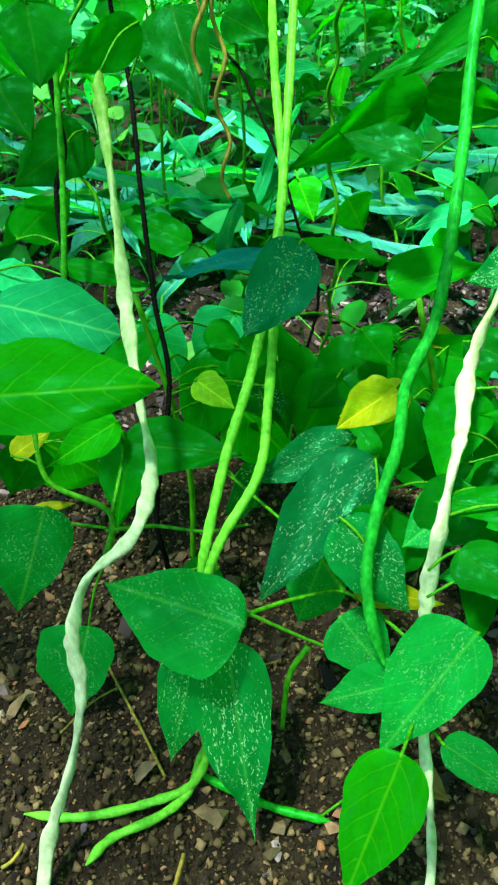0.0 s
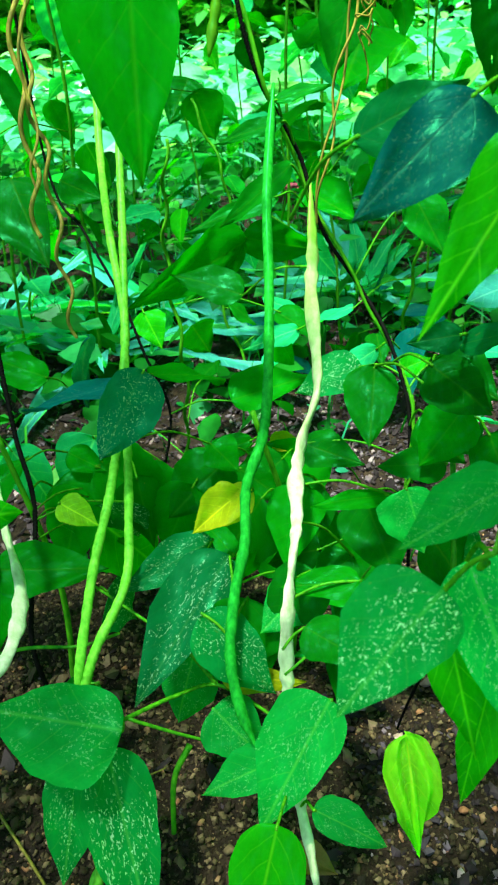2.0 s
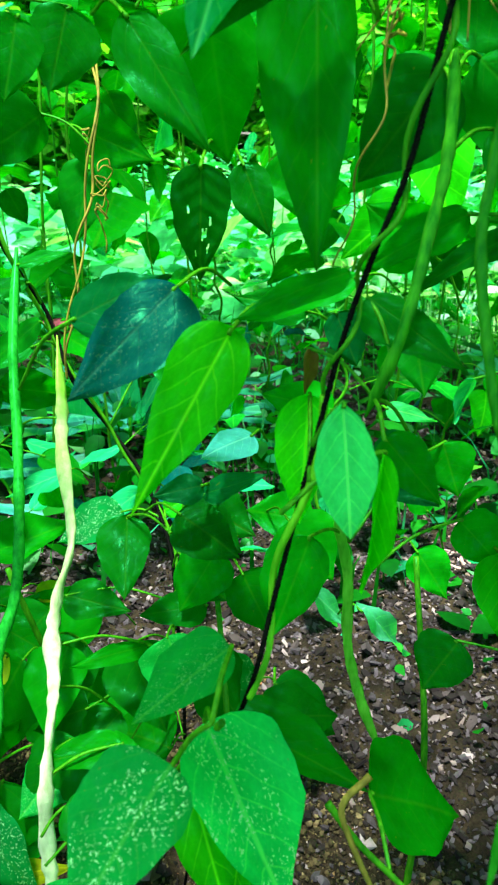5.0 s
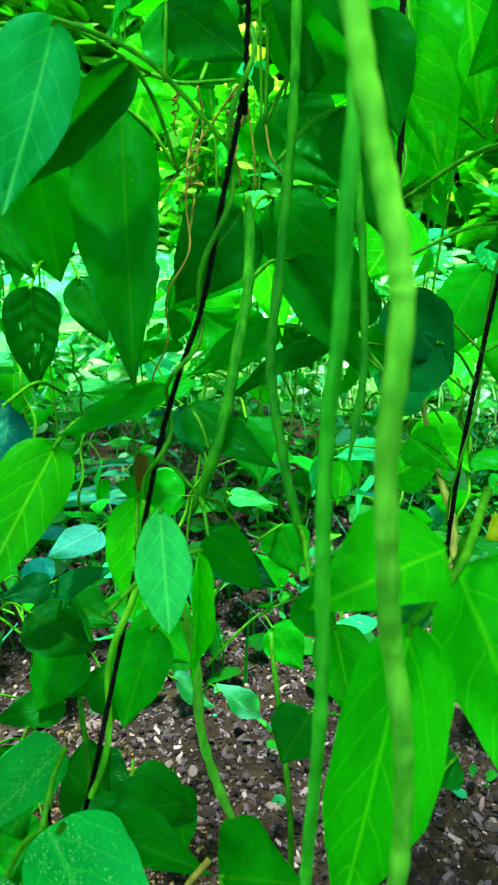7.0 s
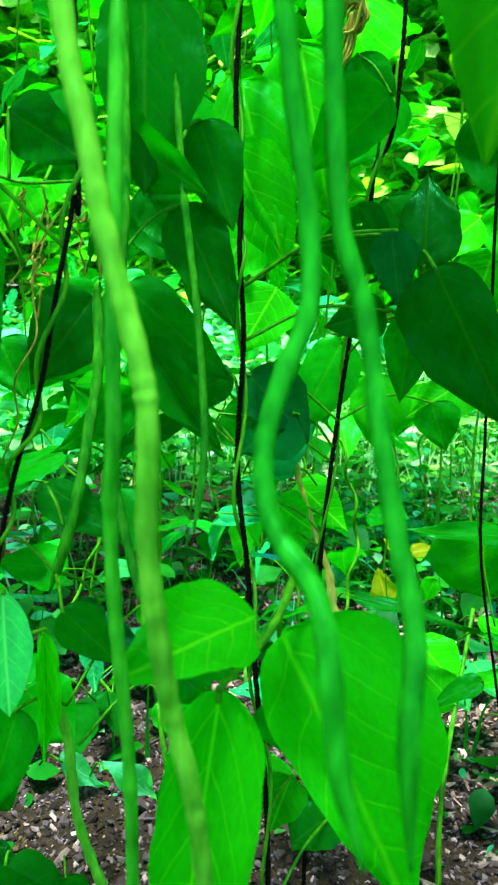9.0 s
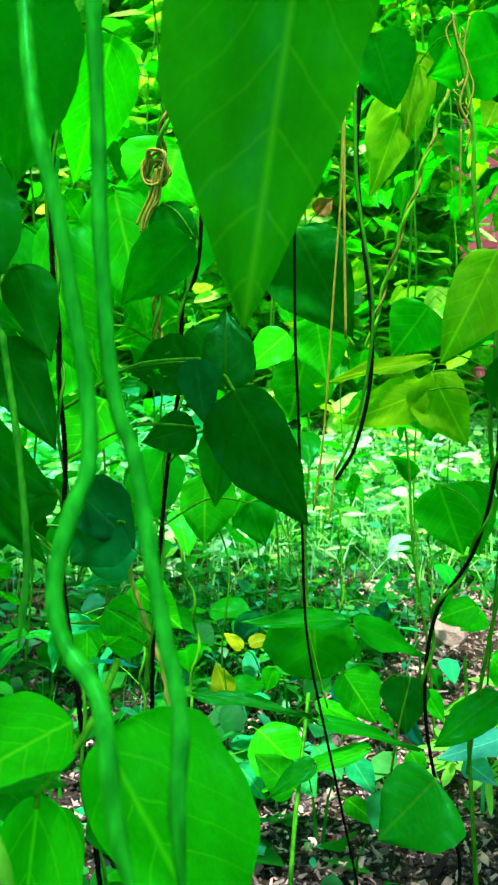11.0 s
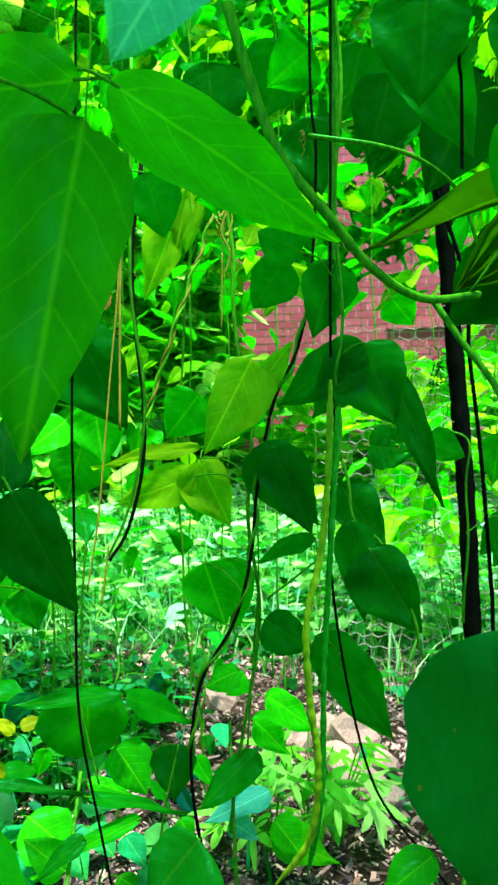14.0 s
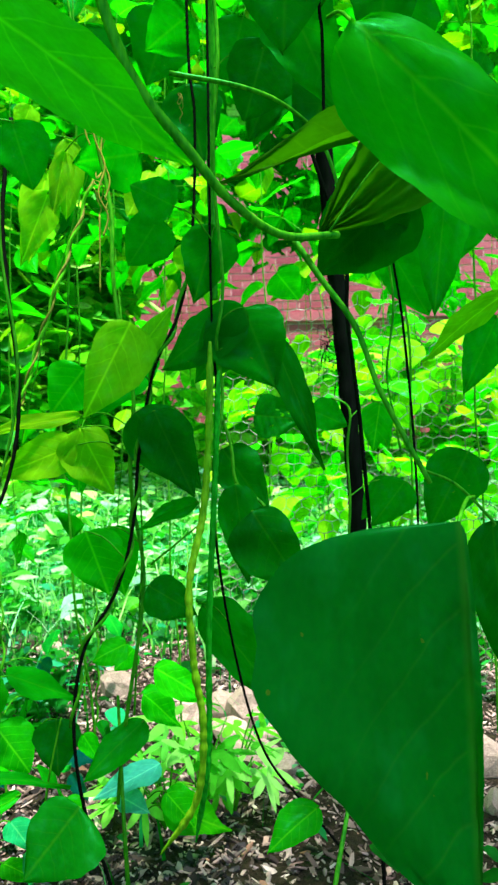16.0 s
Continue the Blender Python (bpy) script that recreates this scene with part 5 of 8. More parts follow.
leaflet(plant_a, (0.045, 0.468, 0.272), (-0.062, 0.539, 0.231), 0.022, (0.01, -0.43, 0.90), "blue", "flat", (0.030, 0.454, 0.276))
leaflet(plant_b, (0.172, 0.642, 0.323), (0.049, 0.535, 0.305), 0.049, (-0.17, -0.98, -0.02), "mature", "right", (0.209, 0.721, 0.288))
leaflet(plant_b, (0.172, 0.642, 0.323), (0.102, 0.587, 0.289), 0.039, (-0.21, -0.97, 0.09), "mature", "flat", (0.208, 0.719, 0.296))
leaflet(plant_b, (0.211, 0.647, 0.361), (0.115, 0.653, 0.336), 0.022, (-0.16, -0.68, 0.72), "old", "flat", (0.257, 0.705, 0.333))
leaflet(plant_b, (0.173, 0.644, 0.326), (0.261, 0.659, 0.297), 0.045, (-0.30, -0.95, 0.06), "mature", "flat", (0.158, 0.699, 0.297))
leaflet(plant_b, (0.072, 0.734, 0.230), (0.085, 0.704, 0.195), 0.042, (-0.09, -0.93, 0.36), "young", "flat", (0.070, 0.819, 0.207))
leaflet(plant_b, (0.096, 0.363, 0.225), (0.056, 0.357, 0.202), 0.030, (0.03, -0.57, 0.82), "yellow", "fold", (0.095, 0.334, 0.246))
leaflet(plant_b, (-0.035, 0.477, 0.158), (-0.008, 0.467, 0.147), 0.024, (0.03, -0.68, 0.73), "yellow", "flat", (-0.057, 0.434, 0.184))
leaflet(plant_b, (0.165, 0.545, 0.147), (0.200, 0.540, 0.141), 0.022, (-0.20, -0.62, 0.76), "yellow", "flat", (0.149, 0.601, 0.100))
leaflet(plant_a, (0.077, 0.328, 0.199), (-0.003, 0.262, 0.152), 0.047, (-0.05, -0.50, 0.87), "dusk", "right", (0.072, 0.293, 0.204))
leaflet(plant_a, (0.072, 0.367, 0.183), (-0.001, 0.345, 0.172), 0.041, (-0.05, -0.55, 0.83), "dusk", "flat", (0.028, 0.314, 0.151))
leaflet(plant_b, (0.106, 0.464, 0.189), (0.047, 0.430, 0.165), 0.058, (-0.10, -0.65, 0.76), "mature", "flat", (0.139, 0.523, 0.150))
leaflet(plant_b, (0.088, 0.373, 0.160), (0.071, 0.410, 0.172), 0.025, (-0.10, -0.53, 0.84), "mature", "flat", (0.035, 0.309, 0.146))
leaflet(plant_b, (0.120, 0.287, 0.197), (0.083, 0.272, 0.179), 0.041, (-0.15, -0.46, 0.88), "mature_lit", "flat", (0.096, 0.259, 0.214))
leaflet(plant_b, (0.049, 0.285, 0.194), (0.086, 0.247, 0.149), 0.044, (-0.10, -0.46, 0.88), "speckled", "flat", (0.065, 0.271, 0.178))
leaflet(plant_b, (0.137, 0.335, 0.239), (0.110, 0.303, 0.200), 0.040, (-0.21, -0.58, 0.79), "mature", "right", (0.125, 0.323, 0.251))
leaflet(plant_b, (0.163, 0.317, 0.186), (0.131, 0.305, 0.172), 0.033, (-0.22, -0.50, 0.84), "old", "flat", (0.115, 0.300, 0.241))
leaflet(plant_b, (0.081, 0.211, 0.138), (0.027, 0.217, 0.114), 0.031, (-0.08, -0.37, 0.93), "mature_lit", "flat", (0.087, 0.211, 0.113))
leaflet(plant_b, (0.046, 0.260, 0.134), (0.072, 0.229, 0.113), 0.041, (-0.10, -0.46, 0.88), "mature_lit", "flat", (0.044, 0.247, 0.119))
leaflet(plant_b, (0.042, 0.304, 0.139), (0.022, 0.288, 0.090), 0.039, (-0.05, -0.51, 0.86), "mature_lit", "flat", (0.044, 0.296, 0.137))
leaflet(plant_b, (0.108, 0.209, 0.182), (0.053, 0.176, 0.128), 0.046, (-0.13, -0.36, 0.92), "mature_lit", "right", (0.086, 0.224, 0.158))
leaflet(plant_b, (0.063, 0.167, 0.148), (0.029, 0.125, 0.083), 0.040, (-0.00, -0.32, 0.95), "young", "flat", (0.087, 0.211, 0.113))
leaflet(plant_b, (0.085, 0.174, 0.141), (0.120, 0.150, 0.128), 0.022, (-0.16, -0.30, 0.94), "mature_lit", "flat", (0.087, 0.203, 0.097))
leaflet(plant_b, (0.140, 0.244, 0.193), (0.098, 0.253, 0.173), 0.028, (-0.18, -0.42, 0.89), "mature_lit", "flat", (0.088, 0.234, 0.181))
leaflet(plant_b, (0.055, 0.271, 0.147), (0.111, 0.262, 0.136), 0.020, (-0.10, -0.37, 0.93), "yellow", "flat", (0.059, 0.275, 0.130))
leaflet(plant_b, (0.160, 0.600, 0.119), (0.084, 0.591, 0.108), 0.031, (-0.10, -0.53, 0.84), "mature", "flat", (0.203, 0.660, 0.069))
leaflet(plant_b, (0.128, 0.540, 0.203), (0.214, 0.550, 0.214), 0.044, (-0.17, -0.56, 0.81), "mature", "left", (0.071, 0.556, 0.191))
leaflet(plant_b, (0.220, 0.772, 0.120), (0.286, 0.802, 0.156), 0.027, (-0.17, -0.55, 0.81), "pale", "flat", (0.213, 0.830, 0.053))
leaflet(plant_a, (-0.168, 0.475, 0.234), (-0.093, 0.464, 0.220), 0.048, (0.17, -0.61, 0.77), "pale", "flat", (-0.133, 0.487, 0.232))
leaflet(plant_a, (-0.198, 0.547, 0.240), (-0.156, 0.540, 0.233), 0.029, (0.20, -0.64, 0.74), "pale", "flat", (-0.133, 0.523, 0.243))
leaflet(plant_a, (-0.145, 0.567, 0.234), (-0.073, 0.552, 0.216), 0.025, (0.11, -0.59, 0.80), "mature", "flat", (-0.133, 0.528, 0.249))
leaflet(plant_a, (-0.112, 0.487, 0.170), (-0.060, 0.511, 0.199), 0.033, (0.10, -0.60, 0.79), "mature", "flat", (-0.126, 0.480, 0.151))
leaflet(plant_a, (-0.169, 0.592, 0.372), (-0.144, 0.562, 0.336), 0.048, (0.24, -0.92, 0.32), "old", "flat", (-0.130, 0.605, 0.341))
leaflet(plant_a, (-0.127, 0.570, 0.424), (-0.122, 0.534, 0.380), 0.048, (0.21, -0.94, 0.26), "old", "flat", (-0.122, 0.597, 0.378))
leaflet(plant_a, (-0.030, 0.586, 0.412), (-0.013, 0.517, 0.360), 0.053, (0.04, -1.00, -0.01), "old", "right", (-0.072, 0.617, 0.357))
leaflet(plant_a, (-0.052, 0.557, 0.408), (-0.101, 0.537, 0.385), 0.032, (0.14, -0.99, -0.03), "mature", "flat", (-0.079, 0.525, 0.386))
leaflet(plant_a, (-0.113, 0.618, 0.325), (-0.176, 0.591, 0.293), 0.052, (0.20, -0.87, 0.45), "old", "flat", (-0.127, 0.589, 0.321))
leaflet(plant_a, (-0.176, 0.563, 0.260), (-0.139, 0.638, 0.272), 0.045, (0.19, -0.72, 0.67), "mature", "flat", (-0.134, 0.539, 0.262))
leaflet(plant_a, (0.007, 0.673, 0.391), (0.043, 0.658, 0.373), 0.033, (-0.03, -0.96, 0.26), "old", "flat", (0.012, 0.681, 0.369))
leaflet(plant_a, (-0.040, 0.648, 0.206), (-0.103, 0.671, 0.233), 0.039, (0.07, -0.68, 0.73), "mature", "flat", (-0.017, 0.699, 0.148))
leaflet(plant_a, (-0.027, 0.509, 0.196), (0.004, 0.494, 0.179), 0.026, (0.02, -0.65, 0.76), "mature", "flat", (-0.060, 0.469, 0.217))
leaflet(plant_a, (-0.161, 0.372, 0.188), (-0.135, 0.381, 0.200), 0.018, (0.20, -0.53, 0.82), "yellow", "flat", (-0.139, 0.365, 0.181))
leaflet(plant_a, (-0.157, 0.362, 0.146), (-0.126, 0.364, 0.148), 0.010, (0.17, -0.46, 0.87), "yellow", "flat", (-0.160, 0.341, 0.152))
leaflet(plant_c, (0.106, 0.104, 0.361), (0.065, 0.092, 0.330), 0.036, (-0.17, -0.34, 0.92), "flecked", "right", (0.114, 0.093, 0.383))
leaflet(plant_c, (0.134, 0.136, 0.339), (0.145, 0.087, 0.280), 0.042, (-0.23, -0.29, 0.93), "flecked_lit", "left", (0.119, 0.103, 0.373))
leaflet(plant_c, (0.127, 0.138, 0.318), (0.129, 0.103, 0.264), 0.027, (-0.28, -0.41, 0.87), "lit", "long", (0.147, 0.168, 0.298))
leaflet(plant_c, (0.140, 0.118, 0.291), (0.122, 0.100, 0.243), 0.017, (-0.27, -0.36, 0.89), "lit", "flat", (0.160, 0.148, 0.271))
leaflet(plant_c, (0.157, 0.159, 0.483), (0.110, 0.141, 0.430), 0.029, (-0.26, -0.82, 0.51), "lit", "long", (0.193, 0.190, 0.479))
leaflet(plant_c, (0.158, 0.205, 0.490), (0.107, 0.191, 0.456), 0.034, (-0.36, -0.79, 0.49), "blue", "left", (0.204, 0.243, 0.482))
leaflet(plant_c, (0.183, 0.338, 0.321), (0.162, 0.293, 0.293), 0.037, (-0.30, -0.72, 0.62), "old", "flat", (0.191, 0.288, 0.331))
leaflet(plant_c, (0.133, 0.115, 0.388), (0.101, 0.130, 0.358), 0.022, (-0.27, -0.47, 0.84), "mature_lit", "right", (0.114, 0.093, 0.383))
leaflet(plant_b, (0.085, 0.215, 0.028), (0.109, 0.194, 0.023), 0.024, (-0.08, -0.23, 0.97), "tan", "flat", (0.025, 0.197, 0.006))
leaflet(plant_c, (0.138, 0.175, 0.184), (0.134, 0.139, 0.126), 0.030, (-0.07, -0.41, 0.91), "yellowing", "crumple", None)
leaflet(plant_c, (0.283, 0.440, 0.264), (0.317, 0.394, 0.243), 0.056, (-0.40, -0.65, 0.64), "old", "flat", (0.247, 0.421, 0.248))
leaflet(plant_c, (0.166, 0.442, 0.205), (0.207, 0.403, 0.200), 0.038, (-0.21, -0.59, 0.78), "old", "flat", (0.244, 0.398, 0.199))
leaflet(plant_c, (0.233, 0.361, 0.265), (0.250, 0.324, 0.251), 0.045, (-0.37, -0.63, 0.69), "mature", "flat", (0.247, 0.410, 0.224))
leaflet(plant_c, (0.234, 0.325, 0.244), (0.188, 0.338, 0.243), 0.028, (-0.30, -0.58, 0.75), "old", "flat", (0.243, 0.395, 0.191))
leaflet(plant_c, (0.254, 0.311, 0.272), (0.264, 0.286, 0.234), 0.042, (-0.43, -0.61, 0.66), "mature", "flat", (0.267, 0.359, 0.254))
leaflet(plant_c, (0.183, 0.347, 0.213), (0.189, 0.298, 0.172), 0.053, (-0.27, -0.58, 0.77), "old", "flat", (0.239, 0.385, 0.167))
leaflet(plant_c, (0.151, 0.342, 0.230), (0.109, 0.338, 0.200), 0.044, (-0.17, -0.59, 0.79), "old", "flat", (0.128, 0.331, 0.254))
leaflet(plant_c, (0.185, 0.312, 0.237), (0.131, 0.309, 0.244), 0.015, (-0.18, -0.44, 0.88), "mature", "flat", (0.125, 0.323, 0.251))
leaflet(plant_c, (0.132, 0.317, 0.174), (0.172, 0.280, 0.173), 0.031, (-0.18, -0.45, 0.87), "mature", "flat", (0.072, 0.293, 0.204))
leaflet(plant_c, (0.202, 0.347, 0.160), (0.214, 0.354, 0.179), 0.012, (-0.30, -0.61, 0.73), "yellow", "flat", (0.235, 0.375, 0.144))
leaflet(plant_c, (0.190, 0.246, 0.535), (0.189, 0.246, 0.483), 0.027, (-0.49, -0.86, 0.17), "old", "holed", (0.223, 0.292, 0.541))
leaflet(plant_c, (0.205, 0.269, 0.602), (0.216, 0.268, 0.534), 0.053, (-0.46, -0.80, -0.37), "mature", "right", (0.220, 0.188, 0.622))
leaflet(plant_c, (0.193, 0.161, 0.453), (0.176, 0.140, 0.411), 0.024, (-0.52, -0.66, 0.54), "lit", "flat", (0.175, 0.134, 0.431))
leaflet(plant_c, (0.177, 0.121, 0.464), (0.163, 0.095, 0.431), 0.021, (-0.45, -0.60, 0.66), "mint", "ovate", (0.170, 0.127, 0.448))
leaflet(plant_c, (0.186, 0.110, 0.449), (0.187, 0.113, 0.390), 0.009, (-0.26, -0.74, 0.62), "lit", "fold", (0.148, 0.112, 0.435))
leaflet(plant_c, (0.169, 0.151, 0.312), (0.205, 0.141, 0.307), 0.027, (-0.30, -0.36, 0.88), "old", "flat", (0.147, 0.130, 0.296))
leaflet(plant_c, (0.148, 0.141, 0.331), (0.185, 0.097, 0.314), 0.024, (-0.31, -0.36, 0.88), "mature", "left", (0.157, 0.140, 0.311))
leaflet(plant_c, (0.205, 0.117, 0.282), (0.253, 0.103, 0.256), 0.052, (-0.31, -0.23, 0.92), "mature", "flat", (0.190, 0.086, 0.277))
leaflet(plant_c, (0.195, 0.503, 0.564), (0.143, 0.514, 0.528), 0.050, (-0.24, -0.95, -0.22), "old", "right", (0.223, 0.480, 0.543))
leaflet(plant_c, (0.219, 0.512, 0.558), (0.268, 0.474, 0.534), 0.045, (-0.37, -0.92, -0.12), "mature", "flat", (0.223, 0.480, 0.543))
leaflet(plant_c, (0.235, 0.517, 0.535), (0.212, 0.500, 0.474), 0.041, (-0.33, -0.94, 0.05), "old", "flat", (0.219, 0.478, 0.527))
leaflet(plant_c, (0.322, 0.292, 0.472), (0.266, 0.334, 0.444), 0.022, (-0.40, -0.55, 0.73), "mature", "flat", (0.370, 0.307, 0.457))
leaflet(plant_c, (0.338, 0.365, 0.436), (0.301, 0.413, 0.443), 0.032, (-0.44, -0.65, 0.62), "old", "flat", (0.383, 0.379, 0.404))
leaflet(plant_c, (0.344, 0.413, 0.542), (0.349, 0.388, 0.495), 0.048, (-0.57, -0.80, -0.17), "mature", "flat", (0.368, 0.468, 0.548))
leaflet(plant_c, (0.143, 0.351, 0.600), (0.131, 0.339, 0.562), 0.035, (-0.25, -0.92, -0.31), "old", "flat", (0.109, 0.368, 0.576))
leaflet(plant_c, (0.173, 0.364, 0.609), (0.158, 0.353, 0.569), 0.037, (-0.30, -0.90, -0.32), "old", "flat", (0.115, 0.384, 0.596))
leaflet(plant_c, (0.187, 0.304, 0.603), (0.184, 0.319, 0.578), 0.039, (-0.36, -0.83, -0.41), "mature", "flat", (0.205, 0.322, 0.614))
leaflet(plant_c, (0.161, 0.474, 0.464), (0.196, 0.460, 0.474), 0.012, (-0.19, -0.67, 0.72), "old", "flat", (0.174, 0.500, 0.446))
leaflet(plant_c, (0.171, 0.486, 0.449), (0.122, 0.506, 0.436), 0.017, (-0.15, -0.70, 0.70), "old", "flat", (0.182, 0.499, 0.431))
leaflet(plant_c, (0.184, 0.511, 0.414), (0.132, 0.563, 0.360), 0.025, (-0.15, -0.70, 0.70), "old", "flat", (0.199, 0.517, 0.383))
leaflet(plant_c, (0.144, 0.532, 0.308), (0.088, 0.569, 0.324), 0.038, (-0.09, -0.66, 0.74), "old", "flat", (0.185, 0.471, 0.346))
leaflet(plant_c, (0.241, 0.322, 0.288), (0.210, 0.320, 0.249), 0.040, (-0.33, -0.62, 0.71), "mature", "flat", (0.278, 0.357, 0.271))
leaflet(plant_c, (0.327, 0.323, 0.223), (0.376, 0.331, 0.172), 0.027, (-0.17, -0.46, 0.87), "glint", "flat", (0.339, 0.373, 0.190))
leaflet(plant_c, (0.336, 0.279, 0.233), (0.435, 0.317, 0.128), 0.031, (-0.39, -0.38, 0.84), "glint", "flat", (0.358, 0.329, 0.191))
leaflet(plant_c, (0.409, 0.300, 0.251), (0.424, 0.275, 0.215), 0.039, (-0.49, -0.42, 0.76), "mature", "flat", (0.433, 0.348, 0.230))
leaflet(plant_c, (0.458, 0.338, 0.256), (0.442, 0.361, 0.286), 0.029, (-0.54, -0.51, 0.67), "mature", "flat", (0.506, 0.356, 0.190))
leaflet(plant_c, (0.278, 0.546, 0.231), (0.227, 0.556, 0.195), 0.028, (-0.19, -0.52, 0.83), "pale", "flat", (0.324, 0.593, 0.203))
leaflet(plant_c, (0.279, 0.496, 0.230), (0.304, 0.488, 0.242), 0.026, (-0.27, -0.55, 0.79), "young", "flat", (0.247, 0.421, 0.248))
leaflet(plant_c, (0.225, 0.633, 0.225), (0.168, 0.653, 0.202), 0.030, (-0.13, -0.55, 0.82), "pale", "flat", (0.269, 0.683, 0.190))
leaflet(plant_c, (0.227, 0.463, 0.257), (0.172, 0.481, 0.234), 0.043, (-0.20, -0.60, 0.77), "speckled", "flat", (0.245, 0.429, 0.263))
leaflet(plant_c, (0.140, 0.249, 0.228), (0.096, 0.268, 0.219), 0.022, (-0.12, -0.41, 0.90), "mature", "flat", (0.096, 0.259, 0.214))
leaflet(plant_c, (0.122, 0.278, 0.216), (0.088, 0.275, 0.172), 0.040, (-0.12, -0.51, 0.85), "old", "flat", (0.098, 0.265, 0.219))
leaflet(plant_c, (0.080, 0.290, 0.194), (0.061, 0.275, 0.141), 0.050, (-0.06, -0.50, 0.87), "old", "flat", (0.066, 0.276, 0.184))
leaflet(plant_c, (0.102, 0.238, 0.212), (0.128, 0.200, 0.214), 0.029, (-0.14, -0.44, 0.89), "old", "flat", (0.089, 0.240, 0.196))
leaflet(plant_c, (0.103, 0.356, 0.229), (0.059, 0.368, 0.204), 0.028, (-0.07, -0.57, 0.82), "yellow", "flat", (0.095, 0.334, 0.246))
leaflet(plant_c, (0.091, 0.454, 0.213), (0.110, 0.434, 0.194), 0.035, (-0.09, -0.65, 0.76), "mature", "flat", (0.024, 0.421, 0.249))
leaflet(plant_c, (0.371, 0.370, 0.354), (0.323, 0.401, 0.366), 0.039, (-0.50, -0.68, 0.54), "mature", "flat", (0.425, 0.392, 0.313))
leaflet(plant_c, (0.340, 0.348, 0.274), (0.296, 0.376, 0.281), 0.044, (-0.44, -0.62, 0.65), "mature", "flat", (0.393, 0.368, 0.227))
leaflet(plant_c, (0.298, 0.320, 0.297), (0.319, 0.290, 0.257), 0.052, (-0.49, -0.61, 0.63), "mature", "flat", (0.311, 0.370, 0.279))
leaflet(plant_c, (0.332, 0.252, 0.451), (0.330, 0.234, 0.410), 0.038, (-0.68, -0.65, 0.33), "old", "flat", (0.360, 0.293, 0.450))
leaflet(plant_c, (0.280, 0.495, 0.385), (0.297, 0.465, 0.341), 0.038, (-0.38, -0.77, 0.52), "old", "flat", (0.221, 0.471, 0.332))
leaflet(plant_d, (0.208, 0.192, 0.609), (0.186, 0.151, 0.503), 0.036, (-0.54, -0.83, -0.11), "mature", "right", (0.223, 0.173, 0.584))
leaflet(plant_d, (0.161, 0.154, 0.624), (0.138, 0.148, 0.564), 0.030, (-0.18, -0.97, 0.14), "pale", "flat", (0.210, 0.124, 0.588))
leaflet(plant_d, (0.196, 0.165, 0.619), (0.158, 0.200, 0.569), 0.018, (-0.22, -0.98, -0.03), "old", "fold", (0.223, 0.173, 0.584))
leaflet(plant_d, (0.283, 0.201, 0.578), (0.244, 0.208, 0.525), 0.046, (-0.62, -0.76, -0.19), "mature", "left", (0.255, 0.166, 0.568))
leaflet(plant_d, (0.327, 0.216, 0.634), (0.342, 0.186, 0.589), 0.031, (-0.71, -0.66, -0.24), "old", "holed", (0.329, 0.144, 0.631))
leaflet(plant_d, (0.287, 0.184, 0.578), (0.318, 0.140, 0.530), 0.038, (-0.74, -0.66, -0.10), "old", "right", (0.255, 0.166, 0.568))
leaflet(plant_d, (0.281, 0.164, 0.550), (0.299, 0.127, 0.497), 0.024, (-0.75, -0.65, 0.09), "old", "fold", (0.251, 0.160, 0.541))
leaflet(plant_d, (0.305, 0.157, 0.515), (0.269, 0.197, 0.480), 0.017, (-0.53, -0.54, 0.66), "old", "flat", (0.309, 0.125, 0.499))
leaflet(plant_d, (0.298, 0.189, 0.516), (0.267, 0.228, 0.487), 0.024, (-0.55, -0.64, 0.54), "mature", "flat", (0.309, 0.125, 0.499))
leaflet(plant_d, (0.231, 0.176, 0.485), (0.244, 0.130, 0.465), 0.021, (-0.57, -0.65, 0.50), "old", "right", (0.228, 0.155, 0.465))
leaflet(plant_d, (0.208, 0.161, 0.499), (0.158, 0.161, 0.487), 0.013, (-0.36, -0.60, 0.72), "mature", "flat", None)
leaflet(plant_d, (0.215, 0.141, 0.438), (0.229, 0.120, 0.415), 0.021, (-0.50, -0.55, 0.67), "mature", "flat", (0.224, 0.159, 0.448))
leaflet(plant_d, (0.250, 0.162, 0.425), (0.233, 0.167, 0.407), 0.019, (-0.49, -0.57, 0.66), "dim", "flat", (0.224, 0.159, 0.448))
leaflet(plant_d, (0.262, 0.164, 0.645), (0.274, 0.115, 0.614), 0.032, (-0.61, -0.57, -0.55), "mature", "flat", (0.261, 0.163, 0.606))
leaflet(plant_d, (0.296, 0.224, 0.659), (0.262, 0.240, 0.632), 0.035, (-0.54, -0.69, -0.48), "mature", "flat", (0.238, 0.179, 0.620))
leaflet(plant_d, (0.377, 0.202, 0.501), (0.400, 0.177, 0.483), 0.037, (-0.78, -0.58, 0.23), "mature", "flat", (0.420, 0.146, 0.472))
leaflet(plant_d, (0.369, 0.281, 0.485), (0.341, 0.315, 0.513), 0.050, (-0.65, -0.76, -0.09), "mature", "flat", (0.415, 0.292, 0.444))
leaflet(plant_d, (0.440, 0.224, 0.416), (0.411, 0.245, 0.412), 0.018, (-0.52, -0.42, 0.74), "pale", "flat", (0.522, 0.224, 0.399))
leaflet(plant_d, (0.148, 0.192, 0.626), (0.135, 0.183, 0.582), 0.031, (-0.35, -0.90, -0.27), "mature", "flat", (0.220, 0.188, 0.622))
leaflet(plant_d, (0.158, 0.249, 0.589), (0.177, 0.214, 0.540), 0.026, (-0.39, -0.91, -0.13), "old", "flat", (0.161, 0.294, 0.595))
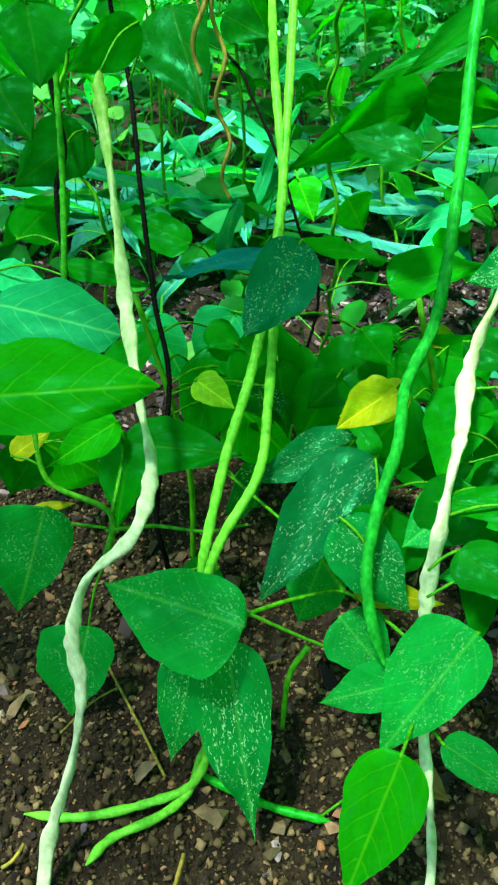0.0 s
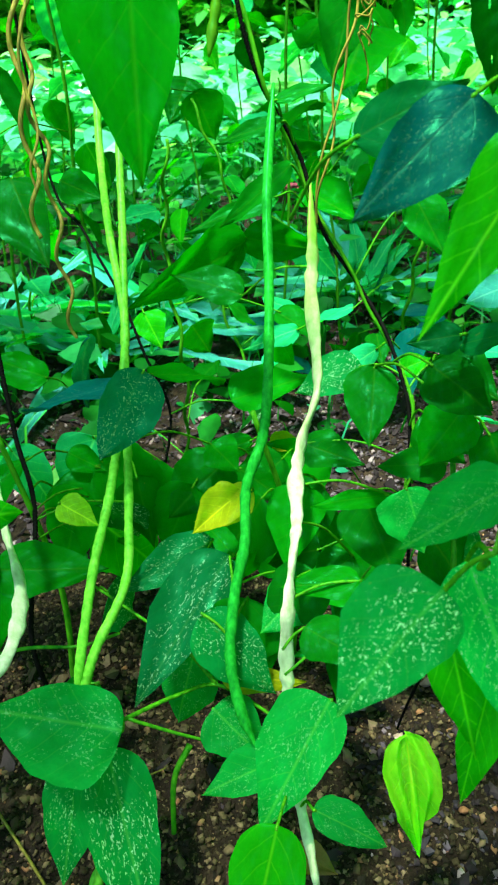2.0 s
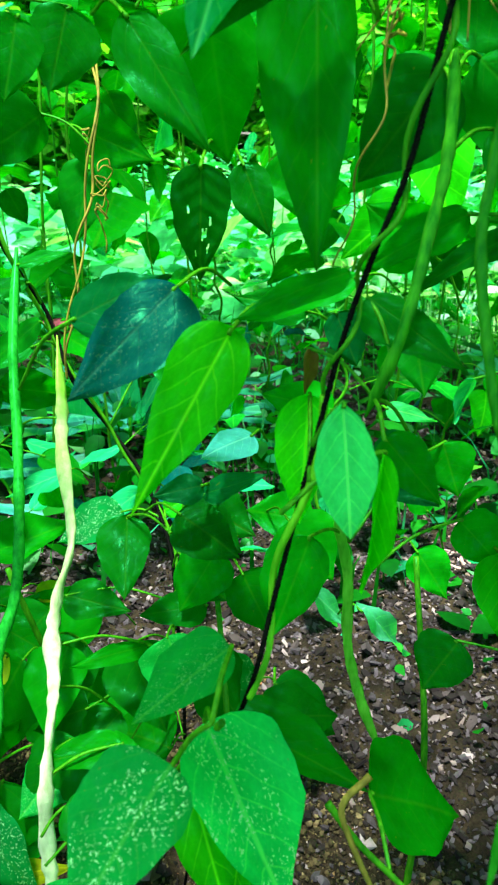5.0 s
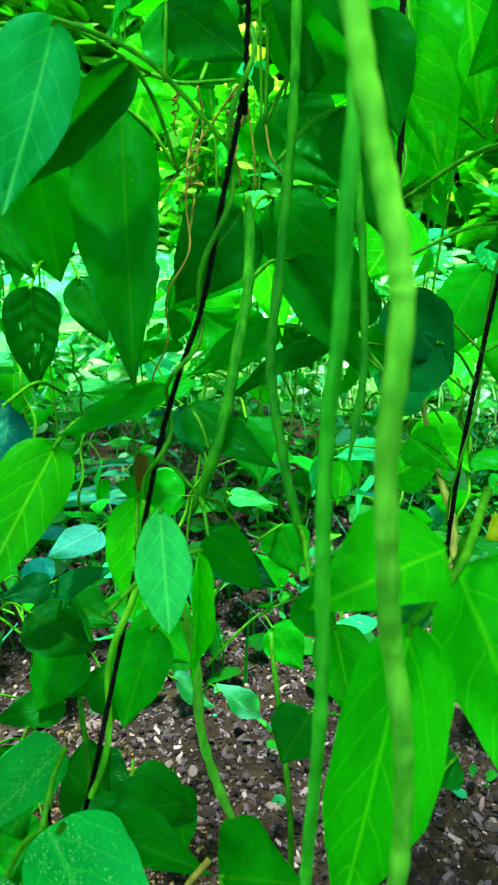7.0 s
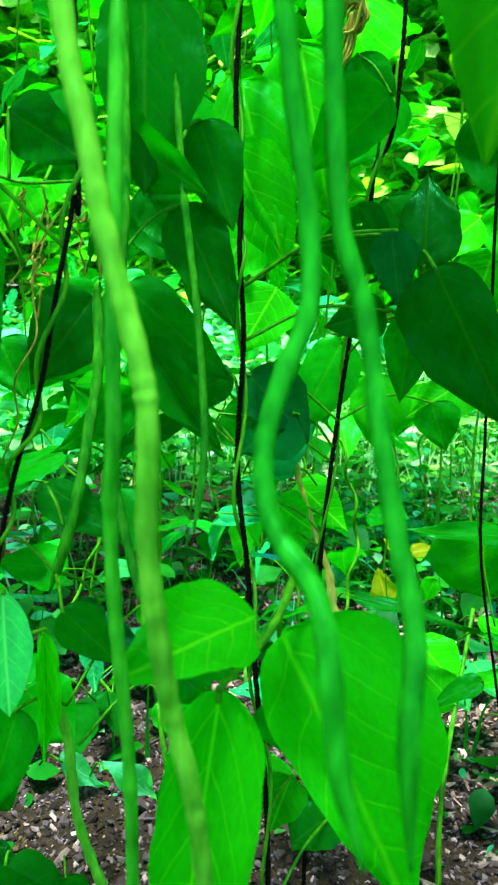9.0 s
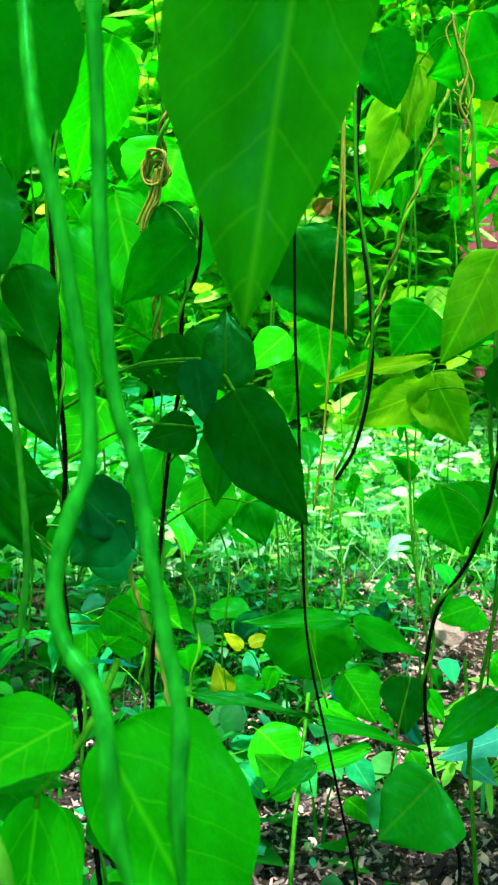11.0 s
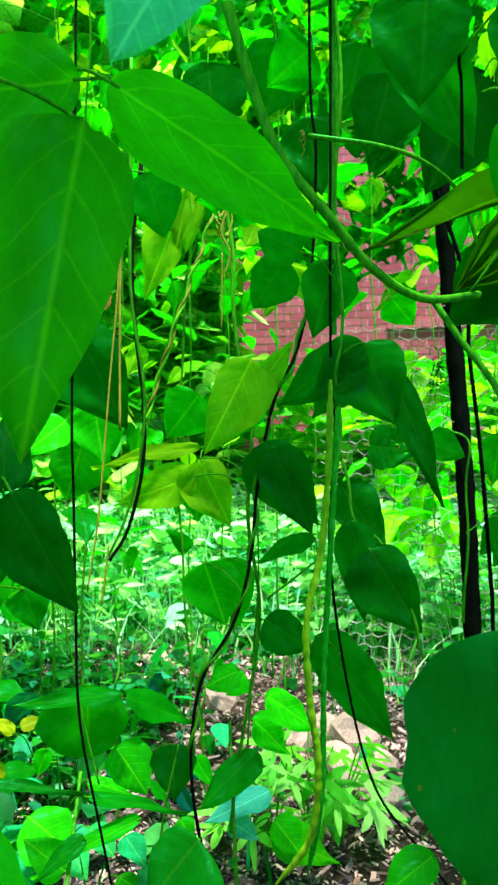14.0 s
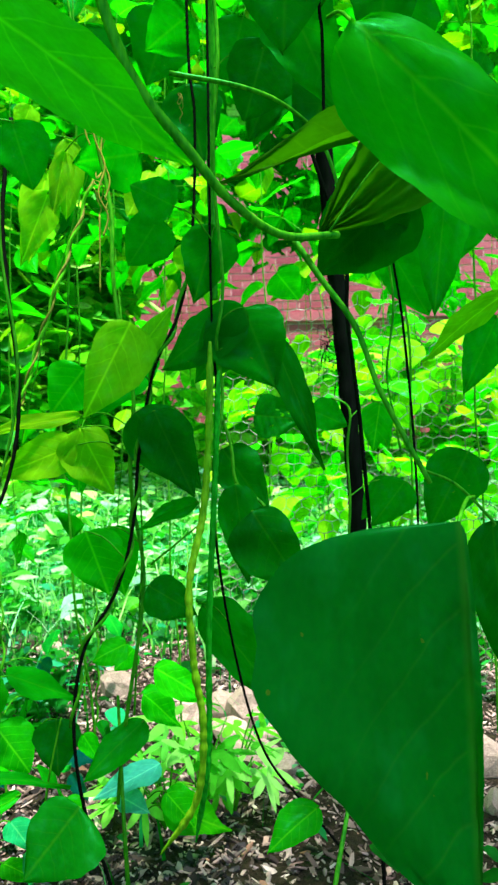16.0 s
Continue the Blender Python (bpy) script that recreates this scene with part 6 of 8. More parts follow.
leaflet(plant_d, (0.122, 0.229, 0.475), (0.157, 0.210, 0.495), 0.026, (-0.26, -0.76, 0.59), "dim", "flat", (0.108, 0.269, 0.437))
leaflet(plant_d, (0.251, 0.314, 0.535), (0.257, 0.293, 0.498), 0.027, (-0.49, -0.86, 0.09), "old", "flat", (0.267, 0.362, 0.540))
leaflet(plant_d, (0.318, 0.186, 0.355), (0.333, 0.166, 0.333), 0.030, (-0.56, -0.49, 0.67), "mature", "flat", (0.259, 0.197, 0.327))
leaflet(plant_d, (0.338, 0.223, 0.384), (0.341, 0.208, 0.354), 0.032, (-0.60, -0.58, 0.55), "mature", "flat", (0.258, 0.206, 0.348))
leaflet(plant_d, (0.364, 0.210, 0.241), (0.339, 0.215, 0.207), 0.044, (-0.45, -0.41, 0.79), "old", "flat", (0.410, 0.149, 0.219))
leaflet(plant_d, (0.204, 0.306, 0.333), (0.231, 0.275, 0.310), 0.039, (-0.31, -0.62, 0.72), "old", "flat", (0.203, 0.358, 0.310))
leaflet(plant_d, (0.219, 0.189, 0.370), (0.197, 0.186, 0.321), 0.034, (-0.40, -0.62, 0.67), "mature", "flat", (0.258, 0.206, 0.348))
leaflet(plant_d, (0.358, 0.178, 0.658), (0.366, 0.145, 0.589), 0.043, (-0.72, -0.54, -0.43), "lit", "flat", (0.331, 0.148, 0.649))
leaflet(plant_d, (0.506, 0.199, 0.546), (0.466, 0.210, 0.480), 0.044, (-0.84, -0.54, 0.08), "mature", "flat", (0.518, 0.237, 0.466))
leaflet(plant_d, (0.199, 0.018, 0.478), (0.147, 0.015, 0.482), 0.029, (-0.53, -0.54, 0.66), "young", "right", (0.194, 0.013, 0.473))
leaflet(plant_d, (0.180, 0.013, 0.466), (0.168, 0.021, 0.359), 0.029, (-0.38, -0.38, 0.84), "bright", "flat", (0.185, 0.011, 0.470))
leaflet(plant_d, (0.226, 0.030, 0.460), (0.256, -0.015, 0.352), 0.057, (-0.52, -0.31, 0.80), "young", "lean", (0.216, 0.020, 0.481))
leaflet(plant_d, (0.377, 0.190, 0.698), (0.362, 0.144, 0.596), 0.053, (-0.68, -0.58, -0.45), "young", "flat", (0.338, 0.155, 0.694))
leaflet(plant_d, (0.441, 0.221, 0.636), (0.401, 0.246, 0.577), 0.050, (-0.71, -0.65, -0.28), "young", "flat", (0.511, 0.212, 0.631))
leaflet(plant_d, (0.274, 0.152, 0.706), (0.261, 0.138, 0.617), 0.048, (-0.58, -0.68, -0.45), "old", "flat", (0.283, 0.143, 0.684))
leaflet(plant_d, (0.279, 0.155, 0.636), (0.316, 0.143, 0.630), 0.016, (-0.68, -0.71, 0.21), "old", "flat", (0.261, 0.163, 0.606))
leaflet(plant_d, (0.496, 0.230, 0.756), (0.520, 0.197, 0.729), 0.060, (-0.72, -0.51, -0.47), "young", "flat", (0.510, 0.219, 0.739))
leaflet(plant_d, (0.417, 0.114, 0.685), (0.395, 0.154, 0.643), 0.040, (-0.76, -0.51, -0.40), "mature", "right", (0.443, 0.137, 0.658))
leaflet(plant_d, (0.424, 0.118, 0.631), (0.436, 0.092, 0.586), 0.037, (-0.86, -0.48, -0.20), "old", "flat", (0.439, 0.138, 0.610))
leaflet(plant_d, (0.386, 0.150, 0.506), (0.360, 0.170, 0.483), 0.037, (-0.72, -0.60, 0.35), "dim", "flat", (0.421, 0.146, 0.481))
leaflet(plant_d, (0.366, 0.194, 0.439), (0.390, 0.168, 0.435), 0.016, (-0.47, -0.42, 0.78), "pale", "flat", (0.414, 0.146, 0.415))
leaflet(plant_d, (0.197, 0.065, 0.454), (0.219, 0.039, 0.443), 0.019, (-0.40, -0.41, 0.82), "mature", "flat", (0.217, 0.090, 0.458))
leaflet(plant_d, (0.293, 0.090, 0.382), (0.297, 0.078, 0.356), 0.024, (-0.53, -0.41, 0.74), "mature", "flat", (0.296, 0.096, 0.363))
leaflet(plant_d, (0.310, 0.087, 0.335), (0.298, 0.091, 0.307), 0.029, (-0.52, -0.41, 0.75), "young", "flat", (0.293, 0.089, 0.319))
leaflet(plant_d, (0.350, 0.089, 0.288), (0.333, 0.103, 0.273), 0.029, (-0.47, -0.33, 0.82), "old", "flat", (0.291, 0.084, 0.268))
leaflet(plant_d, (0.392, 0.169, 0.446), (0.406, 0.149, 0.429), 0.029, (-0.68, -0.52, 0.52), "young", "flat", (0.415, 0.146, 0.423))
leaflet(plant_d, (0.553, 0.213, 0.656), (0.508, 0.254, 0.634), 0.052, (-0.77, -0.55, -0.32), "young", "flat", (0.511, 0.210, 0.640))
leaflet(plant_d, (0.226, 0.185, 0.649), (0.246, 0.157, 0.627), 0.029, (-0.52, -0.79, -0.31), "old", "flat", (0.224, 0.184, 0.620))
leaflet(plant_d, (0.264, 0.180, 0.572), (0.237, 0.195, 0.529), 0.041, (-0.56, -0.83, -0.06), "old", "flat", (0.254, 0.164, 0.559))
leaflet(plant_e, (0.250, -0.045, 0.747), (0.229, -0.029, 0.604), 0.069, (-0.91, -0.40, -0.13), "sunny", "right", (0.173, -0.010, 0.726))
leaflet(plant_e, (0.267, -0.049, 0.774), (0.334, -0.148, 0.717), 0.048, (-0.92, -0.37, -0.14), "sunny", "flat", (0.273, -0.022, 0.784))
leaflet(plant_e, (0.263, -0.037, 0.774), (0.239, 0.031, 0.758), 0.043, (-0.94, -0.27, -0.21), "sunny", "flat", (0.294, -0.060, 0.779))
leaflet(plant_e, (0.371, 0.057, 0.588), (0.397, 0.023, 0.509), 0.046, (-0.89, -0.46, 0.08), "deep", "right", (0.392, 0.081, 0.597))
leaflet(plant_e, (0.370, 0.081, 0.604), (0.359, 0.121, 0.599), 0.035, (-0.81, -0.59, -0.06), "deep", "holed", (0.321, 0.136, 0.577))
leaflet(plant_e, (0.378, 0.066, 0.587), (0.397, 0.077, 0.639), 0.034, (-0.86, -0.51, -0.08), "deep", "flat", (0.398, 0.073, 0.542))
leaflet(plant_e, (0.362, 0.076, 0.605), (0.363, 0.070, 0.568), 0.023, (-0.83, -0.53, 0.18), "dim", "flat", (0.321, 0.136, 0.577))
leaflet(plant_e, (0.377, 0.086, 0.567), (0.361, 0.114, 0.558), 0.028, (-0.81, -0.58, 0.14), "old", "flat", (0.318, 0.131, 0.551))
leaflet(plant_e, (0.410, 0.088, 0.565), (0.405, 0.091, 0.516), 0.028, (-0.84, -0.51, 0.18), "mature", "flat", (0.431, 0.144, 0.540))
leaflet(plant_e, (0.696, 0.171, 0.758), (0.718, 0.119, 0.647), 0.092, (-0.89, -0.38, -0.26), "old", "right", (0.728, 0.111, 0.744))
leaflet(plant_e, (0.449, 0.158, 0.722), (0.458, 0.136, 0.674), 0.036, (-0.76, -0.52, -0.40), "mature", "flat", (0.455, 0.136, 0.696))
leaflet(plant_e, (0.397, 0.158, 0.815), (0.419, 0.214, 0.734), 0.049, (-0.61, -0.53, -0.58), "young", "flat", (0.357, 0.169, 0.803))
leaflet(plant_e, (0.231, 0.058, 0.740), (0.238, 0.077, 0.666), 0.049, (-0.55, -0.57, -0.60), "mature", "flat", (0.246, 0.063, 0.764))
leaflet(plant_e, (0.472, 0.222, 0.750), (0.479, 0.197, 0.636), 0.066, (-0.70, -0.55, -0.45), "young", "flat", (0.510, 0.219, 0.731))
leaflet(plant_e, (0.295, 0.139, 0.651), (0.301, 0.123, 0.602), 0.031, (-0.68, -0.70, -0.22), "old", "flat", (0.276, 0.132, 0.637))
leaflet(plant_e, (0.289, 0.146, 0.614), (0.300, 0.120, 0.557), 0.031, (-0.69, -0.72, -0.12), "old", "flat", (0.261, 0.155, 0.590))
leaflet(plant_e, (0.329, 0.148, 0.532), (0.306, 0.187, 0.513), 0.025, (-0.57, -0.62, 0.54), "old", "flat", (0.312, 0.127, 0.517))
leaflet(plant_e, (0.371, 0.175, 0.529), (0.388, 0.140, 0.490), 0.039, (-0.69, -0.59, 0.41), "dim", "flat", (0.424, 0.145, 0.498))
leaflet(plant_e, (0.503, 0.237, 0.441), (0.479, 0.279, 0.427), 0.021, (-0.49, -0.43, 0.76), "pale", "flat", (0.520, 0.229, 0.424))
leaflet(plant_e, (0.511, 0.126, 0.504), (0.516, 0.114, 0.469), 0.035, (-0.79, -0.43, 0.43), "mature", "flat", (0.424, 0.145, 0.498))
leaflet(plant_e, (0.625, 0.065, 0.892), (0.631, 0.048, 0.830), 0.052, (-0.79, -0.26, -0.56), "mature", "flat", (0.603, 0.129, 0.875))
leaflet(plant_e, (0.874, 0.013, 0.735), (0.844, 0.056, 0.627), 0.083, (-0.96, -0.20, -0.22), "mature", "left", (0.816, 0.008, 0.724))
leaflet(plant_e, (0.981, 0.158, 0.999), (0.961, 0.178, 0.860), 0.060, (-0.86, -0.28, -0.42), "turning", "flat", (1.033, 0.127, 0.965))
leaflet(plant_e, (0.998, 0.132, 1.051), (0.990, 0.133, 0.931), 0.045, (-0.85, -0.24, -0.46), "turning", "flat", (1.035, 0.109, 1.020))
leaflet(plant_e, (0.868, 0.225, 0.692), (0.871, 0.211, 0.606), 0.079, (-0.86, -0.37, -0.35), "young", "flat", (0.937, 0.256, 0.713))
leaflet(plant_f, (0.840, 0.071, 0.615), (0.854, 0.032, 0.530), 0.066, (-0.97, -0.23, 0.03), "turning", "right", (0.807, -0.002, 0.595))
leaflet(plant_f, (0.839, 0.075, 0.594), (0.843, 0.183, 0.556), 0.056, (-0.94, -0.31, 0.12), "turning", "flat", (0.807, -0.003, 0.578))
leaflet(plant_f, (0.841, 0.069, 0.630), (0.860, 0.227, 0.608), 0.028, (-0.71, -0.25, 0.66), "turning", "flat", (0.807, -0.001, 0.612))
leaflet(plant_f, (0.860, 0.075, 0.612), (0.859, 0.079, 0.535), 0.047, (-0.97, -0.25, 0.02), "young", "flat", (0.930, 0.087, 0.627))
leaflet(plant_f, (0.763, -0.013, 0.727), (0.746, 0.037, 0.620), 0.071, (-0.96, -0.20, -0.20), "turning", "left", (0.802, -0.034, 0.685))
leaflet(plant_f, (0.782, -0.006, 0.683), (0.800, -0.057, 0.756), 0.035, (-0.96, -0.14, -0.25), "turning", "flat", (0.796, -0.029, 0.661))
leaflet(plant_f, (0.774, -0.014, 0.627), (0.800, -0.085, 0.537), 0.072, (-0.99, -0.12, -0.08), "old", "flat", (0.785, -0.020, 0.603))
leaflet(plant_f, (0.785, 0.048, 0.493), (0.794, 0.024, 0.418), 0.068, (-0.97, -0.23, -0.03), "young", "flat", (0.771, -0.000, 0.464))
leaflet(plant_f, (0.811, -0.137, 0.750), (0.816, -0.034, 0.682), 0.063, (-0.96, -0.10, 0.25), "old", "flat", (0.806, -0.108, 0.733))
leaflet(plant_f, (0.811, -0.137, 0.750), (0.809, -0.172, 0.655), 0.098, (-1.00, -0.03, -0.03), "old", "right", (0.806, -0.108, 0.733))
leaflet(plant_f, (0.821, -0.136, 0.742), (0.823, -0.075, 0.663), 0.074, (-0.99, -0.08, -0.13), "mature", "flat", (0.807, -0.108, 0.725))
leaflet(plant_f, (0.827, -0.169, 0.716), (0.843, -0.230, 0.557), 0.047, (-0.96, -0.27, 0.05), "old", "long", (0.807, -0.107, 0.700))
leaflet(plant_f, (0.831, -0.106, 0.585), (0.823, -0.162, 0.506), 0.063, (-1.00, -0.05, 0.05), "old", "flat", (0.820, -0.098, 0.568))
leaflet(plant_f, (0.805, -0.123, 0.543), (0.811, -0.136, 0.425), 0.049, (-0.97, -0.05, 0.23), "old", "flat", (0.813, -0.138, 0.533))
leaflet(plant_f, (0.799, -0.142, 0.512), (0.802, -0.202, 0.417), 0.077, (-0.97, -0.00, 0.25), "old", "right", (0.811, -0.158, 0.503))
leaflet(plant_f, (0.772, -0.026, 0.433), (0.782, -0.080, 0.398), 0.054, (-0.94, -0.14, 0.31), "old", "flat", (0.805, -0.008, 0.412))
leaflet(plant_f, (0.882, -0.071, 0.392), (0.986, -0.173, 0.225), 0.071, (-0.89, -0.05, 0.45), "old", "flat", (0.846, -0.110, 0.373))
leaflet(plant_f, (0.758, -0.039, 0.627), (0.768, -0.081, 0.529), 0.060, (-0.99, -0.15, -0.08), "old", "flat", (0.785, -0.020, 0.603))
leaflet(plant_f, (0.779, -0.083, 0.525), (0.787, -0.008, 0.495), 0.029, (-0.73, -0.12, 0.67), "mature", "flat", (0.780, -0.086, 0.501))
leaflet(plant_f, (0.812, 0.029, 0.496), (0.837, 0.016, 0.408), 0.060, (-0.97, -0.23, -0.04), "young", "flat", (0.807, -0.008, 0.478))
leaflet(plant_f, (0.665, -0.066, 0.809), (0.661, -0.036, 0.762), 0.050, (-0.92, -0.17, -0.36), "mature", "flat", (0.720, -0.080, 0.835))
leaflet(plant_f, (0.822, -0.103, 0.852), (0.820, -0.076, 0.758), 0.074, (-0.94, -0.10, -0.33), "mature", "flat", (0.812, -0.099, 0.829))
leaflet(plant_f, (0.879, -0.185, 1.082), (0.876, -0.149, 0.970), 0.075, (-0.86, -0.01, -0.51), "mature", "flat", (0.883, -0.207, 1.064))
leaflet(plant_f, (0.902, 0.002, 0.981), (0.887, 0.091, 0.966), 0.091, (-0.86, -0.21, -0.46), "mature", "flat", (0.978, -0.019, 1.000))
leaflet(plant_f, (0.883, 0.121, 0.928), (0.880, 0.159, 0.830), 0.049, (-0.87, -0.31, -0.38), "turning", "flat", (0.955, 0.128, 0.967))
leaflet(plant_f, (0.885, 0.099, 0.981), (0.885, 0.118, 0.891), 0.034, (-0.86, -0.27, -0.42), "turning", "flat", (0.822, 0.038, 0.971))
leaflet(plant_f, (0.907, -0.067, 1.170), (0.899, -0.007, 1.117), 0.083, (-0.76, -0.11, -0.64), "mature", "flat", (0.846, -0.071, 1.147))
leaflet(plant_f, (0.628, -0.088, 0.805), (0.621, -0.047, 0.826), 0.042, (-0.96, -0.16, -0.23), "mature", "flat", (0.683, -0.114, 0.792))
leaflet(plant_f, (0.987, -0.135, 0.636), (0.999, -0.206, 0.628), 0.064, (-1.00, -0.00, 0.06), "old", "holed", (1.060, -0.109, 0.626))
leaflet(plant_f, (1.050, -0.216, 0.646), (1.061, -0.273, 0.621), 0.050, (-0.99, 0.06, 0.16), "mature", "flat", (1.129, -0.198, 0.646))
leaflet(plant_f, (1.186, -0.167, 0.892), (1.194, -0.204, 0.845), 0.067, (-0.95, 0.01, -0.31), "young", "flat", (1.277, -0.154, 0.923))
leaflet(plant_f, (1.016, -0.316, 0.651), (1.017, -0.304, 0.580), 0.048, (-0.98, 0.13, -0.12), "young", "flat", (0.958, -0.268, 0.626))
leaflet(plant_f, (0.870, -0.327, 0.541), (0.864, -0.284, 0.487), 0.054, (-0.95, 0.14, 0.28), "mature", "flat", (0.872, -0.341, 0.525))
leaflet(plant_f, (0.899, 0.094, 0.596), (0.902, 0.087, 0.532), 0.045, (-0.96, -0.28, -0.07), "young", "flat", (0.969, 0.112, 0.610))
leaflet(plant_f, (0.920, 0.264, 0.644), (0.918, 0.288, 0.557), 0.087, (-0.88, -0.42, -0.20), "young", "flat", (0.993, 0.286, 0.661))
leaflet(plant_f, (1.138, 0.154, 0.731), (1.131, 0.211, 0.654), 0.105, (-0.92, -0.29, -0.27), "young", "flat", (1.231, 0.157, 0.749))
leaflet(plant_g, (0.291, -0.263, 0.539), (0.266, -0.263, 0.375), 0.095, (-0.82, 0.10, 0.57), "glossy", "lop", (0.318, -0.276, 0.548))
leaflet(plant_g, (0.479, -0.197, 0.944), (0.481, -0.192, 0.860), 0.076, (-0.76, 0.03, -0.65), "old", "flat", (0.484, -0.218, 0.928))
leaflet(plant_g, (0.441, -0.262, 0.909), (0.442, -0.254, 0.819), 0.061, (-0.76, 0.14, -0.63), "mature", "flat", (0.485, -0.219, 0.891))
leaflet(plant_g, (0.691, -0.260, 0.990), (0.686, -0.204, 0.873), 0.111, (-0.82, 0.07, -0.57), "deep", "flat", (0.748, -0.285, 1.032))
leaflet(plant_f, (0.948, 0.089, 1.192), (0.952, 0.080, 1.081), 0.095, (-0.75, -0.22, -0.62), "old", "flat", (1.023, 0.107, 1.254))
leaflet(plant_f, (1.053, -0.014, 1.270), (1.054, 0.024, 1.157), 0.114, (-0.76, -0.14, -0.64), "mature", "flat", (1.137, -0.016, 1.336))
leaflet(plant_f, (0.960, -0.052, 1.102), (0.965, -0.073, 0.990), 0.087, (-0.81, -0.11, -0.58), "old", "flat", (1.036, -0.042, 1.156))
leaflet(plant_f, (1.052, 0.077, 1.106), (1.052, 0.124, 0.993), 0.096, (-0.81, -0.22, -0.55), "mature", "flat", (1.035, 0.101, 1.043))
leaflet(plant_f, (1.061, -0.127, 1.259), (1.062, -0.098, 1.146), 0.096, (-0.77, -0.06, -0.64), "old", "flat", (1.145, -0.136, 1.325))
leaflet(plant_f, (0.977, -0.298, 1.113), (0.982, -0.327, 1.009), 0.103, (-0.81, 0.09, -0.58), "old", "flat", (1.053, -0.305, 1.167))
leaflet(plant_f, (0.992, -0.453, 0.951), (0.994, -0.418, 0.840), 0.095, (-0.86, 0.20, -0.47), "mature", "flat", (1.071, -0.490, 0.991))
leaflet(plant_g, (0.776, -0.171, 1.047), (0.775, -0.146, 0.958), 0.083, (-0.80, -0.02, -0.59), "old", "flat", (0.797, -0.109, 1.030))
leaflet(plant_g, (0.394, -0.304, 0.531), (0.397, -0.311, 0.445), 0.038, (-0.93, 0.06, 0.37), "deep", "flat", (0.406, -0.268, 0.560))
leaflet(plant_g, (0.301, -0.225, 0.763), (0.293, -0.345, 0.628), 0.057, (-0.98, 0.17, -0.08), "broad", "right", (0.326, -0.215, 0.782))
leaflet(plant_g, (0.436, -0.291, 0.773), (0.452, -0.213, 0.718), 0.060, (-0.98, -0.09, -0.18), "olive", "crumple", (0.492, -0.232, 0.750))
leaflet(plant_g, (0.485, -0.277, 0.759), (0.542, -0.210, 0.710), 0.072, (-0.99, -0.12, -0.11), "old", "cup", (0.492, -0.232, 0.750))
leaflet(plant_g, (0.485, -0.276, 0.751), (0.562, -0.214, 0.717), 0.052, (-0.99, 0.09, -0.10), "mature", "flat", (0.492, -0.232, 0.750))
leaflet(plant_g, (0.425, -0.282, 0.772), (0.377, -0.153, 0.728), 0.023, (-0.98, 0.05, 0.21), "olive", "fold", (0.436, -0.218, 0.711))
leaflet(plant_g, (0.572, -0.187, 0.981), (0.580, -0.237, 0.861), 0.067, (-0.77, 0.02, -0.64), "old", "flat", (0.616, -0.183, 1.023))
leaflet(plant_g, (0.870, -0.188, 1.074), (0.870, -0.143, 0.975), 0.072, (-0.80, -0.03, -0.60), "mature", "flat", (0.883, -0.208, 1.056))
leaflet(plant_g, (0.441, -0.328, 0.670), (0.489, -0.282, 0.635), 0.021, (-0.90, 0.20, 0.40), "turning", "flat", (0.457, -0.364, 0.674))
leaflet(plant_g, (0.698, -0.364, 0.574), (0.697, -0.323, 0.497), 0.061, (-0.97, 0.20, 0.14), "mature", "flat", (0.753, -0.399, 0.582))
leaflet(plant_g, (0.789, -0.369, 0.868), (0.792, -0.353, 0.728), 0.057, (-0.91, 0.19, -0.36), "mature", "flat", (0.806, -0.305, 0.830))
leaflet(plant_g, (0.887, -0.318, 0.836), (0.893, -0.366, 0.749), 0.064, (-0.93, 0.15, -0.33), "mature", "flat", (0.859, -0.320, 0.812))
leaflet(plant_g, (0.899, -0.452, 0.747), (0.899, -0.407, 0.648), 0.064, (-0.94, 0.24, -0.24), "mature", "flat", (0.970, -0.492, 0.770))
leaflet(plant_g, (0.580, -0.287, 0.945), (0.581, -0.316, 0.983), 0.072, (-0.69, 0.12, -0.71), "mature", "flat", (0.626, -0.283, 0.933))
leaflet(plant_g, (1.093, -0.314, 0.652), (1.097, -0.338, 0.581), 0.044, (-0.98, 0.12, -0.15), "young", "flat", (1.179, -0.321, 0.668))
leaflet(plant_g, (0.997, -0.332, 0.540), (0.996, -0.283, 0.485), 0.048, (-0.96, 0.11, 0.24), "mature", "flat", (0.961, -0.263, 0.518))
leaflet(plant_g, (0.164, -0.118, 0.752), (0.159, -0.095, 0.716), 0.033, (-0.96, -0.29, -0.04), "sky", "flat", (0.180, -0.135, 0.773))
leaflet(plant_b, (0.154, 0.452, 0.048), (0.167, 0.459, 0.038), 0.033, (-0.38, -0.42, 0.82), "mature", "left", (0.144, 0.484, 0.005))
leaflet(plant_b, (0.072, 0.443, 0.183), (0.036, 0.445, 0.112), 0.049, (-0.26, -0.73, 0.64), "mature", "cup", (0.092, 0.486, 0.160))
leaflet(plant_b, (0.029, 0.509, 0.168), (0.040, 0.523, 0.110), 0.038, (-0.19, -0.75, 0.63), "mature", "flat", (0.053, 0.532, 0.134))
leaflet(plant_b, (0.093, 0.388, 0.142), (0.091, 0.404, 0.087), 0.043, (0.32, -0.79, 0.52), "mature", "left", (0.101, 0.419, 0.118))
leaflet(plant_b, (0.058, 0.378, 0.041), (0.019, 0.366, 0.043), 0.045, (0.20, -0.46, 0.87), "speckled", "long", (0.091, 0.425, -0.021))
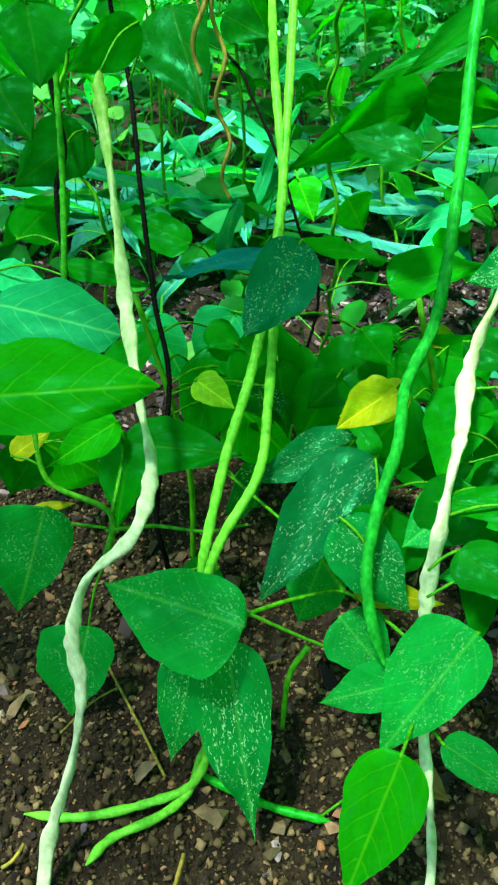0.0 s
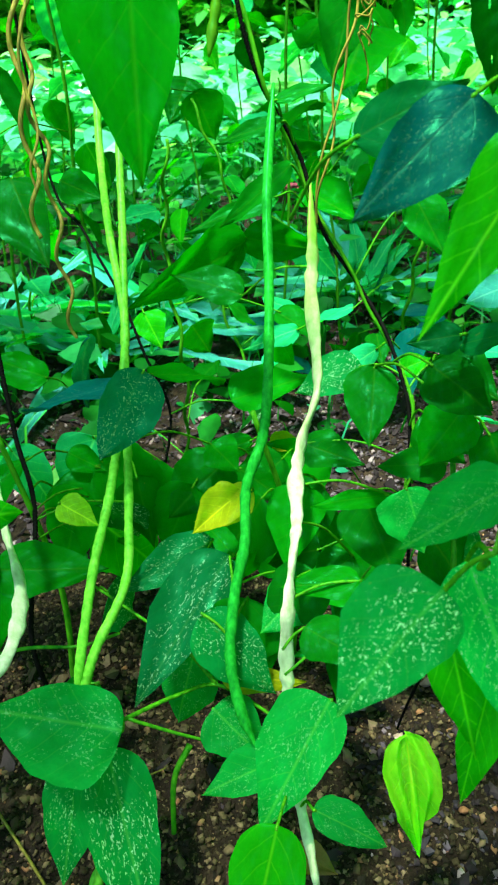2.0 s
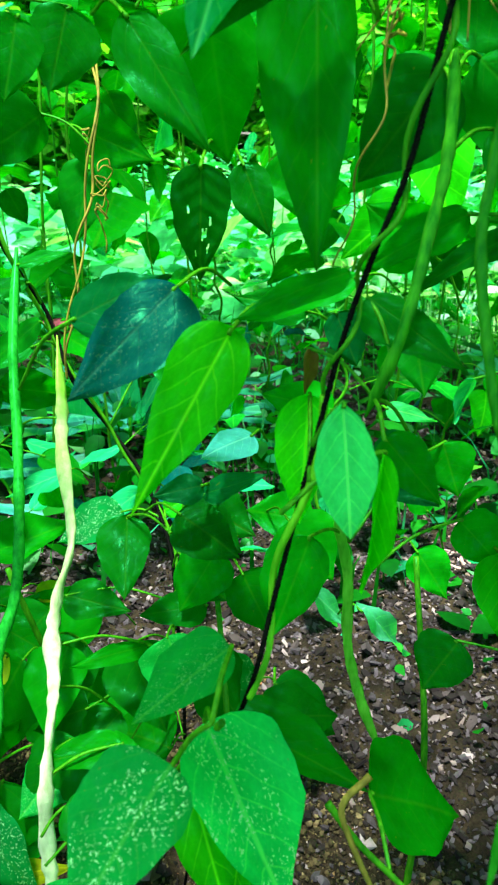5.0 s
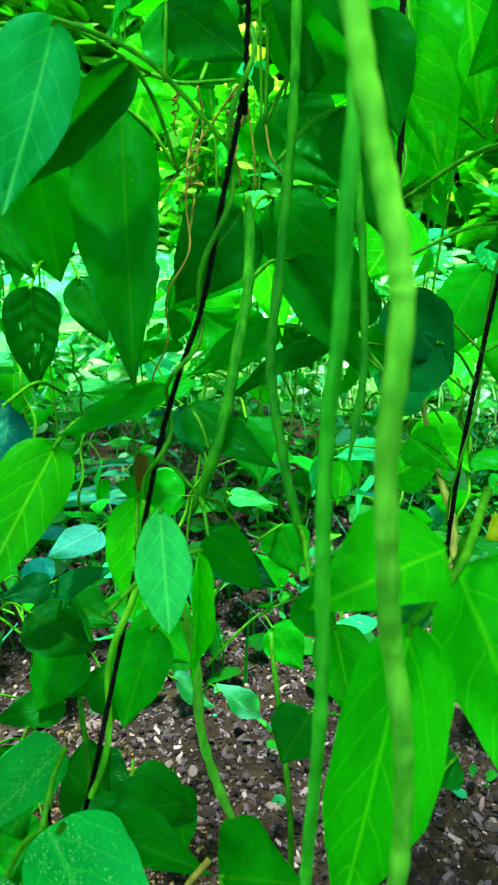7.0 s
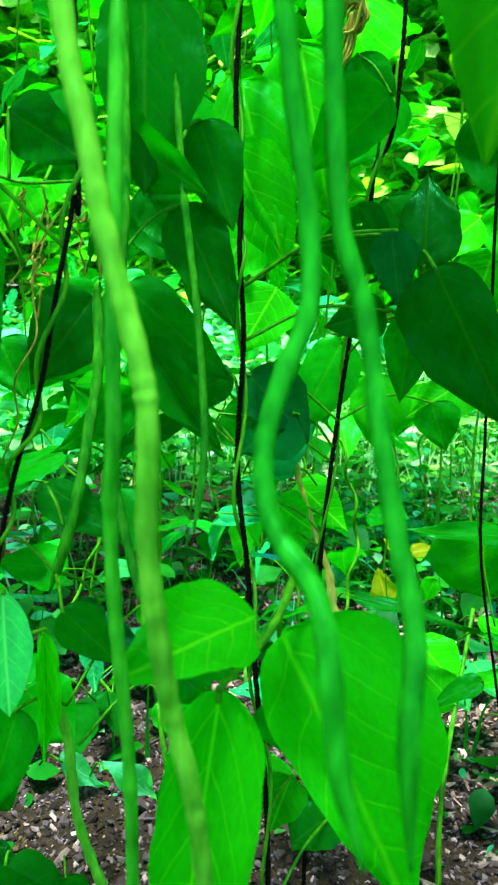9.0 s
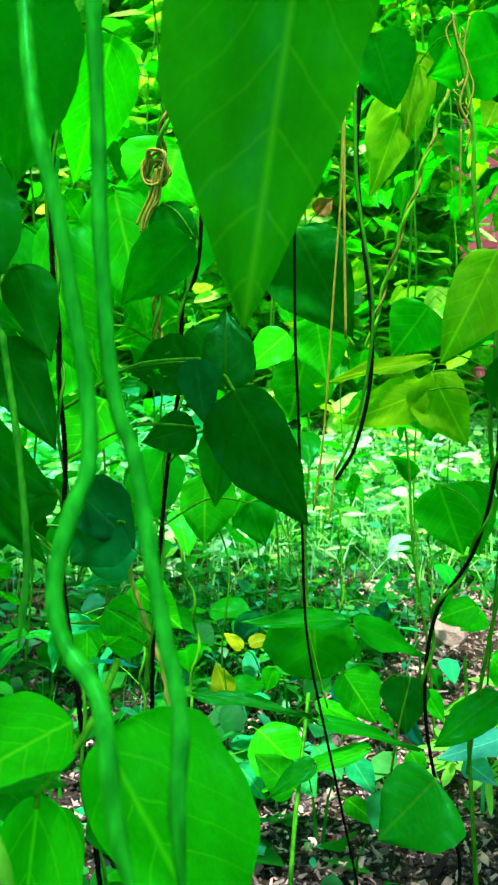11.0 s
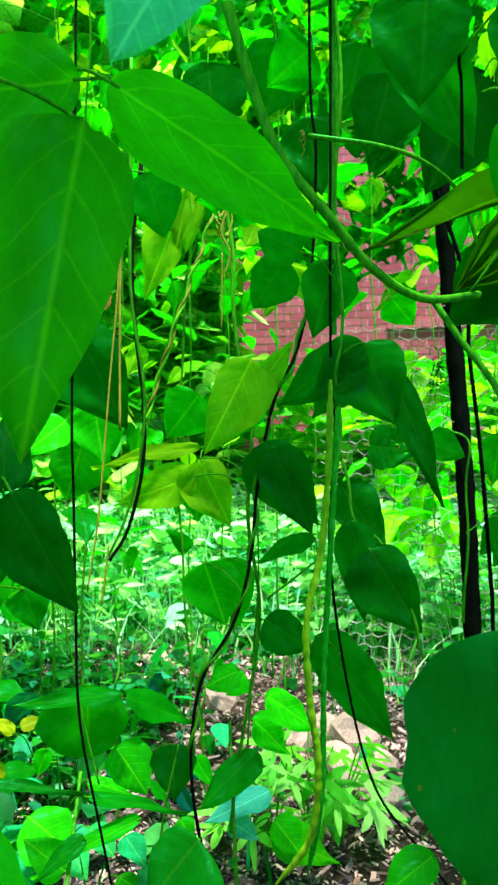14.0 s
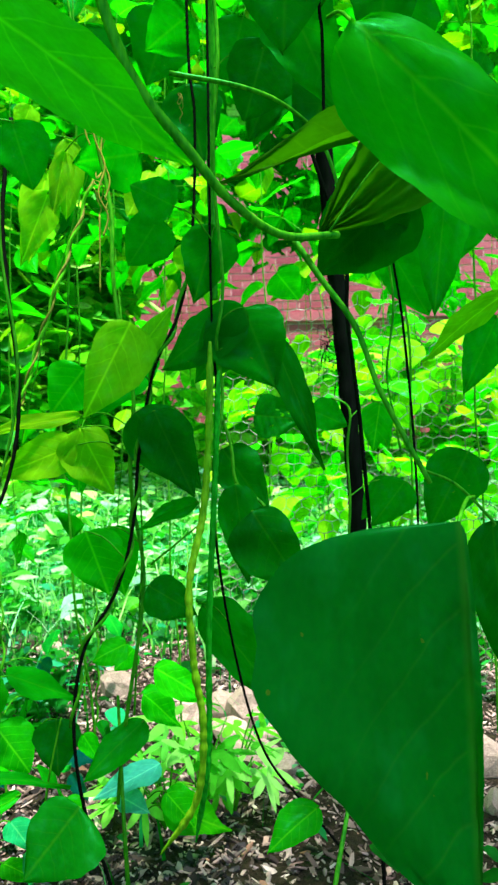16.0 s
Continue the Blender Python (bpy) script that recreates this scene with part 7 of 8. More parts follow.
leaflet(plant_b, (0.123, 0.506, 0.150), (0.164, 0.474, 0.120), 0.038, (-0.24, -0.76, 0.60), "mature", "long", (0.055, 0.535, 0.141))
leaflet(plant_b, (0.169, 0.342, 0.116), (0.187, 0.359, 0.057), 0.037, (-0.36, -0.34, 0.87), "old", "left", (0.235, 0.375, 0.144))
leaflet(plant_b, (0.027, 0.460, 0.191), (0.032, 0.445, 0.120), 0.042, (-0.06, -0.59, 0.80), "mature", "long", (0.026, 0.512, 0.172))
leaflet(plant_b, (0.046, 0.374, 0.057), (0.077, 0.388, 0.044), 0.051, (-0.19, -0.39, 0.90), "mature", "cup", (0.024, 0.401, 0.009))
leaflet(plant_b, (-0.020, 0.464, 0.186), (-0.050, 0.465, 0.101), 0.055, (-0.17, -0.55, 0.81), "mature", "flat", (-0.056, 0.439, 0.190))
leaflet(plant_b, (0.131, 0.461, 0.086), (0.180, 0.432, 0.061), 0.045, (-0.46, -0.55, 0.69), "mature", "long", (0.119, 0.521, 0.041))
leaflet(plant_b, (0.220, 0.511, 0.131), (0.138, 0.552, 0.138), 0.058, (-0.50, -0.75, 0.42), "mature", "left", (0.265, 0.546, 0.075))
leaflet(plant_b, (0.115, 0.471, 0.072), (0.112, 0.483, 0.035), 0.047, (0.09, -0.46, 0.88), "old", "left", (0.050, 0.524, 0.055))
leaflet(plant_b, (0.122, 0.407, 0.184), (0.086, 0.427, 0.111), 0.062, (-0.16, -0.54, 0.83), "mature", "left", (0.145, 0.440, 0.161))
leaflet(plant_b, (0.187, 0.340, 0.044), (0.156, 0.355, 0.049), 0.074, (0.11, -0.45, 0.89), "mature", "left", (0.240, 0.377, 0.016))
leaflet(plant_b, (-0.014, 0.442, 0.088), (0.008, 0.454, 0.036), 0.061, (0.38, -0.58, 0.72), "speckled", "long", (-0.026, 0.480, 0.058))
leaflet(plant_b, (-0.004, 0.498, 0.184), (0.060, 0.479, 0.133), 0.067, (-0.21, -0.55, 0.81), "mature", "cup", (0.053, 0.532, 0.134))
leaflet(plant_b, (0.073, 0.510, 0.140), (0.012, 0.528, 0.073), 0.069, (-0.02, -0.56, 0.83), "mature", "right", (0.051, 0.528, 0.117))
leaflet(plant_b, (0.013, 0.441, 0.181), (0.019, 0.460, 0.123), 0.048, (-0.23, -0.63, 0.74), "speckled", "right", (-0.057, 0.434, 0.184))
leaflet(plant_b, (0.195, 0.389, 0.084), (0.185, 0.371, 0.037), 0.055, (0.05, -0.76, 0.65), "speckled", "left", (0.243, 0.384, 0.064))
leaflet(plant_b, (0.124, 0.382, 0.035), (0.085, 0.409, 0.025), 0.054, (-0.05, -0.42, 0.91), "mature", "long", (0.158, 0.404, -0.020))
leaflet(plant_b, (-0.032, 0.366, 0.064), (-0.082, 0.352, 0.020), 0.039, (0.06, -0.57, 0.82), "old", "long", (-0.073, 0.369, 0.050))
leaflet(plant_a, (-0.010, 0.465, 0.148), (0.043, 0.460, 0.078), 0.062, (-0.10, -0.60, 0.79), "young", "droop", (-0.060, 0.423, 0.172))
leaflet(plant_a, (-0.178, 0.479, 0.115), (-0.130, 0.498, 0.043), 0.066, (-0.05, -0.47, 0.88), "young", "long", (-0.123, 0.472, 0.092))
leaflet(plant_a, (-0.187, 0.535, 0.181), (-0.139, 0.543, 0.113), 0.062, (0.53, -0.72, 0.44), "old", "long", (-0.127, 0.483, 0.167))
leaflet(plant_a, (-0.092, 0.454, 0.134), (-0.121, 0.417, 0.057), 0.055, (-0.20, -0.51, 0.84), "mature", "long", (-0.123, 0.475, 0.109))
leaflet(plant_a, (-0.184, 0.504, 0.158), (-0.252, 0.483, 0.163), 0.049, (0.42, -0.83, 0.36), "young", "flat", (-0.125, 0.479, 0.142))
leaflet(plant_a, (-0.004, 0.580, 0.104), (0.019, 0.585, 0.025), 0.048, (-0.31, -0.59, 0.75), "old", "left", (0.051, 0.527, 0.090))
leaflet(plant_a, (-0.088, 0.606, 0.154), (-0.053, 0.582, 0.091), 0.050, (0.16, -0.55, 0.82), "pale", "droop", (-0.109, 0.672, 0.127))
leaflet(plant_a, (-0.204, 0.513, 0.123), (-0.202, 0.528, 0.055), 0.053, (0.15, -0.53, 0.83), "old", "long", (-0.123, 0.475, 0.109))
leaflet(plant_a, (-0.002, 0.554, 0.182), (-0.042, 0.534, 0.117), 0.062, (-0.14, -0.85, 0.50), "pale", "long", (0.058, 0.538, 0.148))
leaflet(plant_a, (-0.172, 0.450, 0.133), (-0.213, 0.448, 0.073), 0.044, (0.41, -0.68, 0.61), "old", "droop", (-0.123, 0.475, 0.109))
leaflet(plant_a, (-0.025, 0.563, 0.155), (0.030, 0.533, 0.096), 0.066, (0.11, -0.75, 0.65), "young", "droop", (0.051, 0.528, 0.126))
leaflet(plant_a, (-0.045, 0.500, 0.170), (0.009, 0.454, 0.127), 0.060, (-0.12, -0.54, 0.84), "mature", "left", (-0.057, 0.451, 0.201))
leaflet(plant_c, (0.340, 0.342, 0.102), (0.333, 0.313, 0.045), 0.041, (-0.18, -0.51, 0.84), "mature", "long", (0.370, 0.390, 0.073))
leaflet(plant_c, (0.193, 0.437, 0.135), (0.176, 0.458, 0.070), 0.056, (-0.61, -0.59, 0.53), "old", "long", (0.245, 0.390, 0.121))
leaflet(plant_c, (0.218, 0.356, 0.093), (0.175, 0.418, 0.091), 0.058, (0.10, -0.65, 0.75), "mature", "droop", (0.244, 0.385, 0.071))
leaflet(plant_c, (0.159, 0.372, 0.149), (0.120, 0.407, 0.116), 0.042, (0.12, -0.57, 0.81), "old", "flat", (0.235, 0.375, 0.144))
leaflet(plant_c, (0.170, 0.513, 0.147), (0.121, 0.502, 0.115), 0.044, (0.13, -0.70, 0.71), "old", "right", (0.208, 0.567, 0.111))
leaflet(plant_c, (0.194, 0.518, 0.057), (0.256, 0.452, 0.024), 0.063, (0.07, -0.67, 0.74), "mature", "right", (0.190, 0.588, 0.008))
leaflet(plant_c, (0.262, 0.468, 0.070), (0.223, 0.451, 0.040), 0.046, (-0.15, -0.59, 0.79), "mature", "droop", (0.243, 0.384, 0.064))
leaflet(plant_c, (0.238, 0.509, 0.069), (0.243, 0.486, 0.023), 0.048, (-0.36, -0.34, 0.87), "mature", "droop", (0.255, 0.570, 0.037))
leaflet(plant_c, (0.345, 0.427, 0.058), (0.301, 0.482, 0.032), 0.049, (-0.30, -0.76, 0.58), "speckled", "droop", (0.390, 0.448, 0.009))
leaflet(plant_c, (0.273, 0.414, 0.109), (0.320, 0.404, 0.030), 0.073, (-0.10, -0.46, 0.88), "old", "flat", (0.245, 0.388, 0.095))
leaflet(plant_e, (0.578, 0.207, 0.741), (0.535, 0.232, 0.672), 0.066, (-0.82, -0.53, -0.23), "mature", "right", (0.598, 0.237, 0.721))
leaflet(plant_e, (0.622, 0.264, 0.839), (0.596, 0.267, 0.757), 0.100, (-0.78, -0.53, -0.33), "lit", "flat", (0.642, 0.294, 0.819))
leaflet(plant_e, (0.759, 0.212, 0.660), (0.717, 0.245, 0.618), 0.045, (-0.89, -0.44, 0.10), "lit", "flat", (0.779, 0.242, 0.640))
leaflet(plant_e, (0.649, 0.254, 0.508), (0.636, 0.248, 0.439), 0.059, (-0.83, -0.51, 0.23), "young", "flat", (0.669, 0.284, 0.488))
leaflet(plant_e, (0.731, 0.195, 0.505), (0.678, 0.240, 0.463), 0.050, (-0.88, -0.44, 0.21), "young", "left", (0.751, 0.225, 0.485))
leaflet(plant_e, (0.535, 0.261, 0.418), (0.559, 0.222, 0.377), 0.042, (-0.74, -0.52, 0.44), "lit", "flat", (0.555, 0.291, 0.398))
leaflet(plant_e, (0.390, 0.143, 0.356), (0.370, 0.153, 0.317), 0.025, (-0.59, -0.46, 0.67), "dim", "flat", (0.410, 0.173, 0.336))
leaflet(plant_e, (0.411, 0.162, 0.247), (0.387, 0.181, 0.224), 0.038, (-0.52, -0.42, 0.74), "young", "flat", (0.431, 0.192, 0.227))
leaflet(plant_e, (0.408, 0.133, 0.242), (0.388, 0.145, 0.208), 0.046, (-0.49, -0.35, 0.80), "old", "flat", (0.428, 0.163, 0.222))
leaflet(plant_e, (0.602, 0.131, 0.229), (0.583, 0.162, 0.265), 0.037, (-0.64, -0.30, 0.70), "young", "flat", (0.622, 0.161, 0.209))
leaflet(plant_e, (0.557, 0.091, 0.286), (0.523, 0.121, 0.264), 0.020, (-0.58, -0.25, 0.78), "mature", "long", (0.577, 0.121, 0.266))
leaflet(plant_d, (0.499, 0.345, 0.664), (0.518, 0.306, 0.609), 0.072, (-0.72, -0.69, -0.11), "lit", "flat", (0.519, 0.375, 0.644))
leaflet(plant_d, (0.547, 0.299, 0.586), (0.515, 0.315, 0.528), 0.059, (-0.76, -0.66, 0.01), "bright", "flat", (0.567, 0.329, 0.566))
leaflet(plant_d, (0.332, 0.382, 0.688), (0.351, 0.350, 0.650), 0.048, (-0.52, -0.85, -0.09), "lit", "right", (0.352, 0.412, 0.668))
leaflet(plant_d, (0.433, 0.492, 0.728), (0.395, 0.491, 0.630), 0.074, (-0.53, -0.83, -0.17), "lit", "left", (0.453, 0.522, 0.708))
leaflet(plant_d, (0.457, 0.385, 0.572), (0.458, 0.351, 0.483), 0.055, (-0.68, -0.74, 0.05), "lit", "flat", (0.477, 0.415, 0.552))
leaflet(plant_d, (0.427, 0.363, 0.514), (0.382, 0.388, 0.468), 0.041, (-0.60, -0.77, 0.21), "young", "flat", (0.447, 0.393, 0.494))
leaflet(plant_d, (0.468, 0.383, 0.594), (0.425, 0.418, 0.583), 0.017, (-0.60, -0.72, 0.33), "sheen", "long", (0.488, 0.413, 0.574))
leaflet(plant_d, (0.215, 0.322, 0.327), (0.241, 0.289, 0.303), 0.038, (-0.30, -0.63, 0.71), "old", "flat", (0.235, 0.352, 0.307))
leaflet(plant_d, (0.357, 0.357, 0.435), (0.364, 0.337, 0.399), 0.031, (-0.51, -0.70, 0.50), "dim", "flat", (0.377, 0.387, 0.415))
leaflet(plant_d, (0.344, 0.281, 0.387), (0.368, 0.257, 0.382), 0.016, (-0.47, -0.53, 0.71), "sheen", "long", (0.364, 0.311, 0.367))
leaflet(plant_d, (0.283, 0.223, 0.382), (0.295, 0.181, 0.373), 0.028, (-0.45, -0.53, 0.72), "dim", "flat", (0.303, 0.253, 0.362))
leaflet(plant_d, (0.227, 0.226, 0.252), (0.252, 0.195, 0.227), 0.040, (-0.30, -0.45, 0.84), "old", "right", (0.247, 0.256, 0.232))
leaflet(plant_d, (0.245, 0.389, 0.240), (0.270, 0.357, 0.216), 0.039, (-0.26, -0.56, 0.78), "mature", "flat", (0.265, 0.419, 0.220))
leaflet(plant_d, (0.192, 0.300, 0.249), (0.199, 0.279, 0.208), 0.039, (-0.21, -0.52, 0.83), "mature_lit", "right", (0.212, 0.330, 0.229))
leaflet(plant_d, (0.329, 0.165, 0.342), (0.330, 0.144, 0.284), 0.037, (-0.57, -0.48, 0.67), "young", "flat", (0.349, 0.195, 0.322))
leaflet(plant_d, (0.472, 0.256, 0.449), (0.516, 0.227, 0.480), 0.048, (-0.76, -0.55, 0.35), "dim", "flat", (0.492, 0.286, 0.429))
leaflet(plant_d, (0.507, 0.266, 0.370), (0.547, 0.240, 0.399), 0.043, (-0.73, -0.51, 0.45), "young", "flat", (0.527, 0.296, 0.350))
leaflet(plant_d, (0.420, 0.331, 0.655), (0.450, 0.283, 0.596), 0.052, (-0.71, -0.69, -0.13), "old", "right", (0.440, 0.361, 0.635))
leaflet(plant_d, (0.322, 0.321, 0.698), (0.332, 0.292, 0.649), 0.063, (-0.59, -0.77, -0.24), "old", "flat", (0.342, 0.351, 0.678))
leaflet(plant_d, (0.397, 0.288, 0.669), (0.443, 0.247, 0.659), 0.025, (-0.74, -0.66, -0.11), "old", "flat", (0.417, 0.318, 0.649))
leaflet(plant_d, (0.457, 0.304, 0.729), (0.422, 0.307, 0.666), 0.061, (-0.70, -0.67, -0.25), "mature", "flat", (0.477, 0.334, 0.709))
leaflet(plant_f, (0.779, 0.191, 0.345), (0.763, 0.180, 0.264), 0.089, (-0.69, -0.29, 0.66), "broad", "blunt", (0.799, 0.221, 0.325))
leaflet(plant_f, (0.772, 0.143, 0.338), (0.701, 0.245, 0.343), 0.030, (-0.54, -0.24, 0.81), "mature", "flat", (0.792, 0.173, 0.318))
leaflet(plant_f, (0.811, 0.154, 0.321), (0.924, 0.093, 0.259), 0.047, (-0.62, -0.19, 0.76), "mature", "flat", (0.831, 0.184, 0.301))
leaflet(plant_f, (0.633, 0.265, 0.283), (0.678, 0.147, 0.269), 0.023, (-0.42, -0.22, 0.88), "old", "long", (0.653, 0.295, 0.263))
leaflet(plant_f, (0.689, 0.149, 0.257), (0.738, 0.052, 0.229), 0.022, (-0.44, -0.15, 0.89), "mature", "long", (0.709, 0.179, 0.237))
leaflet(plant_f, (0.705, 0.095, 0.233), (0.655, 0.196, 0.188), 0.022, (-0.43, -0.18, 0.88), "young", "long", (0.725, 0.125, 0.213))
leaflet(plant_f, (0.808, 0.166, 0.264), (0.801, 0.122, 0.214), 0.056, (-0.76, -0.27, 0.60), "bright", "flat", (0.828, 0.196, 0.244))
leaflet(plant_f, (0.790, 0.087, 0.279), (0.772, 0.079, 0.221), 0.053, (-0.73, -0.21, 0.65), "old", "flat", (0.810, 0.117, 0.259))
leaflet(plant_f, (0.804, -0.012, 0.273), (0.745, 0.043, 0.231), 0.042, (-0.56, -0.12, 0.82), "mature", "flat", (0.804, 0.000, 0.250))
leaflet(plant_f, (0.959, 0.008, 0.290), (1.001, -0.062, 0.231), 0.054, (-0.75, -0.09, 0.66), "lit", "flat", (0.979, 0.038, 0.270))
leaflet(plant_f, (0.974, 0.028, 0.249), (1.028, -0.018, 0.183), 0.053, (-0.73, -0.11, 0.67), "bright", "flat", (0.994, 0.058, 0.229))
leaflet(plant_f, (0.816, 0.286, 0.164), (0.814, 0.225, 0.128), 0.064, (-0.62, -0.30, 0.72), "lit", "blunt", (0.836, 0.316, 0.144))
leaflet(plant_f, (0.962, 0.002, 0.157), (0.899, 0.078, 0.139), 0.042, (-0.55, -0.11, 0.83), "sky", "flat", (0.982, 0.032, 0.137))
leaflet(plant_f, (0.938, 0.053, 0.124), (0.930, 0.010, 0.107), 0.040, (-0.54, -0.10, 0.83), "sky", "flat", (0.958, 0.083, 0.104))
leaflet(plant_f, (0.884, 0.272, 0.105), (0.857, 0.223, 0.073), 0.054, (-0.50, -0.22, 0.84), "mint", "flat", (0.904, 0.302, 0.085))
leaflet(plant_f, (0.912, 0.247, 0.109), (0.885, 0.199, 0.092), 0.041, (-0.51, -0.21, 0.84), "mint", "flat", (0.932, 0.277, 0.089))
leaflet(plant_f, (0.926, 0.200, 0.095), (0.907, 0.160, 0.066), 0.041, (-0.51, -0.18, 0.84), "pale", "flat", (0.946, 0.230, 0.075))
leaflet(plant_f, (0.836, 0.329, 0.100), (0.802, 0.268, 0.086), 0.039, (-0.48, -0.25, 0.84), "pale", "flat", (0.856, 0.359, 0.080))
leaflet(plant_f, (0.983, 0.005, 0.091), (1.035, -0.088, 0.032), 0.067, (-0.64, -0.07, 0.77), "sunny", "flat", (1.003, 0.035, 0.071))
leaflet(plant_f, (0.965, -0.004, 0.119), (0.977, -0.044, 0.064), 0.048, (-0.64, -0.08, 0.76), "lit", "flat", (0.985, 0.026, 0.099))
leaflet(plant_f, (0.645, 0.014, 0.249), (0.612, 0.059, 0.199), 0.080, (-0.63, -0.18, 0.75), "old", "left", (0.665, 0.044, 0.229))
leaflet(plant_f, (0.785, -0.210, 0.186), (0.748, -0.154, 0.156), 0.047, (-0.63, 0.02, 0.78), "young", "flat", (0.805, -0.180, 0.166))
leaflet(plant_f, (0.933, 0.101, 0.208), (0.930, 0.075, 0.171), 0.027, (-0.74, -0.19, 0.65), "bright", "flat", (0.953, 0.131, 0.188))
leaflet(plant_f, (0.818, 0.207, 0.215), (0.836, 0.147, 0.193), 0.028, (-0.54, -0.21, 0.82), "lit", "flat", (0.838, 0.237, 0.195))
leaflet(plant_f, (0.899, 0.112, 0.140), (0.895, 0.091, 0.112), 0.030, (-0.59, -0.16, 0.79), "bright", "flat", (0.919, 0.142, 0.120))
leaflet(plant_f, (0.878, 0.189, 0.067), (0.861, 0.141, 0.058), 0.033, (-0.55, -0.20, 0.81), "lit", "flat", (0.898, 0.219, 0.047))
leaflet(plant_f, (0.919, 0.035, 0.333), (0.906, 0.080, 0.313), 0.040, (-0.72, -0.16, 0.68), "young", "flat", (0.939, 0.065, 0.313))
leaflet(plant_f, (0.849, 0.278, 0.236), (0.846, 0.290, 0.200), 0.027, (-0.65, -0.33, 0.68), "young", "flat", (0.869, 0.308, 0.216))
leaflet(plant_f, (0.970, 0.038, 0.312), (0.963, 0.065, 0.284), 0.042, (-0.72, -0.15, 0.68), "young", "flat", (0.990, 0.068, 0.292))
leaflet(plant_d, (0.242, 0.282, 0.386), (0.202, 0.267, 0.387), 0.022, (-0.38, -0.59, 0.72), "sky", "flat", (0.272, 0.312, 0.366))
leaflet(plant_d, (0.214, 0.292, 0.349), (0.241, 0.263, 0.369), 0.017, (-0.32, -0.58, 0.75), "dim", "flat", (0.244, 0.322, 0.329))
leaflet(plant_d, (0.211, 0.285, 0.359), (0.181, 0.293, 0.355), 0.020, (-0.45, -0.75, 0.50), "dim", "flat", (0.231, 0.305, 0.339))
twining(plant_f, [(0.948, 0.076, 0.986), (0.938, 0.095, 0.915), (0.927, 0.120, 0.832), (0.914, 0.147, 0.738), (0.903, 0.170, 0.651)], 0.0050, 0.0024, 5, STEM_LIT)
twining(plant_f, [(0.948, 0.076, 0.986), (0.938, 0.095, 0.915), (0.927, 0.120, 0.832), (0.914, 0.147, 0.738), (0.903, 0.170, 0.651)], 0.0042, 0.0024, 5.5, STEM_DRY)
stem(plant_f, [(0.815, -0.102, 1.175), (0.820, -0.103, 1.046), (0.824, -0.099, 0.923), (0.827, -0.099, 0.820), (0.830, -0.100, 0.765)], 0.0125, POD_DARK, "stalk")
leaflet(plant_a, (-0.182, 0.474, 0.250), (-0.086, 0.439, 0.240), 0.053, (0.18, -0.61, 0.77), "pale", "blunt", (-0.162, 0.504, 0.230))
leaflet(plant_a, (-0.034, 0.414, 0.210), (-0.008, 0.400, 0.193), 0.025, (0.03, -0.57, 0.82), "yellowing", "cup", (-0.014, 0.444, 0.190))
# stones at the edge of the bed
rock((1.56, -0.08), (0.107, 0.086, 0.105), 0, "angular tan stone lying on the mulch")
rock((1.46, -0.05), (0.107, 0.085, 0.065), 1, "angular tan stone lying on the mulch")
rock((1.54, 0.05), (0.083, 0.066, 0.083), 2, "angular tan stone lying on the mulch")
rock((1.59, -0.01), (0.076, 0.061, 0.079), 3, "angular tan stone lying on the mulch")
rock((1.45, -0.13), (0.088, 0.070, 0.065), 4, "angular tan stone lying on the mulch")
rock((1.35, -0.11), (0.082, 0.065, 0.055), 7, "rough grey-brown stone half sunk in the mulch")
rock((1.29, -0.15), (0.078, 0.062, 0.052), 9, "rough grey-brown stone half sunk in the mulch")
rock((1.38, -0.08), (0.072, 0.057, 0.050), 10, "angular tan stone lying on the mulch")
rock((1.76, 0.27), (0.108, 0.086, 0.064), 5, "angular tan stone lying on the mulch")
rock((1.31, -0.52), (0.088, 0.071, 0.080), 6, "angular tan stone lying on the mulch")
rock((2.05, 0.54), (0.091, 0.072, 0.057), 8, "small reddish stone among the low weeds")
rock((1.17, -0.50), (0.049, 0.039, 0.046), 11, "angular tan stone lying on the mulch")


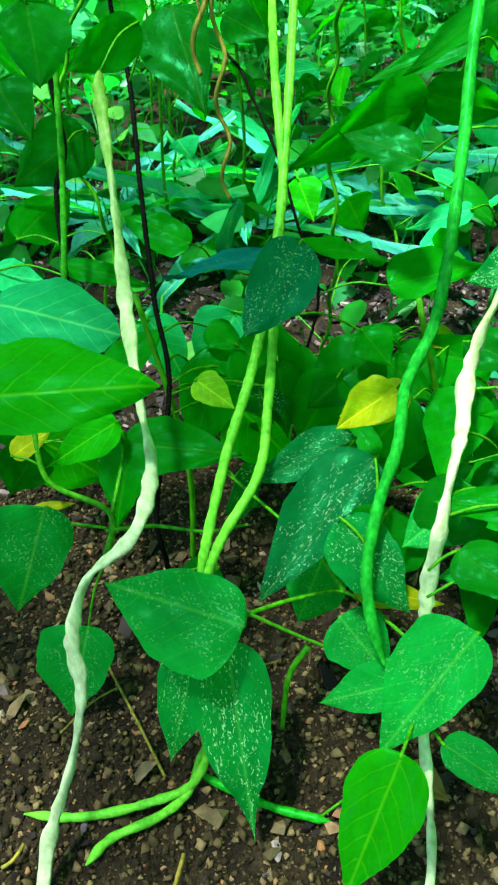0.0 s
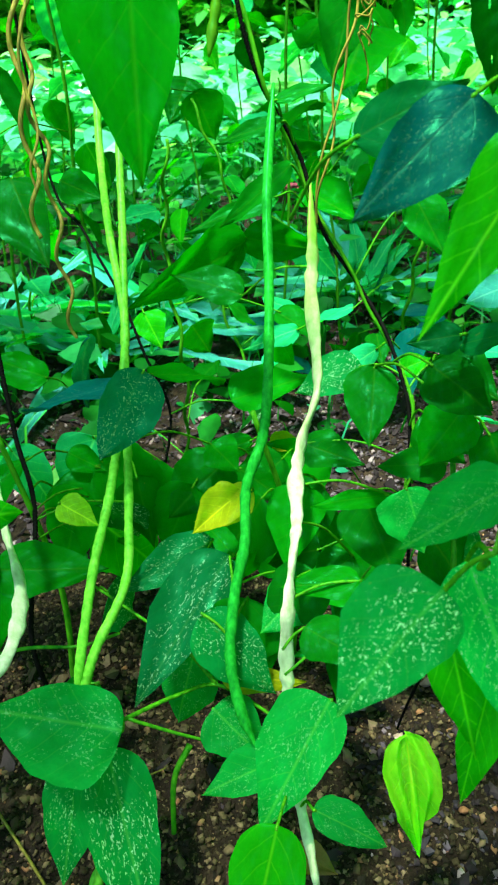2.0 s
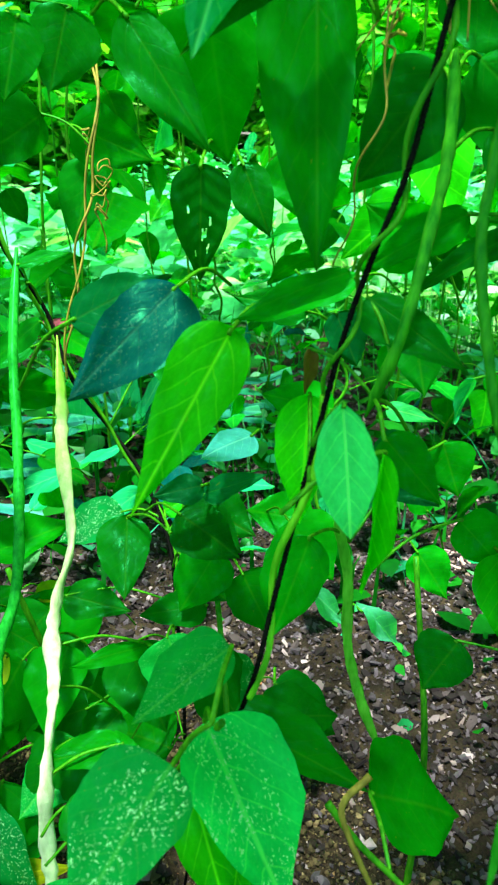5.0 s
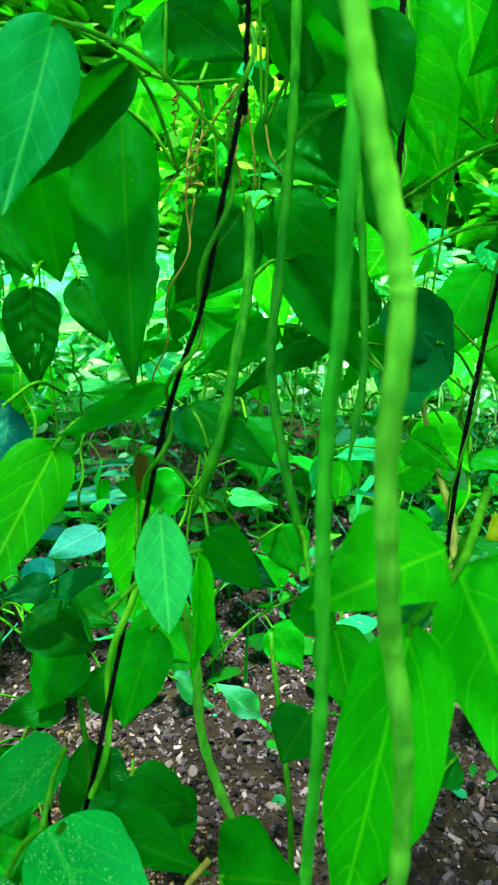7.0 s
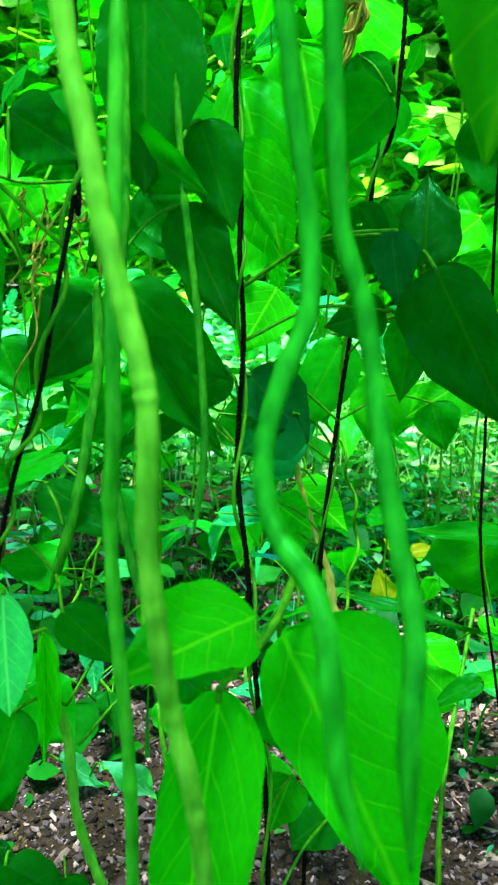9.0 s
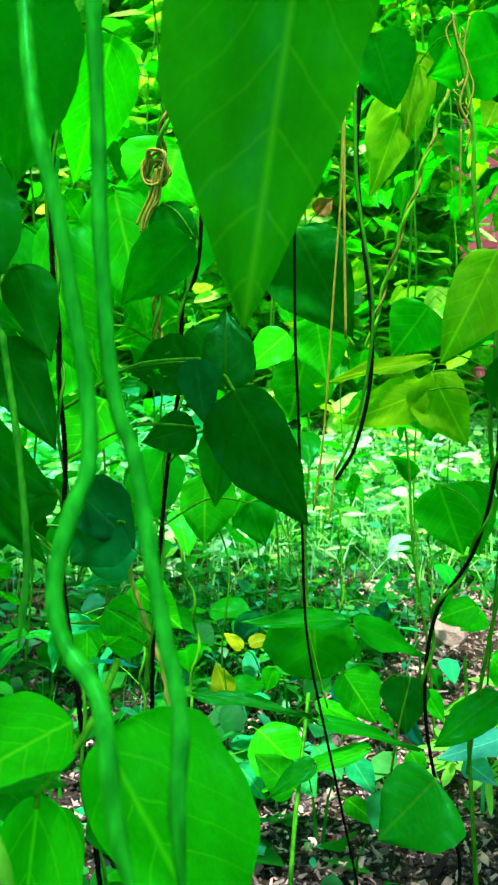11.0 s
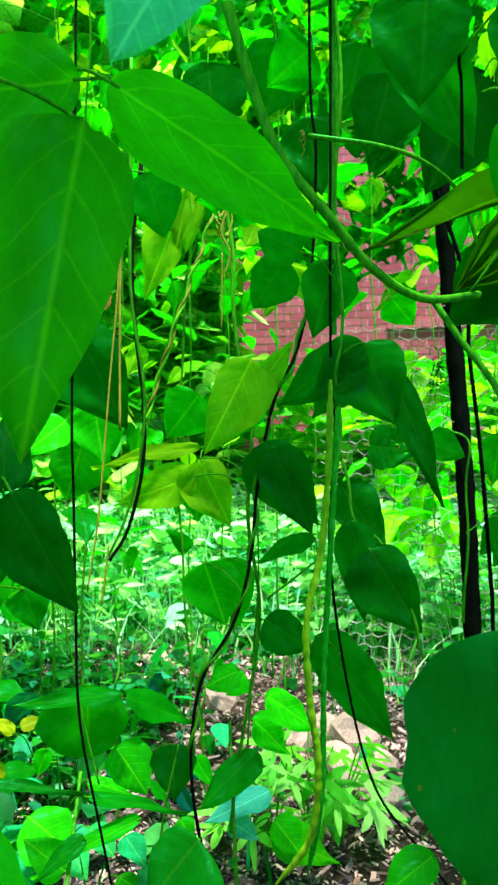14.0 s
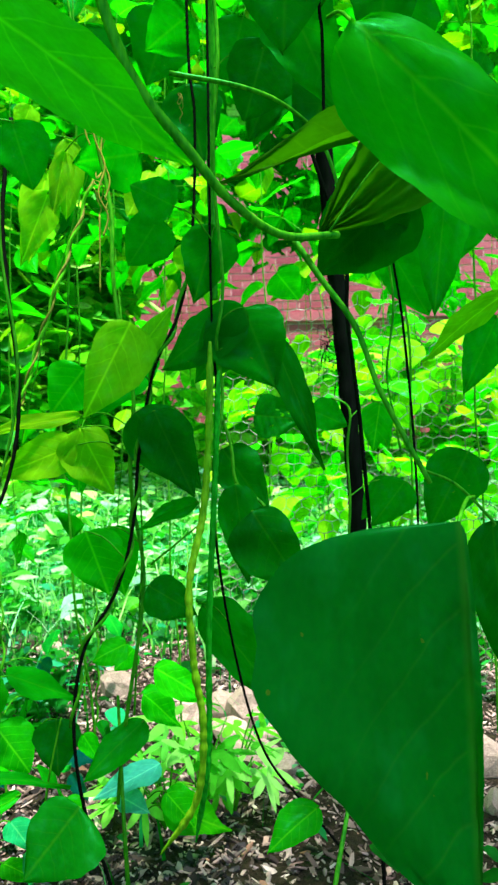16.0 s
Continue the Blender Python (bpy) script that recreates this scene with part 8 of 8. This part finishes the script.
# ---------------------------------------------------------------- more bean plants on strings farther down the rows
def row_plant(x, y, low, high, count, seed, spread=0.16, tints=("mature", "mature", "young", "old", "pale"), size=(0.06, 0.10), reach=(0, 0)):
    rng = random.Random(seed)
    z = height(x, y)
    p = thing("bean_plant", (x, y, z), "climbing bean plant with many green leaves on a string", "plant", "bean plants on strings")
    top = high + 0.15
    lean = Vector((rng.uniform(-.06, .06), rng.uniform(-.06, .06), 0))
    line = [Vector((x, y, z - 0.01)), Vector((x, y, z + 0.35 * top)) + lean, Vector((x + 0.3 * reach[0], y + 0.3 * reach[1], z + 0.7 * top)) + lean * 0.5, Vector((x + reach[0], y + reach[1], z + top)) + lean * 1.4]
    twining(p, line, 0.005, 0.003, 6)
    for i in range(count):
        h = rng.uniform(low, high)
        a = rng.uniform(0, 6.3)
        c = spline(line, 10)[min(30, int(30 * h / top))]
        r = rng.uniform(0.03, spread)
        b = Vector((c.x + math.cos(a) * r, c.y + math.sin(a) * r, z + h))
        s = rng.uniform(*size)
        e = rng.uniform(-1.3, 0.1)
        d = a + rng.uniform(-1.0, 1.0)
        t = b + s * Vector((math.cos(d) * math.cos(e), math.sin(d) * math.cos(e), math.sin(e)))
        f = Vector((math.cos(d + 3.14) * 0.2 + rng.uniform(-.4, .4), math.sin(d) * 0.2 + rng.uniform(-.4, .4), 1.0)) if e > -0.8 else Vector((rng.uniform(-1, 1), rng.uniform(-1, 1), 0.4))
        leaflet(p, b, t, s * rng.uniform(0.55, 0.8), f, rng.choice(tints), rng.choice(("flat", "cup", "droop", "right", "left", "holed")), c if i % 3 == 0 else None)
    return p


rng = random.Random(77)
# rows to the north: leafy from the ground up
for i, (x, y) in enumerate(((-0.35, 0.95), (0.02, 1.05), (0.42, 1.0), (0.78, 0.92), (1.1, 0.78), (-0.6, 1.45), (-0.15, 1.6), (0.3, 1.55), (0.75, 1.5), (1.2, 1.3), (1.5, 1.0), (0.0, 2.2), (0.55, 2.2), (1.1, 2.0), (1.6, 1.7), (2.0, 1.35), (0.3, 2.9), (1.0, 2.8), (1.7, 2.5), (2.3, 2.0))):
    d = math.hypot(x, y)
    row_plant(x, y, 0.12 if d > 1.2 else 0.3, 1.0 + 0.25 * d, 42, 100 + i, 0.24, size=(0.07, 0.12))
# rows to the east: bare at the foot, so that the lawn shows through
for i, (x, y) in enumerate(((1.25, 0.42), (1.5, 0.6), (1.6, 0.3), (1.9, 0.75), (2.2, 0.4), (1.45, 0.05), (1.9, -0.1), (2.3, -0.5), (1.5, -0.6), (1.3, -0.35), (2.6, 0.1), (2.7, 0.9), (1.2, 0.15))):
    d = math.hypot(x, y)
    row_plant(x, y, 0.5 + 0.33 * d if y < 0.3 else 0.35, 0.95 + 0.5 * d, 24, 200 + i, 0.22, ("young", "young", "mature", "turning"))


# low bushy plants between the strings
for i, (x, y) in enumerate(((0.1, 0.75), (0.42, 0.72), (-0.2, 0.8), (0.62, 0.6), (0.95, 0.55), (0.8, 0.35), (1.15, 0.3), (-0.45, 0.7), (0.25, 0.95), (0.6, 0.95), (1.0, 0.85), (1.35, 0.6), (-0.1, 1.2), (0.4, 1.25), (0.85, 1.2), (1.5, 0.25))):
    row_plant(x, y, 0.03, 0.26, 9, 300 + i, 0.15, ("mature", "old", "pale", "old", "blue"), (0.045, 0.085))
# unseen plants added behind, their crowns arching overhead to shade the bed
for i, (x, y, a, c) in enumerate(((-0.55, -0.25, 0.2, 0.5), (-0.3, -0.45, 0.2, 0.6), (0.0, -0.55, 0.1, 0.7), (0.3, -0.6, 0.1, 0.6), (0.6, -0.65, 0.2, 0.7), (0.9, -0.75, 0.1, 0.7), (-0.75, 0.0, 0.3, 0.4), (-0.5, -0.7, 0.2, 0.4), (-0.1, -0.95, 0.2, 0.5), (0.4, -1.0, 0.3, 0.5), (0.8, -1.1, 0.3, 0.5))):
    row_plant(x, y, 1.2, 1.85, 44, 400 + i, 0.42, ("mature", "old", "young"), (0.10, 0.15), (a, c))
# high crowns above the view, added to shade the bed to the north
for i, (x, y) in enumerate(((-0.5, 0.9), (-0.1, 1.1), (0.3, 0.95), (0.65, 1.15), (1.0, 0.9), (-0.3, 1.5), (0.15, 1.6), (0.6, 1.65), (1.05, 1.45))):
    row_plant(x, y, 1.4, 1.9, 30, 700 + i, 0.36, ("mature", "old", "young"), (0.10, 0.15))
# more unseen crowns, added to shade the hollow by the mulch
for i, (x, y) in enumerate(((1.15, 0.72), (0.9, 0.85))):
    row_plant(x, y, 1.9, 2.35, 60, 720 + i, 0.48, ("mature", "old", "young"), (0.10, 0.15))
# a high leafy screen before the wall
for i, (x, y) in enumerate(((4.3, 0.9), (4.3, 0.35), (4.3, -0.25), (4.3, -0.85), (4.4, -1.45), (4.8, 1.3), (4.9, 0.65), (4.9, 0.0), (4.9, -0.6), (4.9, -1.25), (4.8, 1.9), (4.9, -2.0))):
    d = math.hypot(x, y + 0.18)
    row_plant(x, y, 0.58 + 0.23 * d, 0.75 + 0.62 * d, 110, 600 + i, 0.5, ("mature", "mature", "old", "turning", "old"), (0.15, 0.26))
# sunlit vines hang before the wall
for i, (x, y) in enumerate(((4.0, -0.72), (4.1, -1.05), (3.9, 0.42), (4.2, -0.28))):
    row_plant(x, y, 0.75 if y < -0.5 else 1.35, 2.3, 90 if y < -0.5 else 40, 640 + i, 0.34, ("lime", "lit", "turning", "young"), (0.13, 0.22))
# yellowing vines grow through the wire
for i, (x, y) in enumerate(((2.3, -0.35), (2.4, -0.62), (2.3, -0.9), (2.6, -0.15), (2.5, -1.15))):
    row_plant(x, y, 0.36, 1.0, 44, 500 + i, 0.26, ("lime", "turning", "lit", "lime"), (0.10, 0.17))


# pale paving beyond the north rows
def paving():
    bm = bmesh.new()
    for i in range(11):
        for k in range(2):
            bmesh.ops.create_cube(bm, size=1, matrix=Matrix.Translation((-3.2 + 0.81 * i, 5.9 + 0.81 * k - 0.05 * i, 0.0)) @ Matrix.Diagonal((0.79, 0.79, 0.07, 1)))
    ob = new("pavement", mesh_of(bm, "pavement"))
    ob.data.materials.append(PAVING)
    tagged(ob, "pale concrete paving slabs behind the beans", "pavement", kind="structure")


PAVING = chip_material("pale_concrete", [(0.0, (0.34, 0.38, 0.46)), (1.0, (0.46, 0.50, 0.58))], 18.0)
paving()


def lobed_mesh():
    """A deeply cut weed leaf of five lobes, unit size."""
    bm = bmesh.new()
    c = bm.verts.new((0, 0.25, 0.02))
    ring = []
    for i in range(61):
        a = -2.35 + 4.7 * i / 60
        near = min(abs(a - c) for c in (-2.0, -1.05, 0.0, 1.05, 2.0))
        r = 0.17 + 0.58 * max(0.0, 1 - near / 0.46) ** 1.15 * (1.0 if abs(a) < 1.6 else 0.75) + 0.022 * (i % 2)
        ring.append(bm.verts.new((math.sin(a) * r * 0.8, 0.25 + math.cos(a) * r, -0.12 * r * r)))
    for p, q in zip(ring, ring[1:]):
        bm.faces.new((c, q, p))
    return smooth(mesh_of(bm, "lobed_leaf"))


def lobed_weed(x, y, seed, count=13, tall=0.16):
    rng = random.Random(seed)
    z = height(x, y)
    w = thing("weed", (x, y, z), "bright green weed with deeply lobed leaves by the stones", "weed", "lobed weeds")
    for i in range(count):
        a, h = rng.uniform(0, 6.3), rng.uniform(0.35, 1.0) * tall
        r = rng.uniform(0.02, 0.07)
        b = Vector((x + math.cos(a) * r, y + math.sin(a) * r, z + h))
        ob = part("leaf", LOBED, LOBEWEED, w)
        s = rng.uniform(0.055, 0.095)
        ob.matrix_basis = Matrix.Translation(b) @ Euler((rng.uniform(-1.2, .3), rng.uniform(-.7, .7), a - 1.57)).to_matrix().to_4x4() @ Matrix.Diagonal((s, s, s, 1))
        part("leaf_stalk", tube_mesh([(x, y, z - 0.005), (x + math.cos(a) * r * 0.4, y + math.sin(a) * r * 0.4, z + h * 0.6), b], 0.0013, 5, 5, name="leaf_stalk"), STEM, w)


LOBED = lobed_mesh()
LOBED.materials.append(LOBEWEED)


def straw(points, width):
    ob = new("straw_strand", tube_mesh(points, width / 2, 6, 10, name="straw_strand"))
    low = points[0][2] < 0.05
    ob.data.materials.append(STEM_DRY if low else STRAW)
    return tagged(ob, "dry tan stalk lying on the dark soil" if low else "dry straw-coloured strand hanging among the leaves", "straw", "dry strands")


def dry_tendril(place, size, seed):
    """A withered tendril curled into loose loops round its support, with a hanging end."""
    rng = random.Random(seed)
    pts = []
    for i in range(14):
        a = i * 1.15 + rng.uniform(-.5, .5)
        r = size * rng.uniform(0.3, 1.0)
        pts.append(Vector(place) + Vector((math.cos(a) * r, math.sin(a) * r * 0.7, size * (1.6 - i * 0.2) + rng.uniform(-.7, .7) * size)))
    for i in range(1, 5):
        pts.append(Vector(place) + Vector((rng.uniform(-.3, .3) * size, rng.uniform(-.3, .3) * size, -size * (0.7 + i * 0.9))))
    ob = new("dry_tendril", tube_mesh(pts, 0.0004 + size * 0.022, 5, 4, name="dry_tendril"))
    ob.data.materials.append(STRAW if seed % 2 else STEM_DRY)
    return tagged(ob, "withered brown tendril curled round a string", "tendril", "dry tendrils")


def knot(place, size, seed):
    """A dry strand wound into a ring of several loops."""
    rng = random.Random(seed)
    pts = []
    for i in range(34):
        a = i * 0.62
        r = size * (1 + rng.uniform(-.22, .22))
        pts.append(Vector(place) + Vector((0.25 * r * math.sin(a * 1.3), math.cos(a) * r, math.sin(a) * r * 1.15)))
    ob = new("dry_tendril", tube_mesh(pts, 0.0011, 5, 4, name="dry_tendril"))
    ob.data.materials.append(STRAW)
    return tagged(ob, "dry golden strand knotted round a hanging rope of vine", "tendril", "dry tendrils")


def strap_plant(x, y, seed, count=16):
    """A low clump of long arching bluish leaves."""
    rng = random.Random(seed)
    z = height(x, y)
    p = thing("strap_leaved_plant", (x, y, z), "low clump of long arching bluish green leaves", "plant", "clumps of long leaves")
    for i in range(count):
        a = rng.uniform(0, 6.3)
        b = Vector((x + 0.02 * math.cos(a), y + 0.02 * math.sin(a), z + 0.02))
        s = rng.uniform(0.20, 0.36)
        t = b + Vector((math.cos(a) * s, math.sin(a) * s, rng.uniform(0.0, 0.14)))
        leaflet(p, b, t, rng.uniform(0.035, 0.055), (rng.uniform(-.3, .3), rng.uniform(-.3, .3), 1), rng.choice(("sky", "sky", "pale")), "long")


for i, (x, y) in enumerate(((0.02, 1.14), (-0.20, 1.22), (0.14, 1.34), (0.55, 1.25))):
    strap_plant(x, y, 800 + i)


def loose_brick(x, y, turn):
    bm = bmesh.new()
    bmesh.ops.create_cube(bm, size=1, matrix=Matrix.Diagonal((0.20, 0.095, 0.065, 1)))
    bmesh.ops.bevel(bm, geom=bm.edges[:], offset=0.006, segments=2, affect="EDGES")
    ob = new("brick", mesh_of(bm, "brick"))
    ob.data.materials.append(BRICK)
    ob.matrix_world = Matrix.Translation((x, y, height(x, y) + 0.03)) @ Euler((0.05, 0.03, turn)).to_matrix().to_4x4()
    tagged(ob, "loose red brick lying among the weeds", "brick")


loose_brick(0.64, 2.14, 0.4)


lobed_weed(1.13, -0.03, 60)
lobed_weed(1.14, -0.08, 61)
lobed_weed(1.10, 0.02, 63)
straw([(0.705, 0.124, 0.864), (0.701, 0.124, 0.794), (0.692, 0.129, 0.689), (0.681, 0.135, 0.555), (0.672, 0.143, 0.475)], 0.0022)
straw([(0.706, 0.123, 0.864), (0.701, 0.121, 0.755), (0.696, 0.118, 0.644)], 0.0030)
straw([(0.654, 0.112, 0.526), (0.652, 0.115, 0.492), (0.650, 0.118, 0.467)], 0.0020)
straw([(-0.125, 0.323, 0.009), (-0.100, 0.277, 0.009), (-0.076, 0.231, 0.009)], 0.0022)
straw([(-0.062, 0.181, 0.009), (-0.067, 0.164, 0.009), (-0.075, 0.139, 0.009)], 0.003)
straw([(-0.190, 0.188, 0.009), (-0.181, 0.170, 0.009), (-0.172, 0.146, 0.009)], 0.004)
straw([(-0.154, 0.269, 0.009), (-0.134, 0.291, 0.009), (-0.114, 0.303, 0.009)], 0.0014)
straw([(-0.166, 0.195, 0.009), (-0.171, 0.186, 0.009), (-0.178, 0.181, 0.009)], 0.0026)
straw([(-0.016, 0.309, 0.009), (-0.002, 0.312, 0.009), (0.009, 0.314, 0.009)], 0.0014)
dry_tendril((0.221, 0.486, 0.550), 0.004, 0)
dry_tendril((0.222, 0.463, 0.505), 0.008, 1)
dry_tendril((0.227, 0.470, 0.523), 0.007, 2)
straw([(0.445, 0.160, 0.745), (0.444, 0.163, 0.726), (0.441, 0.169, 0.712), (0.440, 0.171, 0.701)], 0.0026)
straw([(0.446, 0.159, 0.745), (0.445, 0.161, 0.726), (0.442, 0.166, 0.713), (0.441, 0.169, 0.703)], 0.0023)
straw([(0.445, 0.161, 0.745), (0.443, 0.166, 0.726), (0.441, 0.171, 0.715), (0.439, 0.174, 0.707)], 0.0020)
straw([(0.446, 0.158, 0.745), (0.446, 0.159, 0.726), (0.443, 0.164, 0.717), (0.442, 0.167, 0.711)], 0.0017)
knot((0.445, 0.161, 0.746), 0.010, 3)
knot((0.447, 0.162, 0.743), 0.008, 5)
dry_tendril((0.229, 0.171, 0.583), 0.005, 5)
dry_tendril((0.245, 0.162, 0.606), 0.006, 6)
dry_tendril((0.232, 0.188, 0.613), 0.003, 7)
straw([(0.800, 0.041, 0.985), (0.802, 0.035, 0.953), (0.805, 0.025, 0.924), (0.801, 0.032, 0.890), (0.805, 0.022, 0.864), (0.802, 0.027, 0.839)], 0.0026)
straw([(0.806, 0.024, 0.978), (0.804, 0.029, 0.940), (0.807, 0.020, 0.908), (0.804, 0.025, 0.883)], 0.0022)
straw([(0.801, 0.031, 0.864), (0.800, 0.031, 0.820), (0.799, 0.031, 0.772)], 0.0022)
straw([(0.801, 0.038, 0.979), (0.798, 0.046, 0.966), (0.799, 0.041, 0.947)], 0.0020)
dry_tendril((0.854, 0.041, 0.982), 0.007, 8)
dry_tendril((0.854, 0.035, 0.901), 0.009, 9)
dry_tendril((0.729, -0.275, 0.970), 0.006, 11)
dry_tendril((0.814, -0.066, 1.001), 0.006, 12)
dry_tendril((0.811, 0.034, 0.902), 0.011, 13)
